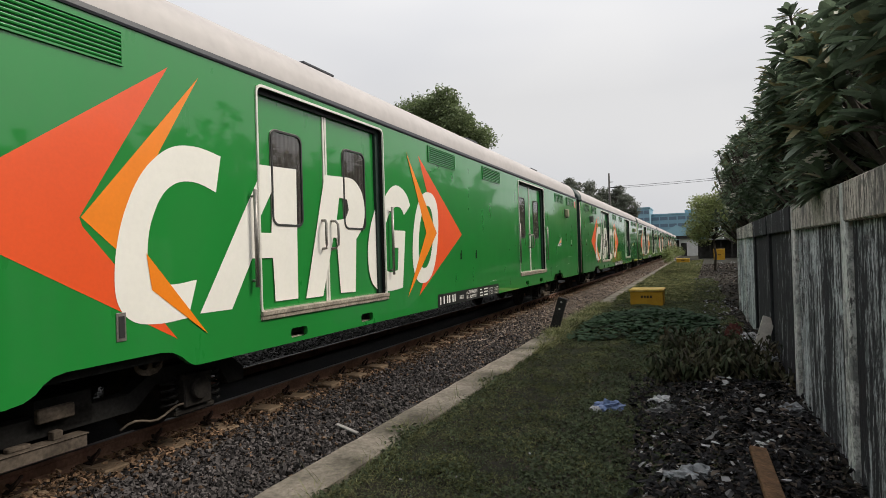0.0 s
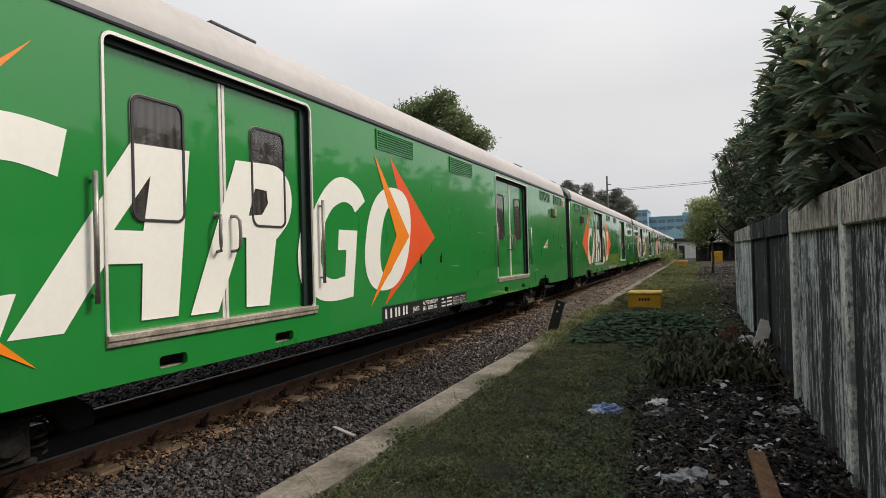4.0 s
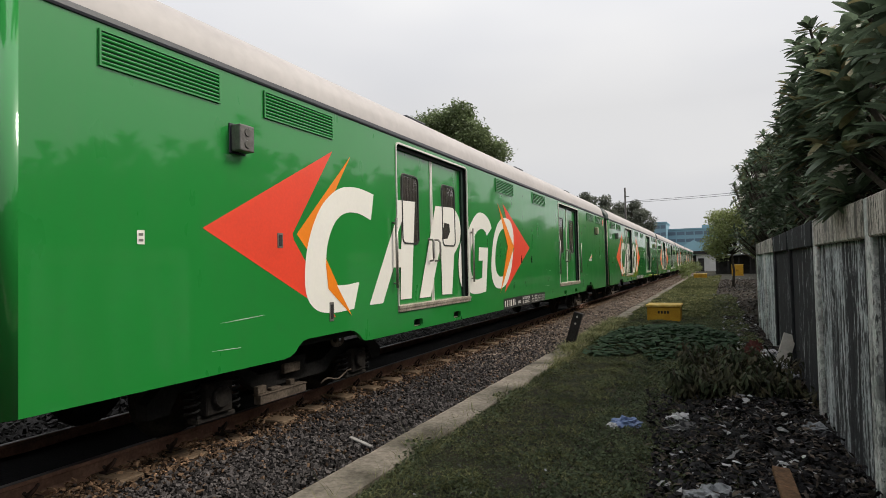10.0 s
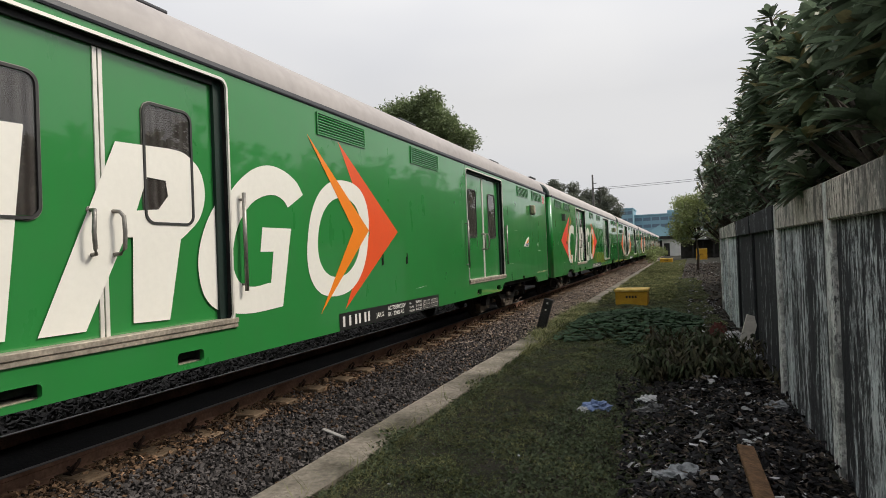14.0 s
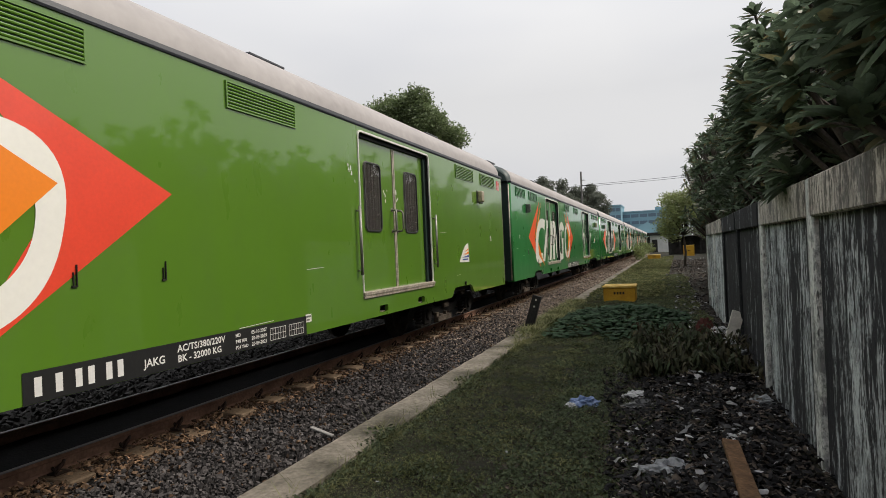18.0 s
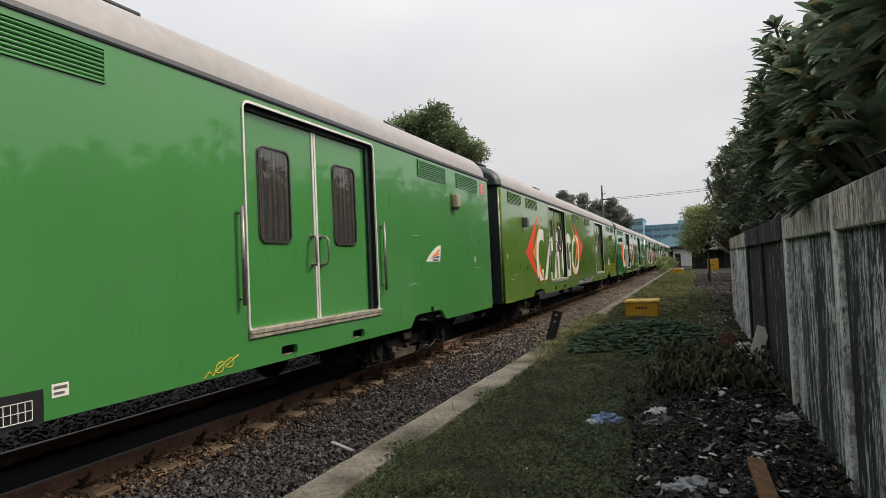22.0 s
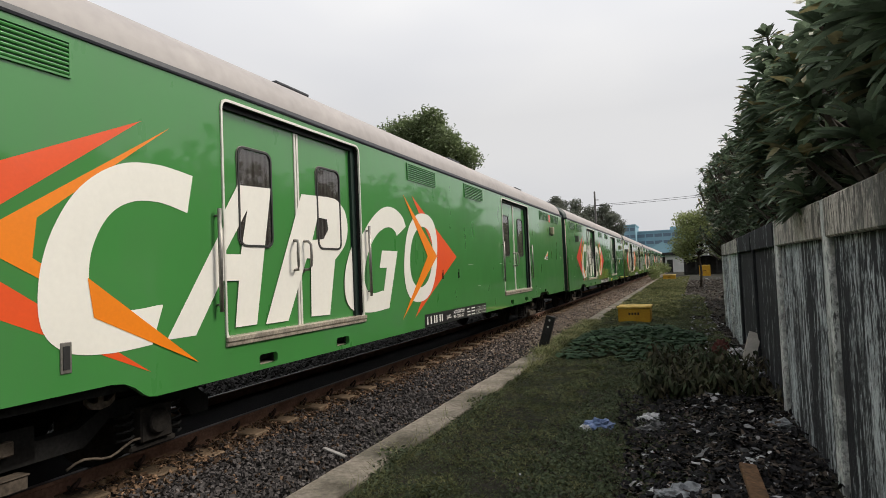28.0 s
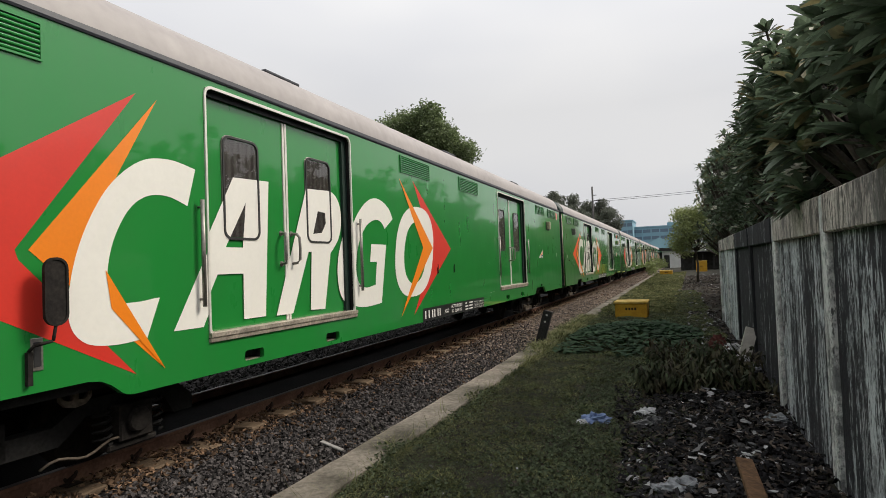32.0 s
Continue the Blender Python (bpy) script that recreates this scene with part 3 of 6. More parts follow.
def livery(root, red, look_of, worn, bare):
    """The painted word between arrowheads."""
    x = HALF + 0.0015
    high, mid, low, right_mid = look_of["heights"]
    top, tip, notch, bottom = look_of["left"]
    s_top, s_tip, s_bottom = look_of["slim_left"]
    r_top, r_tip, r_bottom = look_of["right"]
    t_top, t_tip, t_bottom = look_of["slim_right"]
    part("arrowhead", flat([[((top, high), (tip, mid), (bottom, low), (notch + 0.02, mid - 0.06), (notch, mid))]], x), REDS[red], root, "large painted arrowhead")
    part("arrowhead", flat([[((r_top, high - 0.06), (r_tip, right_mid), (r_bottom, low), (t_tip + 0.03, right_mid - 0.03))]], x), REDS[red], root, "large painted arrowhead")
    part("arrowhead", flat([[((s_top, high), (s_tip, mid), (s_bottom, low), (s_tip + 0.37, mid - 0.10), (s_tip + 0.40, mid + 0.15))]], x + 0.001), ORANGE, root, "slim orange arrowhead")
    o = (*look_of["o"], *(0.20, None)[len(look_of["o"]) - 2:])
    hole = o[3] or o[1] - 0.19
    inner = -10.85 + look_of["c"][0] - 0.29 * look_of["c"][1] - 0.25 * look_of["c"][2]
    shapes = [(key, hand_painted({"c": LET_C, "a": LET_A_WORN if worn else LET_A, "r": LET_R_WORN if worn else LET_R, "g": LET_G}[key], MIDDLES[key], *look_of[key])) for key in "carg"]
    shapes.append(("o", [[(u + o[0], z) for u, z in ring_] for ring_ in (ring(0, 2.005, o[1], 0.672, o[2]), ring(0, 2.01 if o[3] is None else 1.985, hole, 0.46, o[2] - 0.01, power=2.2))]))
    for k, (key, shape) in enumerate(shapes):
        part("letter_" + key, split_at_door(flat([shape], x + 0.002 + 0.0004 * k), 0.0885 if worn or bare else 0.0765), WHITE, root, "white painted capital letter")
    part("arrowhead", flat([[((t_top, high - 0.07), (t_tip, right_mid), (t_bottom, low), (t_tip - 0.38, right_mid))]], x + 0.005), ORANGE, root, "slim orange arrowhead")
    part("arrowhead", flat([[((inner, 1.82), (s_bottom, low), (inner + 0.04, 1.55))]], x + 0.005), ORANGE, root, "tail of the orange arrowhead")


CACHE = {}


def kept(key, make):
    if key not in CACHE:
        CACHE[key] = make()
    return CACHE[key]


def vent(root, u0, u1, green):
    z0, z1 = 3.135, 3.385
    v = part("vent", kept(("ventback", green), lambda: mesh_of("vent", boxes((-0.004, 0.003, 0, 1.05, 0, z1 - z0)), ENDGREEN)), None, root, "louvred vent under the eaves")
    v.location = (HALF + 0.001, Y(u0), z0)

    def frame_mesh():
        bm = boxes((0, 0.016, 0, 1.05, 0, 0.014), (0, 0.016, 0, 1.05, 0.236, 0.25), (0, 0.016, 0, 0.014, 0.014, 0.236), (0, 0.016, 1.036, 1.05, 0.014, 0.236))
        return mesh_of("vent_frame", bm, GREENS[green])

    def slat_mesh():
        bm = bmesh.new()
        lengthwise(bm, [(0.0, -0.0125), (0.011, -0.009), (0.014, 0.0), (0.009, 0.008), (0.0, 0.0115)], 0.016, 1.034)
        bmesh.ops.recalc_face_normals(bm, faces=bm.faces[:])
        return mesh_of("slat", bm, GREENS[green])

    part("vent_frame", kept(("ventframe", green), frame_mesh), None, v)
    for k in range(7):
        s = part("slat", kept(("slat", green), slat_mesh), None, v)
        s.location = (0.003, 0, 0.032 + 0.031 * k)


def rounded(u0, u1, z0, z1, r, n=5):
    out = []
    for cu, cz, a0 in ((u1 - r, z1 - r, 0), (u0 + r, z1 - r, 90), (u0 + r, z0 + r, 180), (u1 - r, z0 + r, 270)):
        for k in range(n + 1):
            a = radians(a0 + 90 * k / n)
            out.append((cu + r * math.cos(a), cz + r * math.sin(a)))
    return out


def rim(outer, inner, x0, x1):
    """A frame between two outlines with equally many corners."""
    bm = bmesh.new()
    n = len(outer)
    ao, bo = [[bm.verts.new((x, Y(u), z)) for u, z in outer] for x in (x0, x1)]
    ai, bi = [[bm.verts.new((x, Y(u), z)) for u, z in inner] for x in (x0, x1)]
    for k in range(n):
        j = (k + 1) % n
        for q in ((bo[k], bo[j], bi[j], bi[k]), (ao[k], ao[j], bo[j], bo[k]), (ai[j], ai[k], bi[k], bi[j])):
            bm.faces.new(q)
    bmesh.ops.recalc_face_normals(bm, faces=bm.faces[:])
    return bm


def door_pair(root, k, green, old):
    a, b = DOORS[k]
    mid = (a + b) / 2
    deep = HALF - 0.085
    # bright frame round the opening, rounded above
    outer = rounded(a - 0.012, b + 0.012, SILL - 0.02, HEAD + 0.024, 0.085)
    inner = rounded(a + 0.008, b - 0.008, SILL + 0.02, HEAD, 0.068)
    edge = part("door_frame", rim(outer, inner, HALF - 0.006, HALF + 0.014), STEEL, root, "worn bright metal door frame" if old else "bright metal door frame")
    part("reveal", rim(rounded(a - 0.004, b + 0.004, SILL, HEAD + 0.004, 0.072), rounded(a + 0.005, b - 0.005, SILL + 0.02, HEAD - 0.003, 0.066), HALF - 0.09, HALF - 0.007), UNDER, edge, "dark inner face of the opening")
    for p0, p1 in POCKETS[2 * k:2 * k + 2]:
        hole = part("step_pocket", boxes((HALF - 0.20, HALF - 0.19, Y(p0) - 0.02, Y(p1) + 0.02, 0.95, 1.09), (HALF - 0.19, HALF - 0.051, Y(p0) - 0.02, Y(p1) + 0.02, 1.068, 1.09), (HALF - 0.19, HALF - 0.051, Y(p0) - 0.02, Y(p0) - 0.001, 0.95, 1.066), (HALF - 0.19, HALF - 0.051, Y(p1) + 0.001, Y(p1) + 0.02, 0.95, 1.066)), RUBBER, root, "dark step pocket in the side")
        part("pocket_floor", boxes((HALF - 0.18, HALF - 0.052, Y(p0), Y(p1), 0.945, 0.972)), ALU, hole, "scuffed metal step")
        part("pocket_rim", rim(rounded(p0 - 0.004, p1 + 0.004, 0.962, 1.069, 0.002), rounded(p0 + 0.004, p1 - 0.004, 0.968, 1.063, 0.032), HALF - 0.02, HALF + 0.0015), GREENS[green], hole)
    part("door_jamb", boxes((HALF - 0.18, HALF - 0.05, Y(b) - 0.10, Y(b), SILL, HEAD)), ENDGREEN, root)
    part("door_track", boxes((HALF - 0.20, HALF - 0.052, Y(a), Y(b) - 0.1, HEAD - 0.045, HEAD + 0.02)), RUBBER, root)
    part("door_sill", bevel(boxes((HALF - 0.12, HALF + 0.03, Y(a) - 0.01, Y(b) + 0.04, SILL - 0.005, SILL + 0.038), (HALF - 0.02, HALF + 0.02, Y(a) - 0.01, Y(b) + 0.04, SILL - 0.045, SILL - 0.008)), 0.004, 1), ALU, root, "scuffed aluminium door sill")
    for i, (u0, u1) in enumerate(((a, mid - 0.006), (mid + 0.006, b - 0.10))):
        leaf = part("door_leaf", boxes((deep - 0.04, deep, Y(u0), Y(u1), SILL + 0.036, HEAD - 0.03)), GREENS[green], root, "sliding door leaf")
        c = u0 + (0.515 if i == 0 else 0.59)
        w = 0.222
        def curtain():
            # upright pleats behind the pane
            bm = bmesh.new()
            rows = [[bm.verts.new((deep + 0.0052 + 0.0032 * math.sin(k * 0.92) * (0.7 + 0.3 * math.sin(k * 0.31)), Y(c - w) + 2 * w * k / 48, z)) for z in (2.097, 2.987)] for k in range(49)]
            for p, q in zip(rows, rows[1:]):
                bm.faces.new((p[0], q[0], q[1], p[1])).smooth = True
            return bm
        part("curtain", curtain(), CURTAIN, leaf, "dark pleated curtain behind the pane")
        pane = part("window", flat([[rounded(c - w, c + w, 2.092, 2.992, 0.07)]], deep + 0.0095), GLASS, leaf, "dusty window pane")
        pane.visible_shadow = False
        part("window_seal", rim(rounded(c - w - 0.02, c + w + 0.02, 2.072, 3.012, 0.085), rounded(c - w, c + w, 2.092, 2.992, 0.07), deep, deep + 0.020), SEAL, leaf, "dark rubber window seal")
        part("seal_lip", rim(rounded(c - w - 0.027, c + w + 0.027, 2.065, 3.019, 0.092), rounded(c - w - 0.02, c + w + 0.02, 2.072, 3.012, 0.085), deep, deep + 0.012), GRIP, leaf, "thin worn lip round the seal")
        part("edge_strip", boxes((deep, deep + 0.012, Y(u1) - 0.03 if i == 0 else Y(u0), Y(u1) if i == 0 else Y(u0) + 0.03, SILL + 0.036, HEAD - 0.05)), ALU if old else STEEL, leaf, "scuffed tan metal edge strip" if old else "bright metal edge strip")
        # looped pull handle
        hu = mid + (-0.085 if i == 0 else 0.085)
        bm = bmesh.new()
        if old and k == 0 and i == 1:
            continue
        zc, q = 2.24 if old else 2.0, deep + 0.085
        turn = 0.035 if i else -0.035
        pts = [(deep, 0.0, -0.155), (q - 0.02, 0.3, -0.150), (q, 0.8, -0.115), (q, 1.0, 0.0), (q, 0.8, 0.115), (q - 0.02, 0.3, 0.150), (deep, 0.0, 0.155)]
        limb(bm, [(x, Y(hu) + turn * w, zc + z) for x, w, z in pts], 0.015, 0.015)
        part("pull_handle", bm, GRIP, leaf, "chrome loop handle")
        for z in (zc - 0.155, zc + 0.155):
            bm = bmesh.new()
            tube(bm, (deep, Y(hu), z), (deep + 0.010, Y(hu), z), 0.030, 0.026, 12)
            part("handle_plate", bm, GRIP, leaf)
    for u in (a - 0.10, b + 0.13):
        bm = bmesh.new()
        tube(bm, (HALF + 0.05, Y(u), 1.50), (HALF + 0.05, Y(u), 2.38), 0.018, sides=10)
        for z in (1.56, 2.32):
            tube(bm, (HALF, Y(u), z), (HALF + 0.045, Y(u), z), 0.011, sides=8)
        part("grab_rail", bm, GRIP, root, "upright grab rail beside the door")


def side_lamp(root, u, bright):
    base = part("side_lamp", bevel(boxes((HALF, HALF + 0.012, Y(u) - 0.125, Y(u) + 0.065, 2.745, 3.0)), 0.004, 1), LAMPDARK if bright else GUTTER, root, "boxy marker lamp on the coach side")
    bm = boxes((HALF + 0.012, HALF + 0.115, Y(u) - 0.11, Y(u) + 0.06, 2.76, 2.985))
    part("lamp_hood", bevel(bm, 0.028 if bright else 0.014, 3), LAMPMETAL if bright else LAMPDARK, base, "metal hood")
    for z in (2.92, 2.82):
        bm = bmesh.new()
        if bright:
            tube(bm, (HALF + 0.06, Y(u) - 0.07 + 8 * (z - 2.82) * 0.1, 2.76), (HALF + 0.06, Y(u) - 0.07 + 8 * (z - 2.82) * 0.1, 2.725), 0.035, 0.028, 10)
        else:
            tube(bm, (HALF + 0.115, Y(u) - 0.025, z), (HALF + 0.123, Y(u) - 0.025, z), 0.036, 0.032, 12)
        part("lens", bm, LAMPGLASS, base)
    return base


def words(text, size):
    """The outline of built-in lettering as a flat mesh, read along +x."""
    cu = bpy.data.curves.new("lettering", "FONT")
    cu.body, cu.size, cu.resolution_u, cu.offset = text, size, 2, 0.022 * size
    ob = bpy.data.objects.new("lettering", cu)
    scene.collection.objects.link(ob)
    bpy.context.view_layer.update()
    me = bpy.data.meshes.new_from_object(ob.evaluated_get(bpy.context.evaluated_depsgraph_get()))
    bpy.data.objects.remove(ob)
    bpy.data.curves.remove(cu)
    me.materials.clear()
    me.materials.append(LETTER)
    return me


ON_SIDE = Matrix(((0, 0, 1, 0), (1, 0, 0, 0), (0, 1, 0, 0), (0, 0, 0, 1)))  # lettering upright on the side, read along +y


def lettering(name, text, size, parent, u, z, x, bold=0.0):
    ob = part(name, kept((text, size), lambda: words(text, size)), None, parent, "white stencilled lettering")
    ob.matrix_basis = Matrix.Translation((x, Y(u), z)) @ ON_SIDE
    return ob


def number_plate(root, bars, du, dates):
    x = HALF + 0.004
    p = part("data_panel", flat([[rect(-5.86, -2.88, 0.928, 1.125)]], x), BLACK, root, "black panel with white data")
    # running number: plain upright bars of its size
    u = -5.79
    for w in bars:
        if w:
            part("numeral_bar", flat([[rect(u, u + 0.048, 0.965, 1.085)]], x + 0.002), LETTER, p)
        u += 0.090 if w else 0.045
    lettering("lettering", "JAKG", 0.085, p, -4.98, 0.985, x + 0.002)
    lettering("lettering", "AC/TS/380/220V", 0.078, p, -4.66, 1.045, x + 0.002)
    lettering("lettering", "BK - 32000 KG", 0.078, p, -4.66, 0.965, x + 0.002)
    small = []
    for k in range(3):
        z = 0.955 + 0.055 * k
        if not dates:
            small += [[rect(-3.98, -3.98 + (0.10, 0.16, 0.16)[2 - k], z, z + 0.022)], [rect(-3.76, -3.56, z, z + 0.024)]]
        else:
            lettering("lettering", ("MD", "P48 MRI", "P24 YAD")[2 - k], 0.044, p, -3.99, z - 0.004, x + 0.002)
            lettering("lettering", dates[2 - k], 0.048, p, -3.775, z - 0.004, x + 0.002)
    for u0 in (-3.50, -3.20):
        for k in range(7):
            small.append([rect(u0 + 0.04 * k, u0 + 0.04 * k + 0.005, 0.955, 1.075)])
        for k in range(3):
            small.append([rect(u0, u0 + 0.245, 0.955 + 0.0575 * k, 0.96 + 0.0575 * k)])
    part("fine_print", flat(small, x + 0.002), LETTER, p, "small white dates and test grids")
    p.location.y = du


def emblem(root, du, dz, worn, swept):
    x = HALF + 0.004
    if worn:
        # tall sail-shaped badge with a curved back
        e = part("emblem", flat([[((2.69, 1.765), (2.78, 1.86), (2.90, 1.97), (3.03, 2.06), (3.14, 2.105), (3.24, 2.125), (3.27, 1.755))]], x), WHITE, root, "white sail-shaped emblem")
        e.location = (0, du, dz)
        part("swoosh", flat([[((2.97, 1.965), (3.10, 1.985), (3.235, 2.035), (3.24, 1.995), (3.08, 1.962))], [((2.90, 1.915), (3.06, 1.925), (3.24, 1.965), (3.245, 1.92), (3.05, 1.903))]], x + 0.002), ORANGE, e, "orange swooshes")
        part("swoosh", flat([[((2.80, 1.855), (3.02, 1.868), (3.245, 1.895), (3.25, 1.85), (3.0, 1.848))]], x + 0.002), BLUE, e, "blue swoosh")
        part("emblem_bar", flat([[rect(2.87, 3.18, 1.80, 1.825)]], x + 0.002), BLUE, e)
        return
    back = ((2.80, 1.875), (2.95, 1.975), (3.10, 2.055), (3.24, 2.105), (3.40, 2.135), (3.345, 1.872)) if swept else ((2.80, 1.875), (3.38, 2.125), (3.31, 1.865))
    e = part("emblem", flat([[back]], x), WHITE, root, "white sail-shaped emblem" if swept else "white triangular emblem")
    e.location = (0, du, dz)
    part("swoosh", flat([[((3.02, 1.955), (3.33, 2.075), (3.345, 2.04), (3.12, 1.97))], [((2.98, 1.935), (3.32, 2.02), (3.33, 1.985), (3.10, 1.945))]], x + 0.002), ORANGE, e, "orange swooshes")
    part("swoosh", flat([[((2.98, 1.925), (3.315, 1.965), (3.32, 1.93), (3.05, 1.92))]], x + 0.002), BLUE, e, "blue swoosh")
    part("emblem_bar", flat([[rect(3.05, 3.28, 1.885, 1.907)]], x + 0.002), BLACK, e)


def sign_plate(root, u):
    x = HALF + 0.004
    s = part("sign", flat([[rect(u, u + 0.21, 3.13, 3.345)]], x), SIGNRED, root, "small red and white sign")
    shapes = [[rect(u + 0.012, u + 0.198, 3.228, 3.234)], [rect(u + 0.115, u + 0.120, 3.14, 3.228)]]
    shapes += [[rect(u + 0.006, u + 0.010, 3.136, 3.339)], [rect(u + 0.20, u + 0.204, 3.136, 3.339)], [rect(u + 0.006, u + 0.204, 3.136, 3.140)], [rect(u + 0.006, u + 0.204, 3.335, 3.339)]]
    part("sign_lines", flat(shapes, x + 0.002), LETTER, s)
    lettering("lettering", "E", 0.12, s, u + 0.065, 3.245, x + 0.002)
    lettering("lettering", "52", 0.085, s, u + 0.018, 3.155, x + 0.002)
    lettering("lettering", "5", 0.085, s, u + 0.145, 3.155, x + 0.002)


def fittings(root, catch, latch, tags):
    """Catches, tags, latches and plugs on the side."""
    x = HALF + 0.003
    du, dz = catch
    for u in (-4.66 + du, -3.92 + du):
        bm = boxes((HALF, HALF + 0.012, Y(u) - 0.02, Y(u) + 0.02, 1.650 + dz, 1.662 + dz), (HALF, HALF + 0.012, Y(u) + 0.012, Y(u) + 0.019, 1.662 + dz, 1.80 + dz), (HALF, HALF + 0.012, Y(u) - 0.012, Y(u) - 0.006, 1.662 + dz, 1.75 + dz))
        part("door_catch", bm, BOGIE, root, "small rusty door catch")
    stickers, plates = tags or (((4.84, 2.0), (-13.34, 2.07)), ((4.80, 1.885), (-13.38, 1.94)))
    for u, z in stickers:
        tag = part("tag", flat([[rect(u - 0.03, u + 0.03, z - 0.05, z + 0.05)]], x), WHITE, root, "small white inspection tag")
        part("tag_bars", flat([[rect(u - 0.018, u + 0.018, z + 0.01, z + 0.03)], [rect(u - 0.018, u + 0.018, z - 0.03, z - 0.012)]], x + 0.002), GRIP, tag)
    for u, z in plates:
        q = part("socket_plate", boxes((HALF, HALF + 0.006, Y(u) - 0.075, Y(u) + 0.075, z - 0.02, z + 0.02)), RUST, root, "small rusty plate with two plugs")
        for du in (-0.04, 0.035):
            bm = bmesh.new()
            tube(bm, (HALF + 0.006, Y(u) + du, z), (HALF + 0.02, Y(u) + du, z), 0.014, sides=8)
            part("plug", bm, BOGIE, q)
    for (u, z), size in ((latch, 0.07), ((-11.05, 1.31), 0.10)):
        bm = boxes((HALF, HALF + 0.008, Y(u) - 0.038, Y(u) + 0.038, z - size, z + size))
        q = part("inset_latch", bevel(bm, 0.003, 1), GRIP, root, "small steel latch plate")
        part("latch_slot", boxes((HALF + 0.008, HALF + 0.012, Y(u) - 0.022, Y(u) + 0.022, z - size * 0.75, z + size * 0.75)), RUBBER, q)
    bm = bmesh.new()
    tube(bm, (HALF + 0.02, Y(2.95), 1.10), (HALF + 0.02, Y(2.95), 1.17), 0.012, 0.02, 8)
    part("brake_cock", bm, BOGIE, root)


def long_scrape(root):
    """A long pale graze low down near the toe."""
    lines = []
    for u, z, w, h in ((4.34, 1.176, 0.78, 0.010), (4.50, 1.190, 0.36, 0.006), (5.12, 1.180, 0.46, 0.020), (5.20, 1.203, 0.30, 0.008), (5.60, 1.196, 0.16, 0.005)):
        lines.append([[(u, z), (u + 0.5 * w, z - 0.002), (u + w, z + 0.004), (u + 0.9 * w, z + 0.004 + 0.6 * h), (u + 0.45 * w, z + h), (u + 0.2 * w, z + 0.5 * h)]])
    part("scrape", flat(lines, HALF + 0.0012), SCRAPED, root, "long pale graze down to the primer")


def scribble(root):
    """A loose yellow chalk mark at the foot of the side."""
    bm = bmesh.new()
    pts = bend([(-1.60, 0.935), (-1.54, 0.985), (-1.50, 0.945), (-1.45, 1.03), (-1.38, 1.04), (-1.40, 0.965), (-1.47, 0.975), (-1.33, 1.05), (-1.27, 1.06), (-1.28, 0.99), (-1.36, 1.0), (-1.20, 1.075)], 4)
    limb(bm, [(HALF + 0.001, Y(u), z) for u, z in pts], 0.0055, 0.0055, 5)
    part("scribble", bm, CHALK, root, "yellow chalk scribble")


def end_sticker(u):
    def stick(root):
        q = part("sticker", flat([[rect(u, u + 0.11, 1.055, 1.14)]], HALF + 0.004), WHITE, root, "white sticker beside the data panel")
        part("sticker_bars", flat([[rect(u + 0.012, u + 0.098, 1.105, 1.125)], [rect(u + 0.012, u + 0.08, 1.072, 1.088)]], HALF + 0.006), GRIP, q)
    return stick


def paint_chips(root, seed):
    """Small flaked spots down to the pale primer, thickest round the doors."""
    rng = random.Random(seed)
    spots = []
    for u0, z0, n in ((-1.25, 2.75, 7), (-0.15, 2.60, 5), (0.25, 2.62, 4), (-9.85, 2.6, 6), (-7.05, 2.5, 5), (-5.2, 1.75, 3)):
        for k in range(n):
            u, z, r = u0 + rng.gauss(0, 0.05), z0 + rng.gauss(0, 0.10), rng.uniform(0.006, 0.030)
            spots.append([[(u + r * 0.7 * rng.uniform(0.4, 1.4) * math.cos(a), z + r * rng.uniform(0.4, 1.6) * math.sin(a)) for a in (0, 0.9, 1.8, 2.7, 3.6, 4.5, 5.4)]])
    scuffs = [[[(u, z), (u + w, z + 0.012), (u + w, z + 0.017), (u, z + 0.006)]] for u, z, w in ((-2.3, 1.62, 0.35), (-3.4, 1.13, 0.5), (-6.6, 1.2, 0.3))]
    keep = [q for q in spots if not any(a - 0.03 < q[0][0][0] < b + 0.03 for a, b in DOORS)]
    on_door = [q for q in spots if q not in keep]
    for shapes, x in ((keep + scuffs, HALF + 0.002), (on_door, HALF - 0.082)):
        for shape in shapes:
            part("paint_chip", flat([shape], x), LETTER, root)


def torn_paint(root):
    """White paint that has half peeled off the door's panes."""
    rng = random.Random(17)
    low = [(-9.27, 2.07)] + [(-8.885, 2.07), (-8.87, 2.12)] + [(-8.87 - 0.40 * k / 12, 2.50 + rng.uniform(-0.07, 0.05) + (0.14 if k > 9 else 0.0)) for k in range(13)]
    crust = []
    for k in range(27):
        a = radians(-150 + 255 * k / 26)
        crust.append((a, rng.uniform(0.006, 0.038)))
    c, z0, w, h = -7.838, 2.51, 0.195, 0.36
    outer = [(c + (w + 0.01) * math.cos(a), z0 + h * math.sin(a)) for a, t in crust]
    inner = [(c + (w - t) * math.cos(a), z0 + (h - 1.4 * t) * math.sin(a)) for a, t in crust]
    blot = [(-7.92 + 0.055 * math.cos(a) * rng.uniform(0.7, 1.2), 2.86 + 0.035 * math.sin(a) * rng.uniform(0.7, 1.2)) for a in (0, 0.7, 1.4, 2.1, 2.8, 3.5, 4.2, 4.9, 5.6)]
    part("torn_paint", flat([[low], [outer + inner[::-1]], [blot]], HALF - 0.0735), WHITE, root, "torn white paint on the panes")


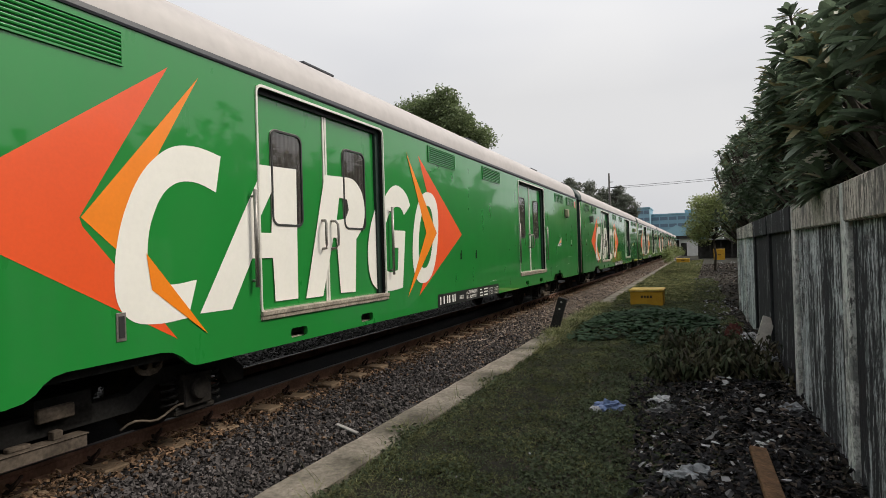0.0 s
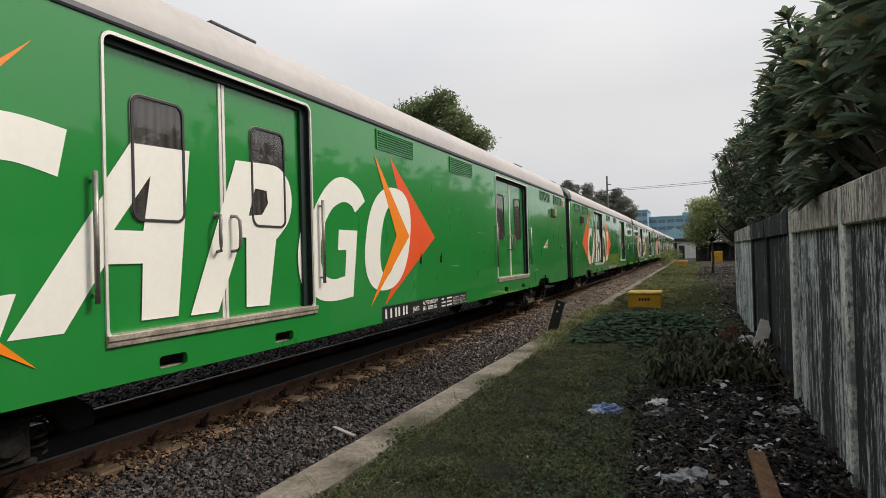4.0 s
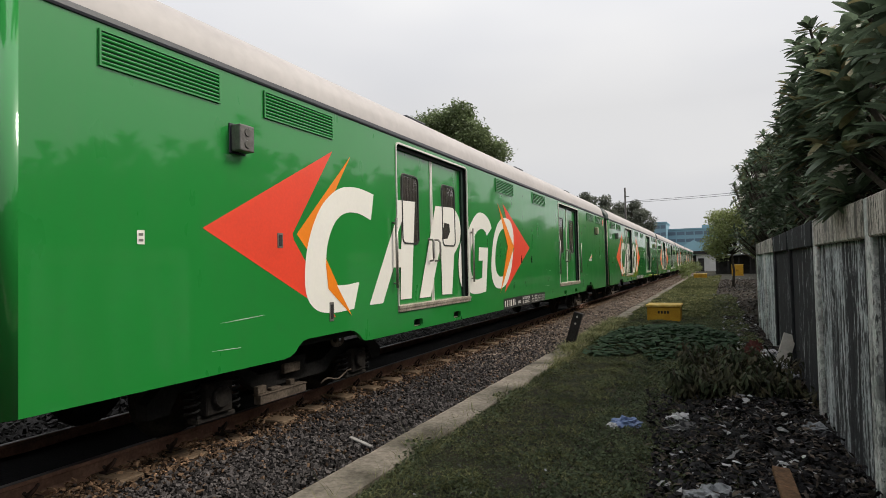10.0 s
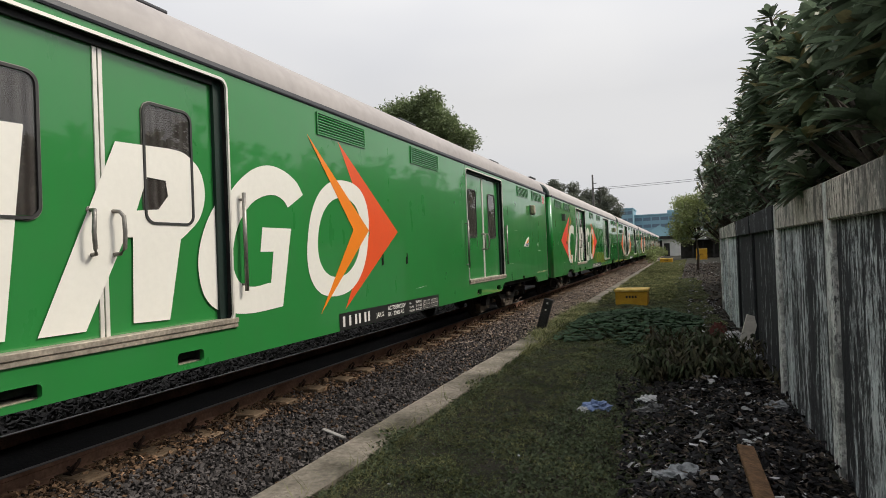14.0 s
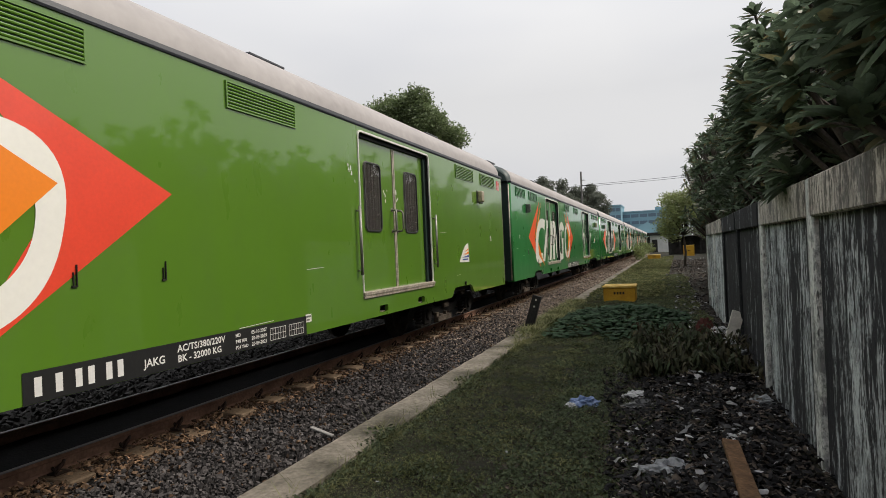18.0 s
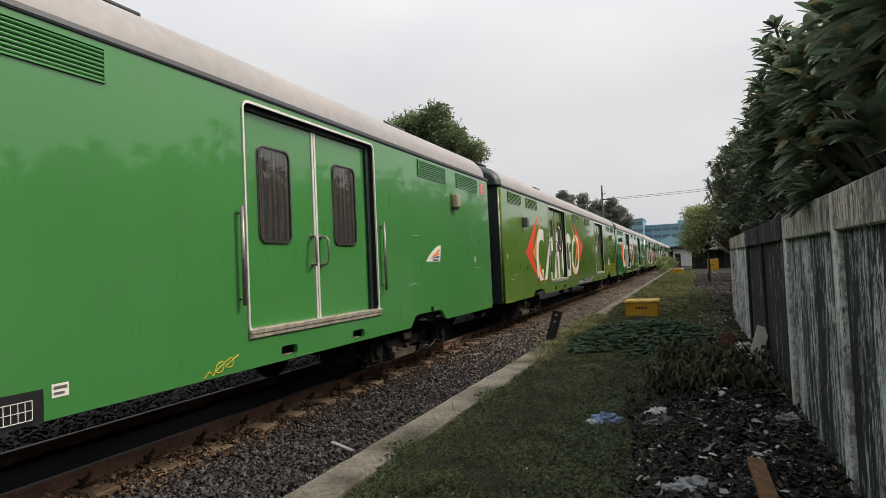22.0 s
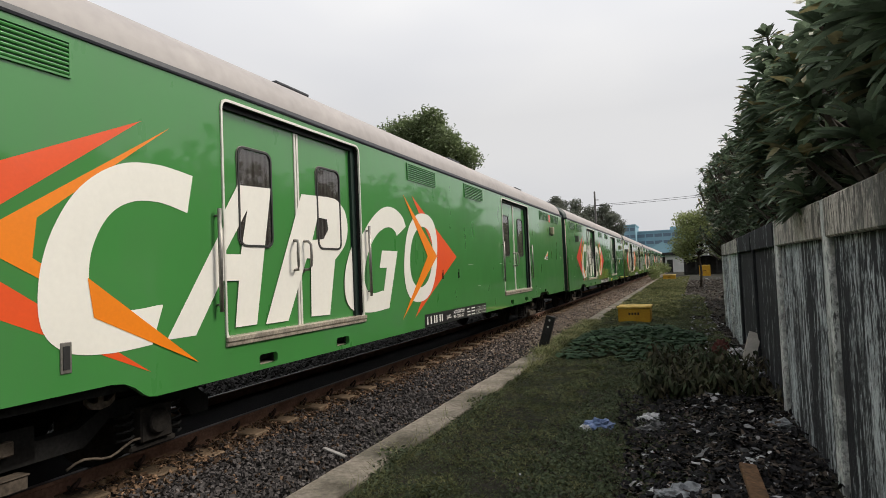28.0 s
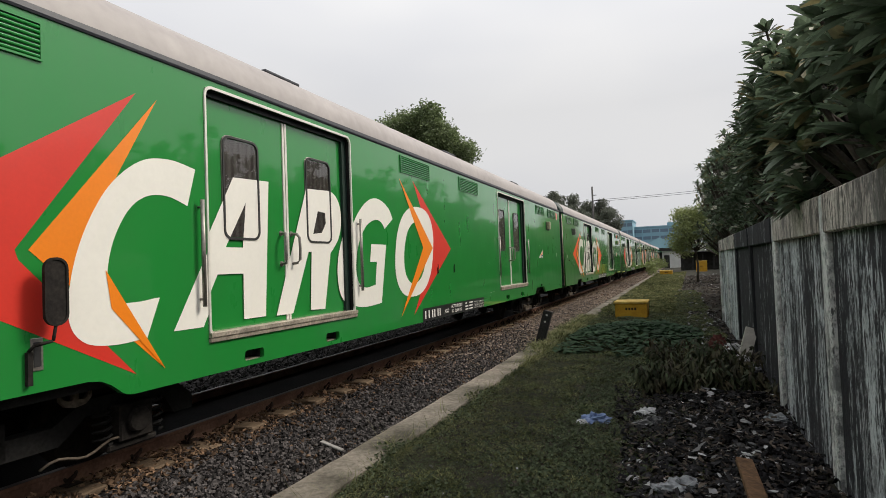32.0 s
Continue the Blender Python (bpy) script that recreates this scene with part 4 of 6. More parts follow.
def scuffs(root, seed):
    rng = random.Random(seed)
    lines = []
    for k in range(7):
        u, z, w = rng.choice((rng.uniform(-14, -12.2), rng.uniform(-4.0, -1.4), rng.uniform(1.6, 5.6))), rng.uniform(1.1, 2.3), rng.uniform(0.12, 0.55)
        rise = rng.uniform(-0.02, 0.03)
        lines.append([[(u, z), (u + 0.5 * w, z + 0.5 * rise - 0.002), (u + w, z + rise), (u + w, z + rise + 0.0025), (u + 0.5 * w, z + 0.5 * rise + 0.003), (u, z + 0.0015)]])
    part("scuffs", flat(lines, HALF + 0.0008), LETTER, root, "thin pale scratches in the paint")


def side_mirror(root):
    """Long oval mirror seen from behind, on a bent arm."""
    u, z = -11.0, 1.69
    m = part("side_mirror", rim(rounded(u - 0.075, u + 0.075, z - 0.21, z + 0.21, 0.07), rounded(u - 0.06, u + 0.06, z - 0.195, z + 0.195, 0.055), HALF + 0.10, HALF + 0.125), BOGIE, root, "dark oval mirror on a bent arm")
    part("mirror_back", flat([[rounded(u - 0.062, u + 0.062, z - 0.197, z + 0.197, 0.055)]], HALF + 0.118), BOGIE, m)
    bm = bmesh.new()
    for p, q in (((HALF + 0.11, u, z - 0.2), (HALF + 0.11, u - 0.02, z - 0.30)), ((HALF + 0.11, u - 0.02, z - 0.30), (HALF + 0.06, u - 0.10, z - 0.32)), ((HALF + 0.06, u - 0.10, z - 0.32), (HALF, u - 0.10, z - 0.36))):
        tube(bm, (p[0], Y(p[1]), p[2]), (q[0], Y(q[1]), q[2]), 0.010, sides=8)
    part("mirror_arm", bm, BOGIE, m)
    part("mirror_hook", boxes((HALF, HALF + 0.03, Y(u) - 0.12, Y(u) - 0.09, z - 0.56, z - 0.36)), BOGIE, m)


def coach_ends(root, soft, toe):
    for s, u in ((-1, TAIL), (1, toe)):
        y = Y(u)
        inset = 0.05 if s < 0 else 0.12
        wall = part("end_wall", boxes((-HALF + 0.06, HALF - 0.06, y - s * inset - 0.02, y - s * inset + 0.02, 0.94, 3.48)), ENDGREEN, root, "dark green end wall")
        part("end_door", bevel(boxes((-0.42, 0.42, y - s * 0.09 - 0.02, y - s * 0.09 + 0.02, 1.25, 3.15)), 0.01, 1), ENDGREEN, wall)
        part("gangway", bevel(boxes((-0.60, 0.60, min(y - s * 0.2, y + s * 0.27), max(y - s * 0.2, y + s * 0.27), 1.15, 3.25)), 0.05, 2), RUBBER, root, "black rubber gangway bellows")
        face = y - s * (inset - 0.03)
        lid = part("end_cupboard", bevel(boxes((0.74, 1.26, face - 0.012, face + 0.012, 1.48, 2.40)), 0.006, 1), ENDGREEN, wall, "cupboard on the end wall")
        out = face + s * 0.012
        frame_bm = boxes(*[(x0, x1, min(out, out + s * 0.02), max(out, out + s * 0.02), z0, z1) for x0, x1, z0, z1 in
                           ((0.72, 1.28, 2.38, 2.42), (0.72, 1.28, 1.44, 1.48), (0.72, 0.76, 1.48, 2.38), (1.24, 1.28, 1.48, 2.38))])
        part("cupboard_frame", frame_bm, BOGIE, lid, "worn frame of the cupboard")
        if s > 0:
            bm = boxes((HALF - 0.012, HALF + 0.003, y, y + 0.012, 0.99, 3.42))
            part("edge_trim", bm, ALU, root, "worn pale trim on the sheet's edge")
        elif not soft:
            bm = bmesh.new()
            tube(bm, (HALF - 0.045, y + 0.030, 0.96), (HALF - 0.045, y + 0.030, 3.40), 0.016, sides=8)
            part("corner_pipe", bm, ALU, root, "worn pale metal strip at the corner")
        bm = boxes((-0.16, 0.16, min(y, y + s * 0.28), max(y, y + s * 0.28), 0.93, 1.15))
        part("coupler", bevel(bm, 0.03, 2), BOGIE, root, "knuckle coupler")
        bm = bmesh.new()
        tube(bm, (0.55, y - s * 0.05, 1.0), (0.6, y + s * 0.2, 0.7), 0.025, sides=8)
        tube(bm, (0.6, y + s * 0.2, 0.7), (0.55, y + s * 0.3, 0.75), 0.025, sides=8)
        part("brake_hose", bm, RUBBER, root)


def wheel_profile(bm, x, y, z, s):
    rings = []
    for dx, r in ((0.0, 0.05), (0.0, 0.36), (-0.012, 0.40), (-0.035, 0.41), (-0.045, 0.385), (-0.13, 0.37), (-0.13, 0.30), (-0.09, 0.27), (-0.09, 0.12), (-0.14, 0.10), (-0.14, 0.0)):
        rings.append([bm.verts.new((x - s * dx, y + r * math.cos(k * math.tau / 24), z + r * math.sin(k * math.tau / 24))) for k in range(24)])
    for a, b in zip(rings, rings[1:]):
        for k in range(24):
            f = bm.faces.new((a[k], a[(k + 1) % 24], b[(k + 1) % 24], b[k]))
            f.smooth = True


RAIL = 0.28  # top of the rails


def bogie(root, yc, arms=False):
    """Two-axle bogie; arms: with cast guide arms outside the wheels in place of the boxes."""
    def frames():
        out = {}
        bm = bmesh.new()
        for s in (-1, 1):
            prof = [(-1.75, 0.60), (-1.55, 0.60), (-1.45, 0.76), (-0.75, 0.76), (-0.55, 0.60), (0.55, 0.60), (0.75, 0.76), (1.45, 0.76), (1.55, 0.60), (1.75, 0.60),
                    (1.75, 0.72), (1.55, 0.88), (0.75, 0.88), (0.50, 0.74), (-0.50, 0.74), (-0.75, 0.88), (-1.55, 0.88), (-1.75, 0.72)]
            a = [bm.verts.new((s * 0.98, y, z)) for y, z in prof]
            b = [bm.verts.new((s * 1.10, y, z)) for y, z in prof]
            bm.faces.new(a)
            bm.faces.new(b[::-1])
            for k in range(len(prof)):
                bm.faces.new((a[(k + 1) % len(prof)], a[k], b[k], b[(k + 1) % len(prof)]))
        box(bm, -1.1, 1.1, -0.2, 0.2, 0.62, 0.85)
        bmesh.ops.recalc_face_normals(bm, faces=bm.faces[:])
        out["frame"] = mesh_of("bogie_frame", bm, UNDER)
        bm = bmesh.new()
        for s in (-1, 1):
            wheel_profile(bm, s * 0.535, 0, RAIL + 0.387, s)
        tube(bm, (-1.05, 0, RAIL + 0.387), (1.05, 0, RAIL + 0.387), 0.07, sides=12)
        bmesh.ops.recalc_face_normals(bm, faces=bm.faces[:])
        out["wheelset"] = mesh_of("wheelset", bm, BOGIE)
        bm = boxes((1.02, 1.20, -0.15, 0.15, RAIL + 0.24, RAIL + 0.52), (1.04, 1.16, -0.22, 0.22, RAIL + 0.18, RAIL + 0.23))
        tube(bm, (1.18, 0, RAIL + 0.387), (1.24, 0, RAIL + 0.387), 0.10, sides=12)
        out["box"] = mesh_of("axle_box", bevel(bm, 0.012, 1), BOGIE)
        bm = bmesh.new()
        last = None
        for k in range(37):
            a, z = k * math.tau / 8, RAIL + 0.24 + 0.0075 * k
            p = (1.11 + 0.062 * math.cos(a), 0.062 * math.sin(a), z)
            now = [bm.verts.new((1.11 + (0.062 + dx) * math.cos(a), (0.062 + dx) * math.sin(a), z + dz)) for dx, dz in ((-0.012, 0), (0, 0.012), (0.012, 0), (0, -0.012))]
            if last:
                for q in range(4):
                    bm.faces.new((last[q], last[(q + 1) % 4], now[(q + 1) % 4], now[q]))
            last = now
        bmesh.ops.recalc_face_normals(bm, faces=bm.faces[:])
        out["spring"] = mesh_of("coil_spring", bm, UNDER)
        bm = boxes((1.10, 1.19, -0.59, 0.10, 0.475, 0.56), (1.08, 1.20, -0.60, 0.11, 0.56, 0.572), (1.10, 1.16, -0.59, -0.47, 0.572, 0.645), (1.10, 1.16, -0.40, -0.26, 0.572, 0.60), (1.10, 1.16, -0.12, -0.05, 0.572, 0.63))
        out["plank"] = mesh_of("spring_plank", bevel(bm, 0.006, 1), DUST)
        bm = boxes((1.12, 1.17, -0.22, 0.03, 0.705, 0.80))
        out["cover"] = mesh_of("cover_plate", bevel(bm, 0.008, 1), DUST)
        bm = bmesh.new()
        pts = [(0.36 + 0.066 * k, 0.505 + 0.004 * k + 0.028 * math.sin(k * 0.95)) for k in range(11)]
        limb(bm, [(1.18, y, z) for y, z in pts], 0.010, 0.010, 6)
        out["rod"] = mesh_of("brake_hose", bm, DUST)
        bm = bmesh.new()
        outline = [(0.50, 1.05), (0.58, 1.05), (0.565, 1.01), (0.565, 0.94), (0.60, 0.93), (0.635, 0.955), (0.66, 0.985), (0.655, 0.93), (0.61, 0.895), (0.54, 0.885), (0.47, 0.90), (0.43, 0.945), (0.43, 0.99), (0.455, 0.955), (0.49, 0.935), (0.52, 0.94), (0.52, 1.01)]
        a, b = [[bm.verts.new((x, y, z)) for y, z in outline] for x in (1.26, 1.29)]
        bm.faces.new(a)
        bm.faces.new(b[::-1])
        for k in range(len(outline)):
            bm.faces.new((a[(k + 1) % len(outline)], a[k], b[k], b[(k + 1) % len(outline)]))
        bmesh.ops.recalc_face_normals(bm, faces=bm.faces[:])
        out["anchor"] = mesh_of("anchor_bracket", bm, DUST)
        bm = bmesh.new()
        outline = [(-0.40, -0.15), (-0.38, -0.20), (-0.28, -0.235), (-0.16, -0.24), (-0.06, -0.215), (0.02, -0.18), (0.10, -0.168), (0.20, -0.185), (0.29, -0.18), (0.325, -0.14), (0.31, -0.09),
                   (0.24, -0.01), (0.15, 0.055), (0.05, 0.085), (-0.08, 0.085), (-0.19, 0.05), (-0.235, -0.02), (-0.29, -0.11)]
        a, b = [[bm.verts.new((x, y, z)) for y, z in outline] for x in (0.80, 0.865)]
        bm.faces.new(a)
        bm.faces.new(b[::-1])
        for k in range(len(outline)):
            bm.faces.new((a[(k + 1) % len(outline)], a[k], b[k], b[(k + 1) % len(outline)]))
        bmesh.ops.recalc_face_normals(bm, faces=bm.faces[:])
        out["arm"] = mesh_of("guide_arm", bevel(bm, 0.008, 1), DUST)
        bm = bmesh.new()
        tube(bm, (0.865, 0, 0), (0.90, 0, 0), 0.088, 0.080, 18)
        tube(bm, (0.90, 0, 0), (0.915, 0, 0), 0.052, 0.048, 12)
        out["hub"] = mesh_of("axle_cap", bm, GRIP)
        bm = boxes((0.80, 0.93, -0.56, -0.40, -0.22, -0.19), (0.81, 0.92, -0.55, -0.40, -0.18, -0.06), (0.80, 0.93, -0.57, -0.38, -0.05, -0.02))
        out["pad"] = mesh_of("rubber_spring", bevel(bm, 0.006, 1), DUST)
        bm = boxes((1.34, 1.36, -0.08, 0.20, 1.048, 1.062))
        out["ledge"] = mesh_of("ledge", bm, DUST)
        return out

    m = kept("bogie", frames)
    b = part("bogie", m["frame"], None, root, "sooty two-axle bogie")
    b.location = (0, yc, 0)
    for y in (-1.1, 1.1):
        w = part("wheelset", m["wheelset"], None, b, "steel wheels with a bright tread")
        w.location = (0, y, 0)
        for q in (0, 180):
            if arms:
                o = part("guide_arm", m["arm"], None, b, "pale dusty cast guide arm")
                o.matrix_basis = Matrix.Translation((0, y, RAIL + 0.36)) @ pose(0, 0, 0, 0, 0, q)
                for key, name in (("hub", "axle_cap"), ("pad", "rubber_spring")):
                    part(name, m[key], None, o)
                continue
            o = part("axle_box", m["box"], None, b, "dusty axle box")
            o.matrix_basis = pose(0, y, 0, 0, 0, q)
            for dy in (-0.23, 0.23):
                o = part("coil_spring", m["spring"], None, b)
                o.matrix_basis = pose(0, y, 0, 0, 0, q) @ Matrix.Translation((0, dy, 0))
    for q in (0, 180):
        for key in ("plank", "cover", "rod", "anchor", "ledge"):
            o = part({"plank": "spring_plank", "cover": "cover_plate", "rod": "brake_hose", "anchor": "anchor_bracket", "ledge": "ledge"}[key], m[key], None, b)
            o.matrix_basis = pose(0, 0, 0, 0, 0, q)


def coach(green, red, look_of, plate, odd=False, old=False, dates=None, light=False, mirror=False, catch=(0.0, 0.0), latch=(-12.36, 1.65), badge=(0.0, 0.0), lamp=0.0, swept=False, wide=False, short=False, soft=False, tags=None, marks=(), toe=TOE):
    root = thing("baggage_coach", LABELS[green] + (" and red" if red == "red" else " and orange") + " livery on rails", "coach", "coaches of the train")
    part("body", kept(("body", green, wide, short, soft, toe), lambda: body_mesh(GREENS[green], MATTES[green], wide, short, soft, toe)), None, root, "flush sheet metal body side")
    part("roof", kept(("roof", light, soft, toe), lambda: roof_mesh(light, soft, toe)), None, root, "rounded silver grey roof" if light else "rounded dusty taupe roof")

    def gutter():
        bm = bmesh.new()
        for s in (-1, 1):
            lengthwise(bm, [(s * (HALF - 0.06), 3.425), (s * (HALF + 0.012), 3.428), (s * (HALF + 0.018), 3.445), (s * (HALF + 0.012), 3.484), (s * (HALF - 0.06), 3.495)], Y(TAIL) + 0.10, Y(toe) + 0.03)
        bmesh.ops.recalc_face_normals(bm, faces=bm.faces[:])
        return mesh_of("gutter", bm, GUTTER)

    part("gutter", kept(("gutter", toe), gutter), None, root, "dark rain gutter along the eaves")
    part("underframe", kept("under", lambda: mesh_of("underframe", boxes((-1.40, 1.40, Y(TAIL) + 0.2, Y(TOE) - 0.2, 1.00, 1.10), (-0.25, 0.25, Y(TAIL) + 0.2, Y(TOE) - 0.2, 0.80, 1.0)), UNDER)), None, root, "sooty floor and centre sill")
    part("equipment_box", kept("eq", lambda: mesh_of("equipment_box", bevel(boxes((-0.9, -0.1, -2.2, -0.6, 0.68, 1.0)), 0.02, 1), UNDER)), None, root)
    part("equipment_box", kept("eq2", lambda: mesh_of("equipment_box", bevel(boxes((-0.8, 0.2, 0.6, 2.4, 0.72, 1.0)), 0.02, 1), UNDER)), None, root)
    for u in (-12.9, -7.45, -1.75, 3.6):
        v = part("roof_vent", kept("roofvent", lambda: mesh_of("roof_vent", bevel(boxes((-0.24, 0.20, -0.30, 0.30, 3.90, 4.165), (-0.28, 0.24, -0.34, 0.34, 4.155, 4.195)), 0.012, 1), GUTTER)), None, root, "low dark roof vent")
        v.location = (0.45, Y(u), 0.045 if light else 0.0)
    for a, b in VENTS:
        vent(root, a, b, green)
    for k in (0, 1):
        door_pair(root, k, green, old)
    side_lamp(root, 4.06, True)
    side_lamp(root, -12.34, False).location.z = lamp
    sign_plate(root, 3.87 if odd else 5.47)
    livery(root, red, look_of, old, swept and not wide)
    number_plate(root, (1, 0, 1, 0, 1, 1, 0, 1, 1), plate, dates)
    emblem(root, *badge, old, swept)
    fittings(root, catch, latch, tags)
    for made in marks:
        made(root)
    coach_ends(root, soft, toe)
    scuffs(root, 300 + int(100 * plate) + len(red))
    if old:
        paint_chips(root, 8)
        torn_paint(root)
        bm = bmesh.new()
        limb(bm, [(HALF + 0.01, Y(-7.02), 0.86), (HALF + 0.02, Y(-6.93), 1.0), (HALF + 0.02, Y(-6.85), 1.16)], 0.006, 0.003, 5)
        part("twig", bm, DUST, root, "dry twig caught at the sill")
    if mirror:
        side_mirror(root)
    for u in (2.85, -11.20):
        bogie(root, Y(u), wide and u > 0)
    return root


LABELS = {"bright": "bright green baggage coach with white", "mid": "slightly faded green baggage coach with white",
          "olive": "olive green scratched baggage coach with white", "dull": "dull weathered green baggage coach with white"}



def painted(c, a, r, g, o, left, slim_left, slim_right, right, heights):
    """How one coach is lettered: (shift, stretch, lean) of C, A, R, G; middle and half width of the O;
    along the side the top, tip, inner notch and foot of the arrowheads; their heights."""
    return {"c": c, "a": a, "r": r, "g": g, "o": o, "left": left, "slim_left": slim_left, "slim_right": slim_right, "right": right, "heights": heights}


USUAL = painted((-0.05, 0.1, 0.05), (0, 0, 0), (-0.06, -0.02, 0), (0, 0, 0.02), (-5.54, 0.64), (-10.55, -12.25, -11.40, -10.55), (-10.25, -11.35, -10.10), (-6.0, -4.95, -6.05), (-5.52, -4.06, -5.60), (3.12, 2.06, 1.15, 2.06))
LOOKS = {
    -2: painted((-0.03, -0.20, 0.05), (-0.02, 0.10, -0.10), (-0.09, -0.11, -0.12), (-0.19, -0.24, 0.02), (-6.03, 0.43), (-10.60, -12.25, -11.33, -10.57), (-10.30, -11.32, -10.27), (-6.60, -5.64, -6.68), (-6.21, -4.58, -6.31), (3.24, 2.06, 1.16, 2.07)),
    -1: painted((0.05, 0.05, 0.01), (0.10, 0.05, 0), (0.0, -0.12, 0), (0.05, -0.10, 0), (-5.59, 0.60, 0.24, 0.23), (-10.40, -12.30, -11.38, -10.58), (-10.08, -11.30, -10.09), (-5.95, -5.01, -6.13), (-5.52, -4.12, -5.75), (3.14, 2.02, 1.14, 2.04)),
    0: painted((-0.27, 0.07, 0.02), (-0.01, -0.04, 0.01), (0.02, 0.03, -0.05), (0.04, 0, 0), (-5.53, 0.61, 0.31), (-10.99, -12.75, -11.66, -10.97), (-10.65, -11.60, -10.68), (-5.79, -4.86, -5.74), (-5.48, -3.75, -5.48), (3.01, 2.10, 1.24, 2.13)),
    1: painted((-0.08, 0.22, 0.12), (-0.04, 0.03, 0), (-0.03, -0.05, 0), (-0.03, 0, 0.04), (-5.47, 0.65), (-10.62, -12.27, -11.47, -10.72), (-10.35, -11.42, -10.08), (-6.08, -4.80, -5.93), (-5.45, -3.97, -5.42), (3.18, 2.08, 1.16, 2.10)),
    2: painted((-0.22, -0.18, -0.07), (0, 0, 0), (0.06, 0, 0), (-0.17, -0.08, -0.08), (-5.70, 0.67), (-10.78, -12.29, -11.66, -10.83), (-10.34, -11.61, -10.32), (-6.37, -5.06, -6.30), (-5.72, -4.12, -5.73), (3.12, 2.02, 1.16, 2.30)),
    3: painted((0.02, -0.06, 0.18), (-0.20, -0.26, -0.04), (-0.33, 0.02, -0.10), (-0.19, 0.02, 0), (-5.785, 0.54), (-10.70, -12.36, -11.49, -10.68), (-10.22, -11.44, -10.16), (-6.33, -5.24, -6.32), (-5.85, -4.37, -5.86), (3.02, 2.11, 1.15, 2.03)),
    4: painted((-0.03, 0.04, 0.01), (0.06, -0.10, 0.10), (-0.07, 0.03, 0), (0.06, 0.04, 0.21), (-5.47, 0.60), (-10.44, -12.45, -11.72, -10.40), (-10.18, -11.62, -9.94), (-6.05, -4.87, -6.21), (-5.75, -3.98, -5.78), (2.98, 2.05, 1.11, 2.02)),
    5: painted((0.25, -0.20, 0.14), (0.27, -0.04, -0.03), (0.16, -0.20, 0.05), (0.01, -0.06, 0.06), (-5.45, 0.67, 0.20, 0.39), (-10.30, -12.05, -11.17, -10.34), (-10.11, -11.09, -10.09), (-5.94, -4.79, -6.02), (-5.46, -3.98, -5.57), (3.12, 1.95, 1.06, 2.06)),
}
LATCHES = {0: (-11.84, 2.03), 2: (-12.18, 1.67), 3: (-12.30, 1.80)}
BADGES = {-1: (0.05, 0.01), 0: (0.0, -0.012), 1: (0.32, 0.02), 2: (0.0, -0.22), 3: (0.01, -0.018), 4: (0.2, 0.14), 5: (0.0, 0.03)}
TAGS = {-1: (((5.35, 1.95), (-12.97, 1.95)), ((5.02, 1.887), (-13.32, 1.80))), 0: (((4.858, 2.0), (-13.30, 2.006)), ()), 1: (((4.714, 1.949), (-13.34, 2.07)), ()),
        2: (((4.84, 2.0), (-13.82, 1.945)), ()), 3: (((5.0, 1.88), (-13.34, 2.07)), ()), 4: (((5.49, 2.08), (-13.625, 1.95)), ((-13.30, 1.82),)), 5: (((5.33, 2.0), (-13.34, 2.07)), ())}
CATCHES = {0: (0.295, 0.16), 1: (0.20, 0.0), 2: (-0.31, -0.03), 5: (0.05, 0.0)}
MARKS = {1: (long_scrape,), 2: (end_sticker(-2.36),), 3: (scribble, end_sticker(-2.83))}
LAMPS = {2: -0.12, 3: -0.07}
DATES = {0: ("06-09-2009", "30-09-2020", "30-09-2022"), 1: ("25-09-2007", "31-03-2020", "31-03-2022"), 2: ("05-10-2007", "20-09-2019", "20-09-2021")}
# number, green, arrowheads, place of the data panel
TRAIN = [
    (-7, "mid", "orange", 0.2), (-6, "dull", "orange", 0.2), (-5, "mid", "red", 0.2), (-4, "dull", "orange", 0.2), (-3, "mid", "orange", 0.2),
    (-2, "bright", "orange", 0.2), (-1, "bright", "orange", 0.03), (0, "bright", "pink", 0.3), (1, "mid", "orange", 0.3),
    (2, "olive", "pink", 0.53), (3, "dull", "red", 0.0), (4, "dull", "orange", 0.42), (5, "bright", "red", 0.6), (6, "mid", "orange", 0.2),
]
COACHES = []
for number, green, red, plate in TRAIN:
    COACHES.append((number, coach(green, red, LOOKS.get(number, USUAL), plate, number == 4, number == 2, DATES.get(number), number < 1, number == 5, CATCHES.get(number, (0.0, 0.0)), LATCHES.get(number, (-12.36, 1.65)),
                                  BADGES.get(number, (0.0, 0.0)), LAMPS.get(number, 0.0), number in (1, 3), number == 1, number == 4, number == 0, TAGS.get(number), MARKS.get(number, ()), TOE + 0.18 if number == 5 else TOE)))

# ---- ground, track ----
def noisy(x, y, s, a):
    return a * noise.noise(Vector((x * s, y * s, 3.1)))


def soil(x, y):
    """Height of the path: uneven, rising to the fence, with a low mound of rubbish."""
    z = noisy(x, y, 1.3, 0.035) + (0.05 * max(0, min(1, (x + 0.4) / 0.8)) if x < 1.2 else 0.05)
    along = max(0, min(1, (y - 3.0) / 1.2)) * max(0, min(1, (8.4 - y) / 1.0))
    z += 0.36 * math.exp(-((x - 0.75) / 0.40) ** 2 - ((y - 10.1) / 1.1) ** 2) * (x < 1.2)
    return z + along * (0.11 * math.exp(-((x - 0.30) / 0.55) ** 2) + noisy(x, y, 3.5, 0.05) * max(0, min(1, (x + 0.9) / 0.5)))


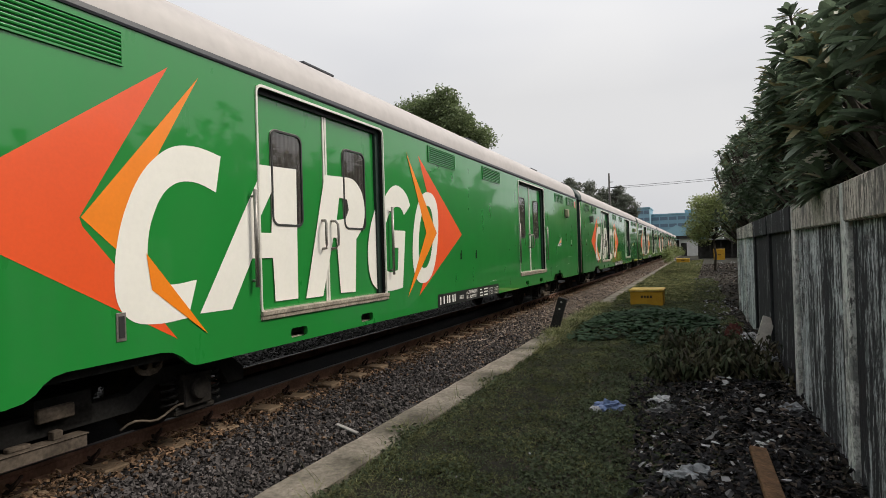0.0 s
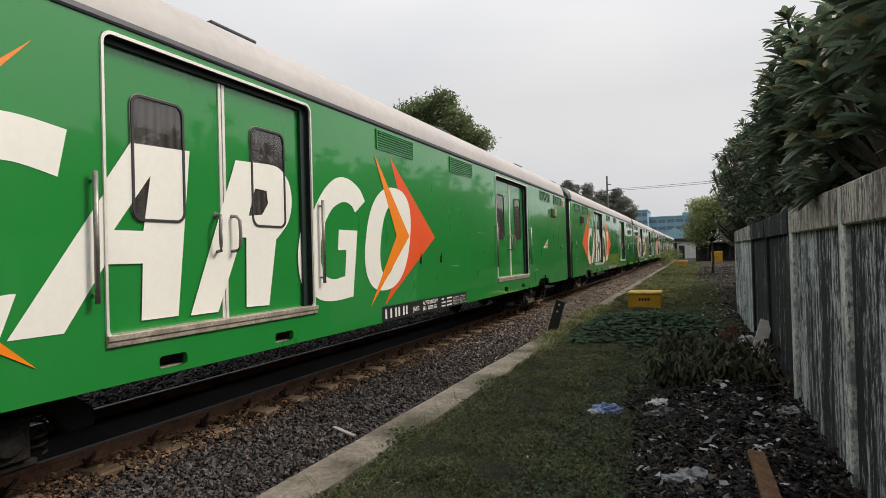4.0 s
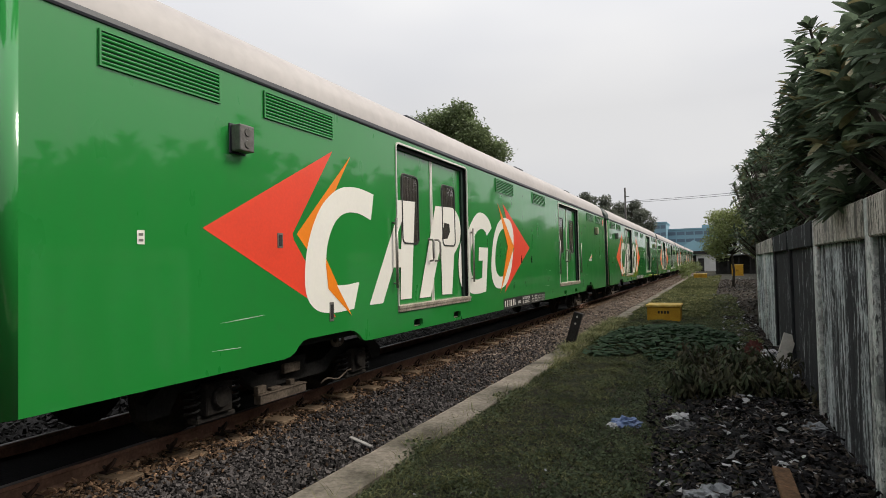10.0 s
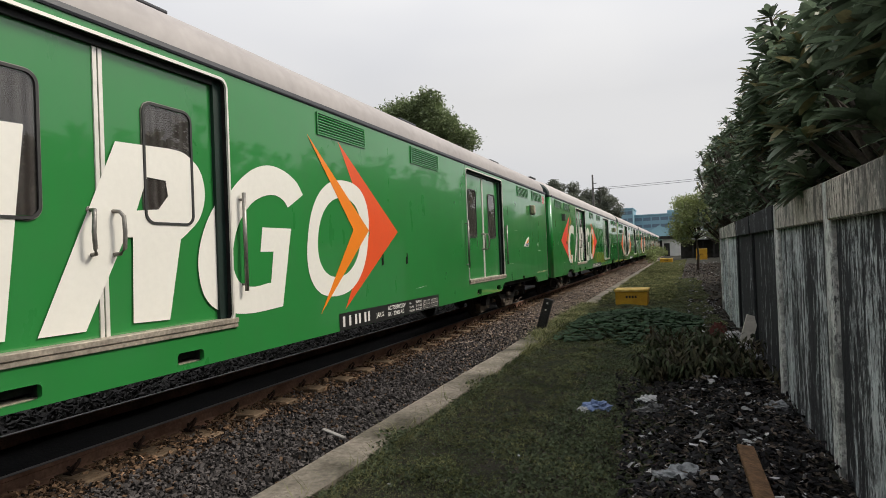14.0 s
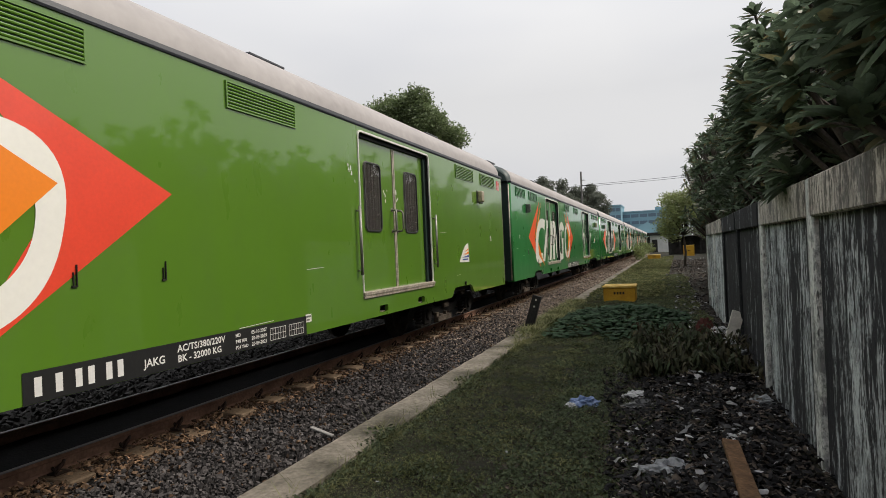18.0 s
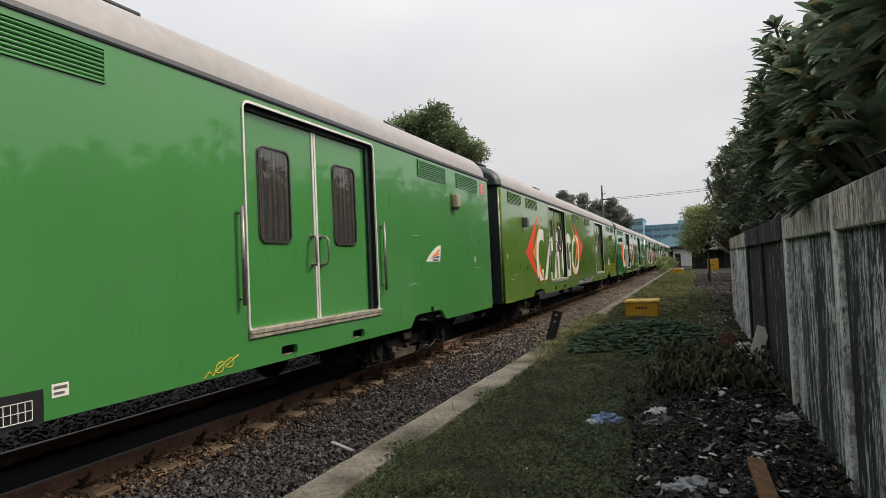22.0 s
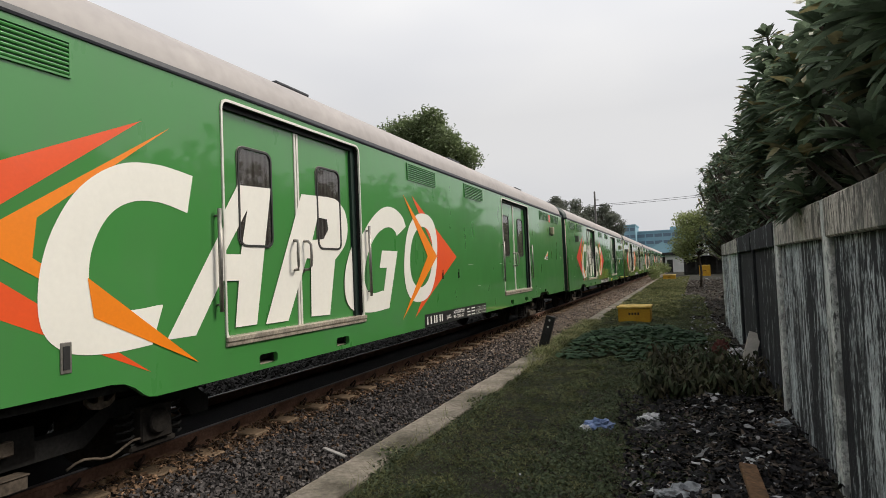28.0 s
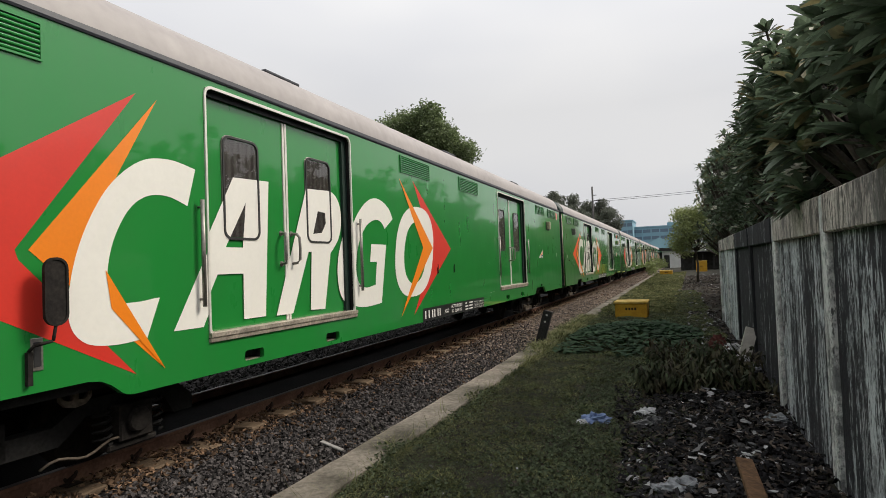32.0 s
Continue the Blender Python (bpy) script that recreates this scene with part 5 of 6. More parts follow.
def ground_mesh():
    xs = [-900, -300, -120, -60, -30, -16, -11, -9, -8, -7.4, -6.7, -6.4, -5.74, -5.69, -5.5, -5.3, -5.15, -5.0, -4.8, -4.64, -4.59, -4.3, -4.0, -3.7, -3.4, -3.15, -2.98, -2.5, -2.2, -1.9, -1.6, -1.3, -1.0, -0.7, -0.4, -0.1, 0.2, 0.45, 0.7, 1.0, 1.5, 2.5, 4, 8, 16, 40, 120, 300, 900]
    ys = [-300, -150, -60, -20, -8, -3] + [0.25 * k for k in range(0, 88)] + [22 + 1.5 * k for k in range(1, 30)] + [75, 90, 110, 140, 180, 260, 400, 800, 2500]
    vs, fs = [], []
    for y in ys:
        for x in xs:
            if -8.6 < x < -2.95:
                z = 0.135 if -6.4 < x < -3.95 else (0.135 - (x + 3.95) * 0.11 if x > -3.95 else 0.135 + (x + 6.4) * 0.10)
                z -= 0.02
                if abs(x - MID) < 0.53:
                    z = RAIL - 0.105 + noisy(x, y, 3.0, 0.02)
            else:
                z = soil(x, y)
            vs.append((x, y, z))
    w = len(xs)
    for j in range(len(ys) - 1):
        for i in range(w - 1):
            a = j * w + i
            fs.append((a, a + 1, a + w + 1, a + w))
    me = raw("ground", vs, fs, SOIL)
    me.materials.append(BED)
    me.materials.append(SHADEBED)
    me.materials.append(FARBED)
    for p in me.polygons:
        p.use_smooth = True
        if -8.7 < p.center.x < -2.96:
            # 2 has the train's shade in its colour, 3 is paler further along
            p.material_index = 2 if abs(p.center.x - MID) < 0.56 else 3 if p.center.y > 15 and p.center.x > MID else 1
    return me


tagged(new("ground", ground_mesh()), "dark soil with a raised ballast bed", "ground", kind="structure")


def rail_part(name, material, prof):
    bm = bmesh.new()
    lengthwise(bm, [(x, RAIL + z) for x, z in prof], -200, 600)
    bmesh.ops.recalc_face_normals(bm, faces=bm.faces[:])
    return mesh_of(name, bm, material)


RAIL_WEB = rail_part("web", RUST, [(-0.065, -0.155), (0.065, -0.155), (0.065, -0.143), (0.018, -0.125), (0.009, -0.11), (0.009, -0.040), (-0.009, -0.040), (-0.009, -0.11), (-0.018, -0.125), (-0.065, -0.143)])
RAIL_SIDE = rail_part("head", RUST, [(0.009, -0.043), (0.034, -0.032), (0.034, -0.008), (0.030, -0.004), (-0.030, -0.004), (-0.034, -0.008), (-0.034, -0.032), (-0.009, -0.043)])
RAIL_TREAD = rail_part("tread", RAILTOP, [(0.030, -0.0035), (0.022, 0.0), (-0.022, 0.0), (-0.030, -0.0035)])
for x in (MID + 0.567, MID - 0.567):
    r = thing("rail", "rusty steel rail with a worn shiny head", "rail", "rails of the track", at=pose(x, 0, 0))
    part("web", RAIL_WEB, None, r, "rusty foot and web")
    part("head", RAIL_SIDE, None, r)
    part("tread", RAIL_TREAD, None, r, "worn shiny running surface")

track_bed = thing("sleepers", "row of dusty timber sleepers under the rails", "sleepers", kind="structure")
bmS = boxes((-0.98, 0.98, -0.11, 0.11, -0.10, 0.012))
SLEEPER_ME = mesh_of("sleeper", bevel(bmS, 0.012, 1), SLEEPER)
rnd = random.Random(5)
for k in range(150):
    s = part("sleeper", SLEEPER_ME, None, track_bed)
    s.matrix_basis = pose(MID + rnd.uniform(-0.03, 0.03), -4 + 0.6 * k, RAIL - 0.140 + rnd.uniform(-0.012, 0.012), 0, rnd.uniform(-0.6, 0.6), rnd.uniform(-1.5, 1.5))
bmC = boxes((0.05, 0.15, -0.06, 0.06, 0.0, 0.022), (-0.15, -0.05, -0.06, 0.06, 0.0, 0.022))
for q in (1, -1):
    limb(bmC, [(q * 0.13, -0.05, 0.03), (q * 0.14, 0.0, 0.085), (q * 0.10, 0.045, 0.10), (q * 0.055, 0.05, 0.06), (q * 0.06, -0.01, 0.035), (q * 0.10, -0.05, 0.07)], 0.013, 0.013, 6)
CLIP_ME = mesh_of("rail_clip", bmC, CLIPIRON)
for k in range(60):
    c = part("rail_clip", CLIP_ME, None, track_bed)
    c.location = (MID + 0.567, -1 + 0.6 * k, RAIL - 0.135)


def stones(name, material, spots, label):
    """Broken stones: uneven eight-cornered lumps, joined."""
    vs, fs = [], []
    for x, y, z, r in spots:
        b = len(vs)
        q = Euler((rnd.gauss(0, 0.55), rnd.gauss(0, 0.55), rnd.uniform(0, 6.3))).to_matrix()
        sx, sy, sz = rnd.uniform(0.9, 1.6), rnd.uniform(0.55, 1.0), rnd.uniform(0.35, 0.75)
        for c in ((-1, -1, -1), (1, -1, -1), (1, 1, -1), (-1, 1, -1), (-1, -1, 1), (1, -1, 1), (1, 1, 1), (-1, 1, 1)):
            p = q @ Vector((c[0] * sx * rnd.uniform(0.6, 1.05), c[1] * sy * rnd.uniform(0.6, 1.05), c[2] * sz * rnd.uniform(0.6, 1.05)))
            vs.append((x + p.x * r, y + p.y * r, z + p.z * r))
        fs += [tuple(b + i for i in f) for f in ((3, 2, 1, 0), (4, 5, 6, 7), (0, 1, 5, 4), (1, 2, 6, 5), (2, 3, 7, 6), (3, 0, 4, 7))]
    return tagged(new(name, raw(name, vs, fs, material)), label, "ballast", kind="stuff")


def bed_height(x):
    return 0.115 if x < -3.95 else 0.115 - (x + 3.95) * 0.11


grey, brown, dusty = [], [], []
for k in range(46000):
    y = 2.2 + 24 * rnd.random() ** 1.6
    x = rnd.uniform(-4.56, -2.96)
    r = rnd.uniform(0.009, 0.018) * (1 + 0.035 * y)
    if x < -4.13 and abs((y + 4.3) % 0.6 - 0.3) < 0.12 and rnd.random() < 0.85:
        continue
    near_rail = max(0, min(1, (-3.85 - x) / 0.35))
    # the share of paler stones grows with distance
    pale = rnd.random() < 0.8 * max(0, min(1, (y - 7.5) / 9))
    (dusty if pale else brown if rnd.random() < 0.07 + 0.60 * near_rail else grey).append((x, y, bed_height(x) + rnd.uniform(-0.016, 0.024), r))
for k in range(4500):
    y = 24 + 45 * rnd.random()
    x = rnd.uniform(-4.5, -2.96)
    (brown if rnd.random() < 0.25 else dusty).append((x, y, bed_height(x) + 0.01, rnd.uniform(0.025, 0.04)))
for k in range(5000):
    x = rnd.uniform(-4.56, -2.96)
    (brown if rnd.random() < 0.3 else grey).append((x, rnd.uniform(-7, 2.2), bed_height(x) + rnd.uniform(-0.016, 0.02), rnd.uniform(0.015, 0.028)))
# stones past the train, darkened in colour for its shade
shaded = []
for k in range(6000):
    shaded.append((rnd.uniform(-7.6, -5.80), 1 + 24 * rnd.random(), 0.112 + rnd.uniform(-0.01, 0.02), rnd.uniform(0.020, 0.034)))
stones("ballast", STONE, grey, "grey crushed stone ballast beside the rails")
stones("ballast", STONEDARK, shaded, "ballast on the far side of the rails with shade in its colour")
stones("ballast", STONEPALE, dusty, "pale brown ballast stones further along the track")
stones("ballast", STONEBROWN, brown, "rust-stained ballast stones along the rail")


def kerb_mesh():
    ys = [-6 + 0.2 * k for k in range(430)]
    vs, fs = [], []
    for y in ys:
        for x, z in ((-2.95, -0.05), (-2.945, 0.055), (-2.93, 0.075), (-2.57, 0.075), (-2.55, 0.055), (-2.545, -0.05)):
            vs.append((x + noisy(x, y, 2.5, 0.012), y, z + (noisy(x, y, 3.0, 0.016) if z > 0 else 0)))
    for j in range(len(ys) - 1):
        for i in range(5):
            a = j * 6 + i
            fs.append((a, a + 1, a + 7, a + 6))
    me = raw("kerb", vs, fs, KERB)
    return me


tagged(new("kerb", kerb_mesh()), "weathered pale concrete kerb beside the ballast", "kerb", kind="structure")


# ---- fence ----
FX = 0.93
fence = thing("fence", "mould-stained grey precast concrete fence with cap panels", "fence", kind="structure")
PITCH = 2.42
for k in range(-3, 6):
    y0 = 4.88 + PITCH * k
    # each post is a pair of pale fins with a dark slot between them
    for d in (-0.052, 0.052):
        bm = bevel(boxes((FX + 0.012, FX + 0.16, y0 + d - 0.042, y0 + d + 0.042, -0.2, 2.165)), 0.010, 1)
        part("post", bm, FENCEBLACK if k in (2, 3) else FENCEPOST, fence)
    part("post_core", boxes((FX + 0.05, FX + 0.15, y0 - 0.012, y0 + 0.012, -0.2, 2.14)), FENCEBLACK, fence)
    if k < 5:
        y1 = y0 + PITCH
        panel = {0: FENCE, 1: FENCEBLACK, 2: FENCEBLACK, 3: FENCEPALE, 4: FENCEPALE}.get(k, FENCE)
        part("panel", bevel(boxes((FX + 0.05, FX + 0.11, y0 + 0.095, y1 - 0.095, -0.1, 1.90)), 0.006, 1), panel, fence, "mould-blackened panel" if panel is FENCEBLACK else "")
        bm = bevel(boxes((FX - 0.005 + 0.004 * rnd.random(), FX + 0.15, y0 + 0.098, y1 - 0.098, 1.885, 2.16 + rnd.uniform(-0.010, 0.008))), 0.012, 1)
        part("cap_panel", bm, FENCEBLACK if k in (1, 2) else FENCECAP, fence, "weathered top panel")


# ---- plants ----
FRANGI = mat("dark_glossy_leaf", (0.135, 0.180, 0.115), 0.55, vary=0.3, scale=2, island=0.6, bump=0.0, leaf=0.4)
FRANGI_B = mat("yellowing_leaf", (0.21, 0.185, 0.090), 0.5, vary=0.3, scale=2, island=0.5, bump=0.0, leaf=0.3)
PETAL = mat("white_petal", (0.78, 0.76, 0.68), 0.7, vary=0.06, bump=0.0, leaf=0.4)
BARK = mat("grey_bark", (0.070, 0.058, 0.048), 0.9, vary=0.4, scale=8, bump=0.6)
CROWN = mat("broadleaf_crown", (0.205, 0.262, 0.120), 0.6, vary=0.3, scale=0.6, island=0.5, bump=0.0, leaf=0.35)
# haze is mixed into this leaf colour: greyer and paler for far crowns
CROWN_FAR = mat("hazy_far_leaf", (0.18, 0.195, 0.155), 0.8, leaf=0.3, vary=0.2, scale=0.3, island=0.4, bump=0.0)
CROWN_LIME = mat("lime_feathery_leaf", (0.235, 0.275, 0.105), 0.6, leaf=0.4, vary=0.25, scale=1.0, island=0.4, bump=0.0)
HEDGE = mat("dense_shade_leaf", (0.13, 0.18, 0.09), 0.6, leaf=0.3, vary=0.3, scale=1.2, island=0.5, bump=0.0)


class Leaves:
    """Gathers many leaf blades into one mesh."""

    def __init__(self):
        self.v, self.f = [], []

    def blade(self, base, way, length, width, droop=0.25, fold=0.25, widths=(0.15, 0.55, 0.9, 1.0, 0.8, 0.25)):
        way = way.normalized()
        across = way.cross(Vector((0, 0, 1)))
        if across.length < 1e-3:
            across = Vector((1, 0, 0))
        across.normalize()
        up = across.cross(way)
        b = len(self.v)
        n = len(widths)
        for k, w in enumerate(widths):
            t = k / (n - 1)
            c = base + way * (length * t) - Vector((0, 0, droop * length * t * t))
            h = across * (0.5 * width * w)
            self.v += [c - h + up * (fold * width * w * 0.5), c, c + h + up * (fold * width * w * 0.5)]
        for k in range(n - 1):
            a = b + 3 * k
            self.f += [(a, a + 1, a + 4, a + 3), (a + 1, a + 2, a + 5, a + 4)]

    def chip(self, c, size, rng, ratio=0.56):
        """A small leaf, one bent quad."""
        q = Euler((rng.uniform(-0.9, 0.9), rng.uniform(-0.9, 0.9), rng.uniform(0, 6.3))).to_matrix()
        b = len(self.v)
        for x, y, z in ((-0.5, 0, 0), (0, -0.5 * ratio, 0.06), (0.5, 0, -0.08), (0, 0.5 * ratio, 0.06)):
            self.v.append(c + q @ Vector((x, y, z)) * size)
        self.f.append((b, b + 1, b + 2, b + 3))

    def flake(self, c, size, rng):
        """A torn, bent scrap with an uneven outline."""
        q = Euler((rng.uniform(-0.5, 0.5), rng.uniform(-0.5, 0.5), rng.uniform(0, 6.3))).to_matrix()
        b, n, long = len(self.v), 6, rng.uniform(0.18, 0.8)
        self.v.append(c + q @ Vector((0, 0, 0.12 * size)))
        for k in range(n):
            a, r = k * math.tau / n + rng.uniform(-0.35, 0.35), 0.5 * size * rng.uniform(0.45, 1.15)
            self.v.append(c + q @ Vector((r * math.cos(a), long * r * math.sin(a), rng.uniform(-0.18, 0.18) * size)))
        self.f += [(b, b + 1 + k, b + 1 + (k + 1) % n) for k in range(n)]

    def mesh(self, name, material):
        return raw(name, [tuple(p) for p in self.v], self.f, material)


def frangipani(x, y, tops, seed, label, leaf=1.0):
    """Forked fleshy limbs, each tip with a wheel of long leaves, broadest past the middle, and some with white blossom."""
    rng = random.Random(seed)
    root = thing("frangipani_tree", label, "tree", "trees behind the fence", at=pose(x, y, 0))
    wood, dark, pale, bloom = bmesh.new(), Leaves(), Leaves(), Leaves()
    limb(wood, [(0, 0, -0.1), (0.05, 0.0, 0.7), (0.0, 0.08, 1.5)], 0.11, 0.09)
    fork = Vector((0, 0.08, 1.5))
    for tx, ty, tz in tops:
        tip = Vector((tx - x, ty - y, tz))
        mid = fork.lerp(tip, 0.5) + Vector((rng.uniform(-0.1, 0.3), rng.uniform(-0.2, 0.2), -0.15))
        limb(wood, [fork, mid, tip], 0.04, 0.016, 6)
        axis = ((tip - mid).normalized() + Vector((0, 0, 0.5)) + Vector((rng.uniform(-0.3, 0.3), rng.uniform(-0.3, 0.3), 0))).normalized()
        a0 = axis.cross(Vector((0.3, 1, 0.1))).normalized()
        b0 = axis.cross(a0)
        for k in range(rng.randint(17, 25)):
            a = k * 2.4 + rng.uniform(-0.25, 0.25)
            open_ = radians(rng.choice((rng.uniform(30, 65), rng.uniform(60, 105))))
            way = axis * math.cos(open_) + (a0 * math.cos(a) + b0 * math.sin(a)) * math.sin(open_)
            (pale if rng.random() < 0.10 else dark).blade(tip - axis * rng.uniform(0.0, 0.10), way, leaf * rng.uniform(0.20, 0.34), leaf * rng.uniform(0.070, 0.105), rng.uniform(0.02, 0.30), 0.3, (0.14, 0.40, 0.76, 1.0, 0.98, 0.72, 0.2))
        if ty > 4.0 and rng.random() < 0.20:
            # a short stalk with a tight head of blossom
            head = tip + axis * rng.uniform(0.10, 0.18)
            limb(wood, [tip, head], 0.012, 0.008, 5)
            for j in range(rng.randint(4, 8)):
                c = head + Vector((rng.uniform(-0.07, 0.07), rng.uniform(-0.07, 0.07), rng.uniform(-0.05, 0.06)))
                turn = rng.uniform(0, 6)
                for k in range(5):
                    a = turn + k * math.tau / 5
                    bloom.blade(c, Vector((math.cos(a), math.sin(a), 0.5)), 0.055, 0.040, 0.1, 0.2, (0.4, 1.0, 0.9, 0.2))
    part("trunk", wood, BARK, root, "forked grey trunk")
    part("crown", dark.mesh("crown", FRANGI), None, root, "wheels of long dark leaves")
    if pale.v:
        part("old_leaves", pale.mesh("old_leaves", FRANGI_B), None, root, "yellowing older leaves")
    if bloom.v:
        part("blossom", bloom.mesh("blossom", PETAL), None, root, "clusters of white blossom")
    return root


def crown_top(y):
    """How high the row of trees stands."""
    return float(np.interp(y, (-6, 0, 3, 5, 7, 9, 10.5, 12, 14, 17, 20, 24), (3.3, 3.3, 3.4, 3.7, 4.05, 4.5, 4.5, 4.45, 4.65, 5.05, 5.15, 5.0)))


def crown_edge(y, z):
    """How far the row reaches over the fence, towards the path."""
    reach = float(np.interp(y, (0, 4, 6, 8, 10, 13, 16, 20, 25), (0.90, 0.84, 0.92, 0.97, 1.02, 1.10, 1.02, 0.82, 0.66)))
    return reach + 0.10 * math.sin(2.3 * y + 1.7 * z) + (0.10 if z > crown_top(y) - 0.4 else 0.0)


rnd = random.Random(21)
for k, (ty, count) in enumerate(((2.6, 34), (4.6, 64), (6.8, 90), (9.2, 95), (12.0, 90), (15.5, 84), (19.5, 84), (23.5, 70))):
    tops = []
    for j in range(count):
        y = ty + rnd.uniform(-1.5, 1.6)
        top = crown_top(y) + 0.16 * math.sin(3.1 * y) - 0.12
        z = 2.25 + (top - 2.25) * rnd.random() ** 0.8
        x = crown_edge(y, z) + (abs(rnd.gauss(0, 0.22)) if rnd.random() < 0.6 else rnd.uniform(0.2, 1.9))
        tops.append((x, y, z))
    if k == 3:
        # wheels that stand clear of the rest
        tops += [(1.10, 9.2, 4.66), (1.02, 9.3, 4.18), (1.22, 9.0, 4.80)]
    frangipani(1.9, ty, tops, 40 + k, "dark-leaved frangipani with white blossom overhanging the fence", 1.0 if ty < 8 else 0.88 if ty < 11 else 0.72)


def leaf_mass(name, label, spots, count, size, material, seed, at, trunk=None, far=False, group="trees"):
    """A tree: limbs towards each clump, and a crown of many small leaves thinning out at the edge."""
    rng = random.Random(seed)
    root = thing(name, label, "tree" if "tree" in name else "bush", group, at=pose(*at))
    lv = Leaves()
    weights = [r ** 2 for *_, r in spots]
    for k in range(count):
        x, y, z, r = rng.choices(spots, weights)[0]
        d = Vector((rng.gauss(0, 1), rng.gauss(0, 1), rng.gauss(0, 1))).normalized()
        q = Vector((x, y, z)) + Vector((d.x, d.y, d.z * 0.8)) * (r * (0.55 + 0.5 * rng.random() ** 1.5) * (1 + 0.35 * noise.noise(d * 2.3 + Vector((x, y, z)))))
        lv.chip(q, size * rng.uniform(0.6, 1.3), rng)
    if trunk:
        bm = bmesh.new()
        h = trunk[0]
        limb(bm, [(0, 0, -0.2), (0.1, 0.05, h * 0.5), (0, 0, h)], trunk[1], trunk[1] * 0.7)
        for x, y, z, r in spots:
            limb(bm, [(0, 0, h), (x * 0.5, y * 0.5, h + (z - h) * 0.55), (x, y, z)], trunk[1] * 0.5, trunk[1] * 0.12, 6)
        part("trunk", bm, BARK, root)
    part("crown", lv.mesh("crown", material), None, root)
    return root


def clumps(seed, n, w, d, z0, z1, r0, r1):
    rng = random.Random(seed)
    out = []
    for k in range(n):
        a, q = rng.uniform(0, math.tau), math.sqrt(rng.random())
        z = rng.uniform(z0, z1)
        shrink = 1 - 0.55 * max(0, (z - z0) / (z1 - z0) - 0.35)
        out.append((w * q * math.cos(a) * shrink, d * q * math.sin(a) * shrink, z, rng.uniform(r0, r1)))
    return out


# the round tree over the far side of the train
leaf_mass("tree", "rounded broadleaf tree with a dense mid-green crown", clumps(3, 30, 3.1, 3.1, 8.4, 12.5, 0.8, 1.4), 46000, 0.21, CROWN, 4, (-16.7, 38, 0), (8.0, 0.3))
# far trees past the train
for k, (az, dist, h, w) in enumerate(((-11.4, 105, 15.4, 2.4), (-10.4, 112, 15.8, 3.0), (-9.2, 108, 13.6, 3.0), (-8.3, 118, 14.0, 3.0), (-7.3, 116, 14.2, 3.6), (-6.3, 112, 12.6, 2.8), (-13.0, 100, 11.4, 2.8))):
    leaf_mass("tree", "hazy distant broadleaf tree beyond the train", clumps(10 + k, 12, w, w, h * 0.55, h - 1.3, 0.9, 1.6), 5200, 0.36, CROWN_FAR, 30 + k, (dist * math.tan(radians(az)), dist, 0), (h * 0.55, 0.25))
# feathery tree past the fence's end
leaf_mass("tree", "small yellow-green feathery tree beside the path", clumps(6, 22, 1.75, 1.8, 2.2, 5.0, 0.55, 1.0), 12000, 0.17, CROWN_LIME, 7, (1.0, 44, 0), (2.2, 0.09))
leaf_mass("tree", "small olive feathery tree beside the path", clumps(16, 12, 1.3, 1.6, 2.0, 4.2, 0.5, 0.9), 5000, 0.18, CROWN, 17, (3.3, 43, 0), (2.0, 0.09))
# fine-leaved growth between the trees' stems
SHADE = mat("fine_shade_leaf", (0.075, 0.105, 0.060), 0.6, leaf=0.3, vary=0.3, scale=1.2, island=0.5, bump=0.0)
for k in range(9):
    y = 3.6 + 2.6 * k
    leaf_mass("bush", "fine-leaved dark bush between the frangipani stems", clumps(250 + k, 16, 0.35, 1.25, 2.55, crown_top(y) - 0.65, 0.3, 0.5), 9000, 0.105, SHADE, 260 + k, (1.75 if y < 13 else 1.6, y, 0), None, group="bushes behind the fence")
# dense growth behind the fence
for k in range(12):
    y = -4.5 + 2.9 * k
    h = crown_top(y) + (0.25, -0.05, 0.12)[k % 3]
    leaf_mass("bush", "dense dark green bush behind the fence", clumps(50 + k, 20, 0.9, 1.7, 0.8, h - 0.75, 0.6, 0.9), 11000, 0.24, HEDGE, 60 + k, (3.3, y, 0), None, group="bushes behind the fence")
# taller growth further along, out of view, added to be mirrored in the coaches' sides
for k in range(17):
    y = 31 + 7.0 * k
    h = 6.2 + 0.7 * math.sin(1.9 * k)
    leaf_mass("bush", "tall dense dark green bush out of view, added for the coaches' reflections", clumps(150 + k, 14, 1.5, 3.4, 0.9, h - 1.0, 0.9, 1.4), 5200, 0.42, HEDGE, 160 + k, (8.6 + 0.5 * math.sin(2.3 * k), y, 0), None, group="bushes behind the fence")
# scrub along the track further on
for k, (x, y, h) in enumerate(((-2.9, 62, 1.3), (-3.0, 75, 1.6), (-2.8, 88, 1.8), (-2.7, 103, 2.2))):
    leaf_mass("bush", "pale green scrub beside the far track", clumps(80 + k, 8, 0.5, 4.0, 0.2, h, 0.3, 0.5), 1300, 0.16, CROWN_LIME, 90 + k, (x, y, 0), None, group="scrub along the track")


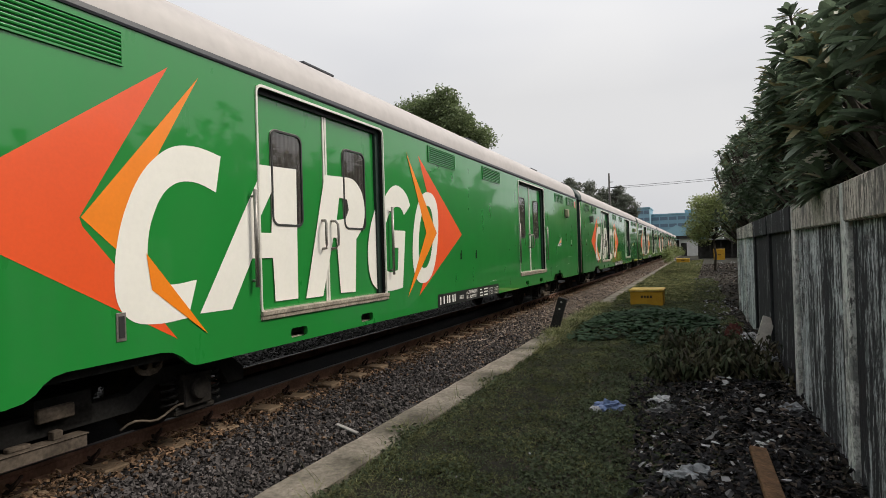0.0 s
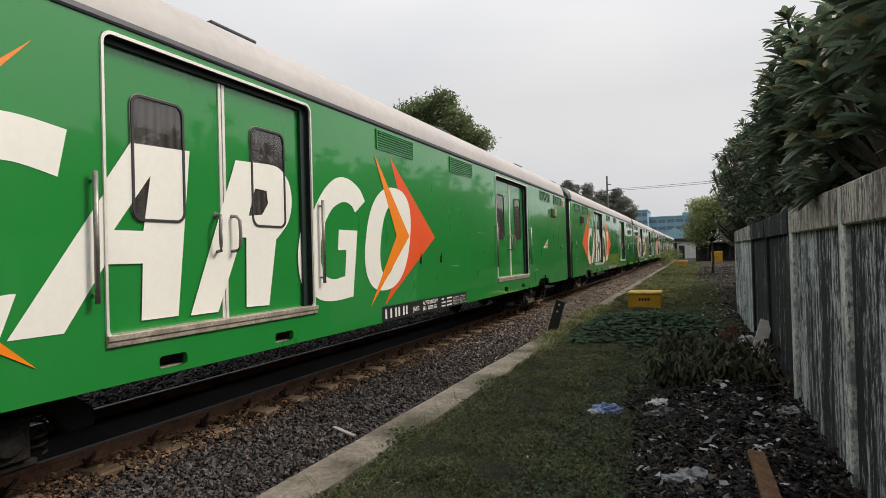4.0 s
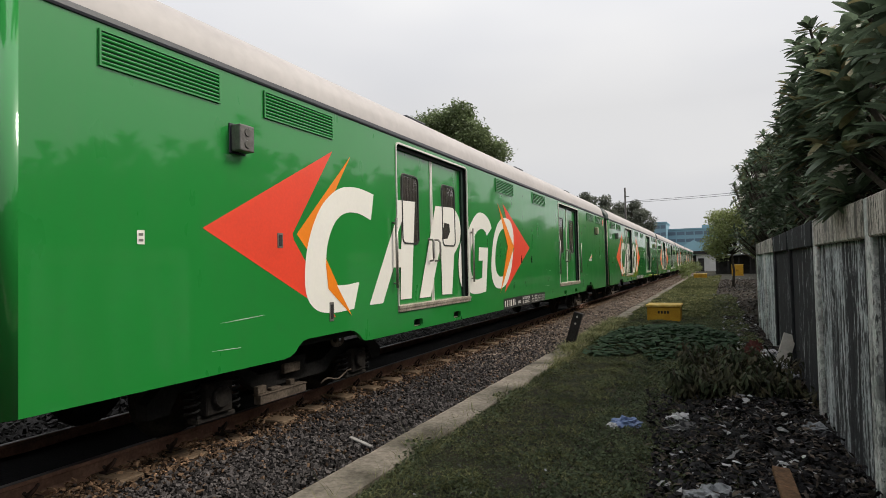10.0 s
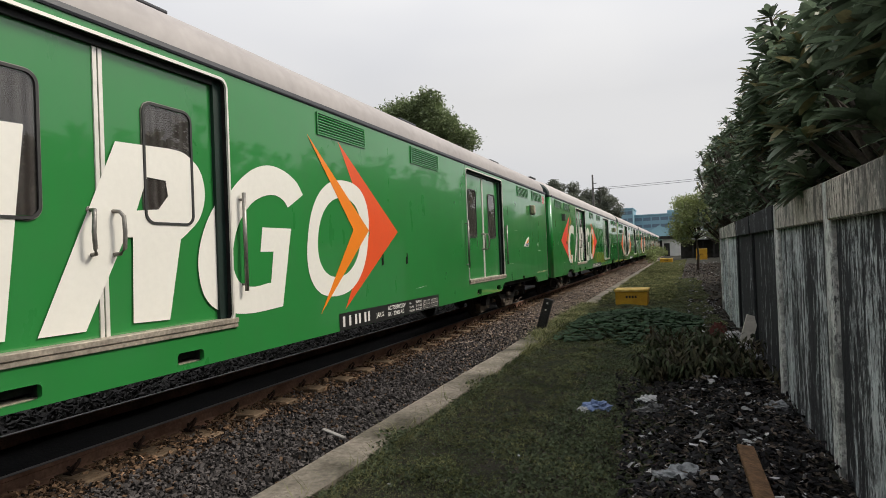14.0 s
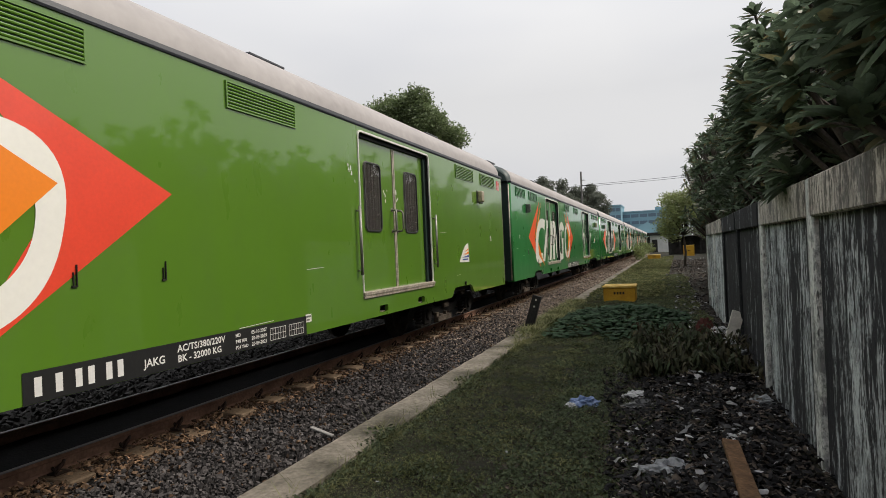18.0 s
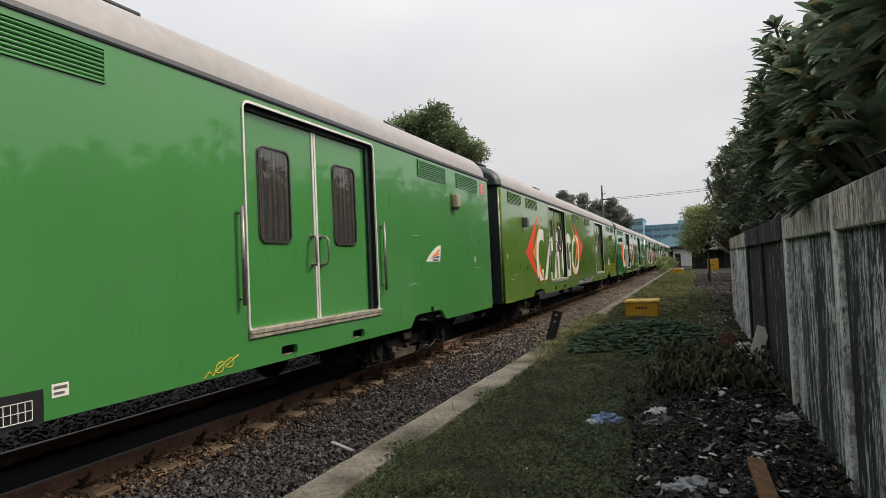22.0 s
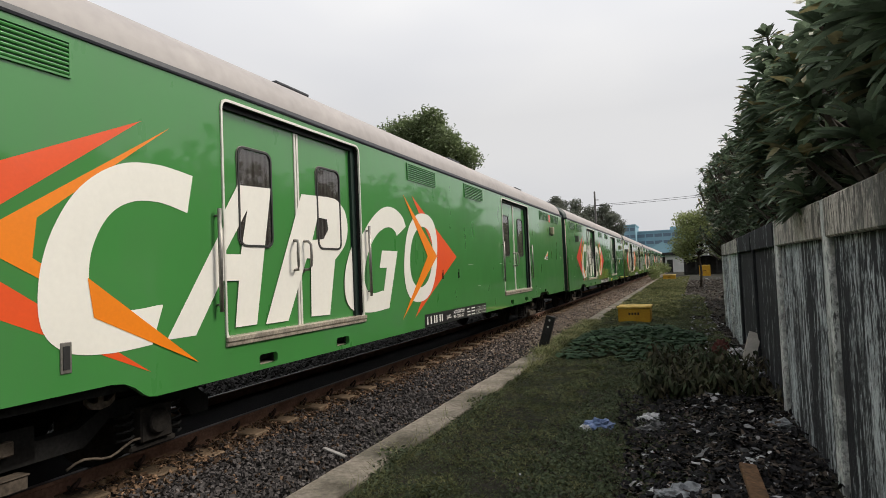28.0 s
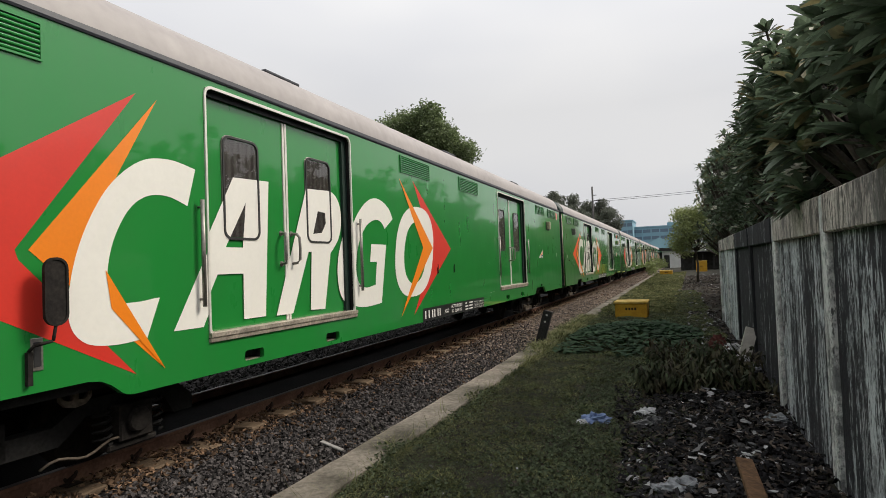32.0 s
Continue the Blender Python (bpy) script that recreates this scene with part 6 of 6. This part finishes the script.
# ---- low growth and rubbish on the path ----
def scatter(name, material, label, category, count, place, size, blades, seed, flatness=0.5, width=0.35, lift=0.0):
    rng = random.Random(seed)
    lv = Leaves()
    for k in range(count):
        got = place(rng)
        if got is None:
            continue
        x, y, big = got
        c = Vector((x, y, soil(x, y) + (rng.uniform(0.0, lift) if lift else 0)))
        for j in range(blades):
            a = rng.uniform(0, math.tau)
            way = Vector((math.cos(a), math.sin(a), rng.uniform(flatness, flatness + 0.9)))
            lv.blade(c + Vector((rng.uniform(-0.03, 0.03), rng.uniform(-0.03, 0.03), 0)), way, size * big * rng.uniform(0.5, 1.3), size * width * rng.uniform(0.6, 1.2), rng.uniform(0.1, 0.6), 0.2, (0.6, 1.0, 0.1))
    return tagged(new(name, lv.mesh(name, material)), label, category, kind="stuff")


def turf(name, material, label, category, count, place, size, chips, seed, ratio=0.3, lift=0.02, torn=False):
    """Low growth of very many small leaves."""
    rng = random.Random(seed)
    lv = Leaves()
    for k in range(count):
        got = place(rng)
        if got is None:
            continue
        x, y, big = got
        z = soil(x, y)
        for j in range(chips):
            c, d = Vector((x + rng.uniform(-0.04, 0.04), y + rng.uniform(-0.04, 0.04), z + rng.uniform(0.2, 1.0) * lift * big)), size * big * rng.uniform(0.5, 1.3)
            if torn:
                lv.flake(c, d, rng)
            else:
                lv.chip(c, d, rng, ratio)
    return tagged(new(name, lv.mesh(name, material)), label, category, kind="stuff")


def on_lawn(rng):
    y = 2.3 + 30 * rng.random() ** 1.9
    edge = -0.25 - 0.35 * noise.noise(Vector((0.4 * y, 2.0, 0)))
    x = rng.uniform(-2.62, edge + 0.45 + 0.5 * max(0, min(1, (y - 9.5) / 2)))
    thin = noise.noise(Vector((x * 1.7, y * 1.1, 7.0)))
    if thin < -0.25 and rng.random() < 0.5:
        return None
    return x, y, (0.85 + 0.9 * max(-0.3, noise.noise(Vector((x * 2.3, y * 2.0, 11.0))))) * (1 + 0.05 * max(0, y - 7))


def on_edge(rng):
    """Weeds between the grass and the heap."""
    y = 2.3 + 16 * rng.random() ** 1.4
    return rng.uniform(-1.3, 0.05 if y < 8.5 else 0.4), y, 0.8 + 0.5 * rng.random()


def behind(rng):
    return rng.uniform(-2.6, 0.7), rng.uniform(-7, 2.4), 1.2


def on_verge(rng):
    y = 2.5 + 28 * rng.random() ** 1.6
    n = noise.noise(Vector((y * 1.3, 0, 4)))
    grown = max(0, min(1, (y - 8.5) / 3)) * max(0, min(1, (19.5 - y) / 2))
    return rng.gauss(-2.53, 0.06) - 0.12 * max(0, n) - 0.34 * grown * rng.random(), y, 1.0 + 1.2 * max(0, n)


def over_kerb(rng):
    y = rng.uniform(9.5, 18.6)
    grown = max(0, min(1, (y - 9.5) / 2.5))
    return -2.50 - 0.40 * grown * rng.random(), y, 1.0 + grown


def far_lawn(rng):
    y = rng.uniform(20, 75)
    return rng.uniform(-2.6, -0.6 + 0.015 * y), y, 1.6


turf("grass", GRASS, "low patchy grass on dark soil", "grass", 46000, on_lawn, 0.036, 4, 1, 0.2, 0.040)
turf("weeds", WEED, "small broad-leaved weeds among the grass", "weeds", 24000, on_lawn, 0.030, 4, 2, 0.65, 0.045)
turf("leaf_litter", LITTER, "dead leaves and crumbs between the grass", "litter", 19000, on_lawn, 0.035, 2, 21, 0.5, 0.02)
turf("weeds", WEED, "dark low weeds between grass and rubbish", "weeds", 12000, on_edge, 0.034, 4, 31, 0.55, 0.045)
turf("leaf_litter", LITTER, "dead leaves among the weeds", "litter", 5000, on_edge, 0.04, 2, 32, 0.45, 0.03)
turf("grass", GRASS, "low grass on the path behind", "grass", 9000, behind, 0.055, 4, 33, 0.16, 0.045)
scatter("grass", GRASS, "fine upright grass blades on the path", "grass", 7000, on_lawn, 0.038, 3, 22, 0.5, 0.08)
scatter("grass", GRASS, "taller grass hanging over the kerb", "grass", 3000, on_verge, 0.11, 4, 3, 0.5, 0.06)
scatter("grass", GRASS, "thin straggling stalks over the kerb", "grass", 700, on_verge, 0.24, 3, 43, 0.9, 0.018)
turf("weeds", WEED, "small weeds along the kerb's edge", "weeds", 3000, on_verge, 0.035, 4, 23, 0.55, 0.06)
scatter("grass", GRASS, "rank grass growing over the kerb", "grass", 3200, over_kerb, 0.13, 5, 24, 0.5, 0.12)
turf("grass", GRASS, "grass along the path further on", "grass", 9000, far_lawn, 0.12, 4, 4, 0.25, 0.06)


def on_heap(rng):
    x, y = rng.gauss(0.22, 0.45), rng.uniform(3.2, 8.4)
    return (x, y, 1.0) if -0.35 - 0.11 * (y - 3.2) < x < 0.95 else None


def past_heap(rng):
    return rng.uniform(0.1, 0.95), rng.uniform(8.5, 20), 1.2


def far_heap(rng):
    y = rng.uniform(19, 60)
    return rng.uniform(-0.3, 3.2), y, 2.2


scatter("leaf_litter", LITTER, "dark heap of dead leaves and dirt along the fence", "litter", 4200, on_heap, 0.07, 2, 5, -0.2, 0.30, 0.07)
turf("debris", BURNT, "charred black debris in the heap", "debris", 8000, on_heap, 0.10, 1, 25, 0.45, 0.08, True)
turf("debris", LITTER, "brown torn debris in the heap", "debris", 2600, on_heap, 0.075, 1, 35, 0.45, 0.09, True)
scatter("leaf_litter", LITTER, "dead leaves strewn along the fence", "litter", 5000, past_heap, 0.07, 2, 6, -0.2, 0.5, 0.03)
turf("debris", BURNT, "charred crumbs along the fence's foot", "debris", 3500, past_heap, 0.06, 1, 26, 0.5, 0.03, True)
scatter("rubble", LITTER, "dark rubble and debris past the fence", "rubble", 5500, far_heap, 0.10, 2, 7, -0.1, 0.6)
turf("litter", SCRAP, "pale scraps of plastic and paper in the heap", "litter", 330, on_heap, 0.085, 1, 8, 0.5, 0.11, True)
turf("litter", SCRAP, "small pale crumbs in the heap", "litter", 800, on_heap, 0.030, 1, 27, 0.6, 0.10, True)
turf("litter", SCRAP, "few pale scraps lying in the grass", "litter", 110, on_lawn, 0.055, 1, 28, 0.6, 0.06, True)
turf("litter", SCRAP, "pale scraps along the fence", "litter", 200, past_heap, 0.085, 1, 9, 0.5, 0.08, True)
turf("litter", SCRAP, "pale scraps among the far rubble", "litter", 200, far_heap, 0.07, 1, 10, 0.5, 0.10, True)


def by_rail(rng):
    y = 2.0 + 24 * rng.random() ** 1.5
    clump = noise.noise(Vector((0.0, y * 2.1, 9.0)))
    if rng.random() > 0.45 + 0.9 * clump:
        return None
    return MID + 0.66 + 0.42 * rng.random() ** 1.6, y, 1.0


def rail_litter(count):
    """Rust-brown clods and dead leaves heaped along the rail's foot."""
    rng = random.Random(61)
    lv = Leaves()
    for k in range(count):
        got = by_rail(rng)
        if got:
            x, y, big = got
            z = bed_height(x) + 0.03 + 0.05 * max(0, 1 - (x - MID - 0.66) / 0.3) * rng.random()
            lv.flake(Vector((x, y, z)), rng.uniform(0.03, 0.085) * (1 + 0.02 * y), rng)
    return tagged(new("leaf_litter", lv.mesh("leaf_litter", CLOD)), "rust-brown dead leaves and clods along the rail", "litter", kind="stuff")


rail_litter(6500)


def vine_patch():
    rng = random.Random(14)
    lv = Leaves()
    for k in range(1900):
        a, q = rng.uniform(0, math.tau), math.sqrt(rng.random())
        q *= 1 + 0.45 * noise.noise(Vector((2 * math.cos(a), 2 * math.sin(a), 5)))
        x, y = -1.0 + 1.50 * q * math.cos(a), 13.8 + 2.9 * q * math.sin(a)
        z = 0.05 + 0.30 * max(0.1, 1 - q * q) * (0.8 + 0.5 * noise.noise(Vector((2 * x, y, 1)))) * rng.uniform(0.5, 1.15)
        t = rng.uniform(0, math.tau)
        lv.blade(Vector((x, y, z)), Vector((math.cos(t), math.sin(t), rng.uniform(-0.2, 0.4))), rng.uniform(0.09, 0.17), rng.uniform(0.09, 0.16), 0.25, 0.15, (0.5, 1.0, 0.9, 0.15))
    return tagged(new("vine_patch", lv.mesh("vine_patch", VINE)), "low mat of dark green vine with round leaves", "vine", kind="stuff")


vine_patch()


def shrub(x, y, h, stems, seed):
    rng = random.Random(seed)
    root = thing("shrub", "straggly shrub with drooping brownish-green leaves", "shrub", "shrubs beside the heap", at=pose(x, y, 0))
    lv = Leaves()
    for k in range(stems):
        a = rng.uniform(0, math.tau)
        q = rng.uniform(0.1, 0.45)
        tip = Vector((q * math.cos(a), q * math.sin(a), h * rng.uniform(0.6, 1.0)))
        foot = Vector((tip.x * 0.25, tip.y * 0.25, 0))
        wood = bmesh.new()
        limb(wood, [foot, foot.lerp(tip, 0.5) + Vector((0, 0, 0.06)), tip], 0.009, 0.004, 5)
        part("stem", wood, BARK, root)
        for j in range(40):
            t = rng.uniform(0.15, 1.0)
            b = rng.uniform(0, math.tau)
            spread = rng.uniform(0.0, 0.10)
            at = foot.lerp(tip, t) + Vector((spread * math.cos(b), spread * math.sin(b), rng.uniform(-0.03, 0.05)))
            lv.blade(at, Vector((math.cos(b), math.sin(b), rng.uniform(-1.6, -0.1))), rng.uniform(0.06, 0.115), rng.uniform(0.026, 0.046), rng.uniform(0.1, 0.5), 0.25, (0.2, 0.85, 1.0, 0.7, 0.08))
    part("foliage", lv.mesh("foliage", SHRUB), None, root)


for k, (x, y, h, n) in enumerate(((-0.38, 7.9, 0.50, 15), (0.02, 7.7, 0.55, 17), (0.36, 7.8, 0.55, 17), (0.68, 7.75, 0.48, 14), (0.18, 8.5, 0.66, 16), (0.52, 8.8, 0.58, 13), (-0.12, 9.1, 0.66, 13), (-0.30, 9.9, 0.5, 10))):
    shrub(x, y, h, n, 70 + k)

CLOTHBLUE = mat("pale_blue_plastic", (0.13, 0.19, 0.36), 0.5, vary=0.3, scale=9, bump=0.3)
CLOTHWHITE = mat("grubby_white_plastic", (0.45, 0.45, 0.46), 0.5, vary=0.35, scale=9, bump=0.3)
CLOTHGREY = mat("dull_grey_plastic", (0.19, 0.20, 0.215), 0.5, vary=0.5, scale=9, bump=0.3)
BLACKBAG = mat("black_bag_plastic", (0.015, 0.015, 0.017), 0.45, vary=0.3, scale=9, bump=0.3)
PLANKWOOD = mat("weathered_brown_board", (0.15, 0.085, 0.045), 0.85, vary=0.45, scale=9, bump=0.6)
PANELWHITE = mat("grubby_white_board", (0.55, 0.52, 0.47), 0.7, vary=0.2, scale=5)
DARKRED = mat("dark_red_cloth", (0.10, 0.035, 0.03), 0.9, vary=0.4)


def crumple(r, seed, squash=0.5):
    bm = bmesh.new()
    bmesh.ops.create_icosphere(bm, subdivisions=4, radius=1)
    for v in bm.verts:
        n = v.co.copy()
        k = 1 + 0.55 * noise.noise(n * 2.2 + Vector((seed, 0, 0))) + 0.5 * abs(noise.noise(n * 4.5 + Vector((0, seed, 0)))) + 0.25 * abs(noise.noise(n * 11))
        v.co = Vector((n.x * r * k, n.y * r * k * 0.8, max(-0.02, n.z * r * k * squash)))
    return bm


for x, y, r, m, name, label in (
        (-0.93, 6.55, 0.12, CLOTHBLUE, "plastic_bag", "crumpled pale blue plastic bag on the heap"),
        (-0.40, 6.75, 0.13, CLOTHWHITE, "plastic_bag", "crumpled grubby white plastic bag on the heap"),
        (-0.33, 6.30, 0.15, BLACKBAG, "plastic_bag", "crumpled black plastic bag on the heap"),
        (0.45, 5.02, 0.095, CLOTHWHITE, "plastic_bag", "small crumpled white bag beside the board"),
        (0.76, 6.40, 0.12, CLOTHGREY, "plastic_sheet", "grey-white plastic sheet against the fence"),
        (-1.05, 6.45, 0.06, CLOTHWHITE, "paper_scrap", "crumpled paper scrap beside the blue bag"),
        (-0.42, 4.05, 0.035, CLOTHWHITE, "paper_scrap", "small white scrap in the grass"),
        (0.62, 9.75, 0.15, CLOTHWHITE, "plastic_bag", "flattened pale bag beside the white board"),
        (0.80, 9.0, 0.12, CLOTHGREY, "plastic_bag", "pale grey bag under the white board"),
        (0.70, 9.30, 0.11, CLOTHWHITE, "plastic_bag", "torn white bag among the shrubs by the fence"),
        (-0.05, 4.45, 0.15, CLOTHGREY, "plastic_sheet", "thin grey plastic sheet on the litter")):
    solid(name, crumple(r, x * 7 + y, 0.55), m, label, name.split("_")[-1], "rubbish", at=pose(x, y, soil(x, y) + 0.015))
rag = crumple(0.13, 5.0, 1.9)
solid("rag", rag, DARKRED, "dark red rag hanging over the heap by the fence", "rag", "rubbish", at=pose(0.47, 9.75, soil(0.47, 9.75) - 0.02))
solid("board", bevel(boxes((-0.055, 0.055, -0.62, 0.62, -0.018, 0.018)), 0.004, 1), PLANKWOOD, "weathered brown wooden board lying on the litter", "board", at=pose(0.37, 4.13, 0.265, 1.5, 6, 1.5))
solid("panel_board", bevel(boxes((-0.085, 0.085, -0.012, 0.012, -0.05, 0.40)), 0.003, 1), PANELWHITE, "grubby white board leaning by the fence", "board", at=pose(0.80, 9.55, 0.32, -10, 20, 12))

bm = bevel(boxes((-0.16, 0.16, -0.022, 0.022, 0.0, 0.016)), 0.004, 1)
solid("slat", bm, mat("bleached_slat", (0.34, 0.32, 0.30), 0.8, vary=0.25, scale=9), "bleached thin slat lying on the ballast", "slat", at=pose(-3.20, 4.88, 0.062, 2, 6, -18))

# ---- posts and boxes beside the track ----
marker = thing("marker_post", "dark leaning trackside marker post with pale studs", "post", at=pose(-2.90, 12.55, 0, 0, 17, 0))
part("post", bevel(boxes((-0.095, 0.095, -0.06, 0.06, -0.1, 0.76)), 0.012, 1), mat("blackened_concrete", (0.035, 0.033, 0.032), 0.85, vary=0.4, bump=0.4), marker)
for z in (0.67, 0.52):
    bm = bmesh.new()
    tube(bm, (0, -0.06, z), (0, -0.066, z), 0.022, sides=10)
    part("stud", bm, PANELWHITE, marker)


def trackside_box(x0, x1, y0, y1, h, label):
    b = thing("cable_box", label, "box", "yellow trackside boxes", at=pose((x0 + x1) / 2, (y0 + y1) / 2, 0))
    w, d = (x1 - x0) / 2, (y1 - y0) / 2
    part("base", bevel(boxes((-w, w, -d, d, -0.05, h - 0.07)), 0.015, 1), YELLOW, b)
    part("lid", bevel(boxes((-w - 0.03, w + 0.03, -d - 0.03, d + 0.03, h - 0.07, h)), 0.015, 1), YELLOWLID, b, "dusty overhanging lid")
    bm = bmesh.new()
    for k in range(4):
        box(bm, -0.16 + 0.085 * k, -0.16 + 0.085 * k + 0.055, -d - 0.004, -d, h * 0.48, h * 0.48 + 0.075)
    part("painted_marks", bm, BOGIE, b, "worn dark painted marks")
    return b


trackside_box(-1.92, -0.99, 18.55, 19.5, 0.50, "yellow painted concrete cable box beside the kerb")
trackside_box(-2.1, -0.85, 66, 67.5, 0.52, "yellow painted concrete cable box further along the track")
trackside_box(1.7, 2.9, 77, 78, 1.35, "tall yellow cabinet beside the far path")

# ---- the far end ----
WALLWHITE = mat("whitewashed_wall", (0.62, 0.61, 0.60), 0.8, vary=0.15, scale=1)
DARKWOOD = mat("dark_shed_boards", (0.045, 0.042, 0.04), 0.9, vary=0.4, scale=2)
TIN = mat("dull_tin_roof", (0.16, 0.16, 0.165), 0.6, 0.2, vary=0.3, scale=1)
# distance haze is mixed into the cladding and window colours
BLUEWALL = mat("hazy_blue_cladding", (0.20, 0.36, 0.44), 0.6, vary=0.12, scale=0.2, bump=0)
BLUEDARK = mat("hazy_window_band", (0.11, 0.17, 0.23), 0.4, vary=0.12, scale=0.2, bump=0)
PALEBLUE = mat("pale_blue_sheet_roof", (0.22, 0.40, 0.47), 0.5, vary=0.1, scale=0.2, bump=0)

hut = thing("hut", "small whitewashed lineside hut with a dark flat roof", "hut", at=pose(-1.5, 120, 0))
part("wall", boxes((-1.7, 1.7, -1.5, 1.5, 0, 3.2)), WALLWHITE, hut)
part("roof", boxes((-2.3, 2.1, -2.0, 2.0, 3.2, 3.75)), DARKWOOD, hut)
part("door", boxes((-1.4, -0.4, -1.56, -1.5, 0, 2.4)), DARKWOOD, hut)
part("lean_to", boxes((-3.4, -1.7, -1.2, 1.2, 0, 3.0)), DARKWOOD, hut)

shed = thing("shed", "dark open timber shed with a tin roof", "shed", at=pose(2.2, 86, 0))
for x in (-1.9, -0.7, 0.6, 1.9):
    part("post", boxes((x - 0.09, x + 0.09, -0.09, 0.09, 0, 2.5)), DARKWOOD, shed)
part("back_wall", boxes((-2.2, 2.6, 2.0, 2.1, 0, 2.5)), DARKWOOD, shed)
part("roof", boxes((-2.4, 2.8, -0.5, 2.4, 2.5, 2.62)), TIN, shed)

pole = thing("utility_pole", "tall slim grey pole with a bracket beyond the train", "pole", at=pose(-10.5, 80, 0))
bm = bmesh.new()
tube(bm, (0, 0, 0), (0, 0, 11.7), 0.17, 0.11, 10)
part("shaft", bm, mat("grey_pole", (0.10, 0.095, 0.09), 0.8), pole)
bm = boxes((-0.05, 1.0, -0.04, 0.04, 9.75, 9.85), (0.0, 0.5, -0.04, 0.04, 10.5, 10.58))
part("bracket", bm, DARKWOOD, pole)
WIRE = mat("black_cable", (0.05, 0.05, 0.055), 0.7)
for k, z in enumerate((9.9, 9.7)):
    bm = bmesh.new()
    pts = []
    for i in range(17):
        t = i / 16
        pts.append((-10.5 + 0.9 + 40 * t, 80 - 14 * t, z - 4 * 0.5 * t * (1 - t) + 0.6 * t - 0.1 * k * t))
    limb(bm, pts, 0.022, 0.022, 5)
    solid("cable", bm, WIRE, "thin black overhead cable running from the pole", "cable", "overhead cables")


def office_block(x0, x1, y, h, floors, label, roof=None):
    b = thing("office_building", label, "building", "far blue buildings", at=pose((x0 + x1) / 2, y, 0))
    w = (x1 - x0) / 2
    part("wall", boxes((-w, w, 0, 20, 0, h)), BLUEWALL, b)
    for k in range(floors):
        z = h - 1.6 - 3.0 * k
        if z < 2:
            break
        n = max(3, int(2 * w / 3.2))
        for j in range(n):
            c = -w + (j + 0.5) * 2 * w / n
            part("window", boxes((c - w / n * 0.86, c + w / n * 0.86, -0.08, 0.0, z - 0.7, z + 0.7)), BLUEDARK, b)
    part("parapet", boxes((-w - 0.3, w + 0.3, -0.3, 20.3, h, h + 0.5)), BLUEWALL, b)
    return b


def at_far(az, y):
    return y * math.tan(radians(az))


office_block(at_far(-5.5, 260), at_far(-4.0, 260), 260, 18.2, 4, "tall pale blue glass office block in the haze")
wide = office_block(at_far(-3.9, 270), at_far(0.6, 270), 270, 15.6, 3, "wide pale blue office building in the haze")
part("roof_house", boxes((3, 9, 2, 8, 15.6, 17.4)), BLUEWALL, wide)
hall = thing("sheet_hall", "low hall with a pale blue pitched sheet roof", "building", at=pose(at_far(-1.9, 170), 170, 0))
bm = bmesh.new()
lengthwise(bm, [(-6, 4.2), (6.5, 4.2), (0.5, 7.6)], 0, 20)
part("roof", bm, PALEBLUE, hall)
part("wall", boxes((-5.8, 6.3, 0.2, 19.8, 0, 4.2)), BLUEWALL, hall)
# a long low line of haze-grey growth that closes the distance
rng = random.Random(3)
lv = Leaves()
for k in range(9000):
    a = rng.uniform(0, math.tau)
    d = rng.uniform(380, 520)
    lv.chip(Vector((d * math.sin(a), d * math.cos(a), rng.uniform(0, 1) ** 1.4 * (9 + 4 * noise.noise(Vector((a * 9, 0, 0)))))), 9, rng)
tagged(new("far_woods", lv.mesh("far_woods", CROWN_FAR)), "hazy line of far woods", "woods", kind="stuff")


# ---- what moves ----
def motions():
    for number, root in COACHES:
        walk(root, [(t, pose(MID, run + HEART - LENGTH * number, 0)) for t, run in RUN])


motions()
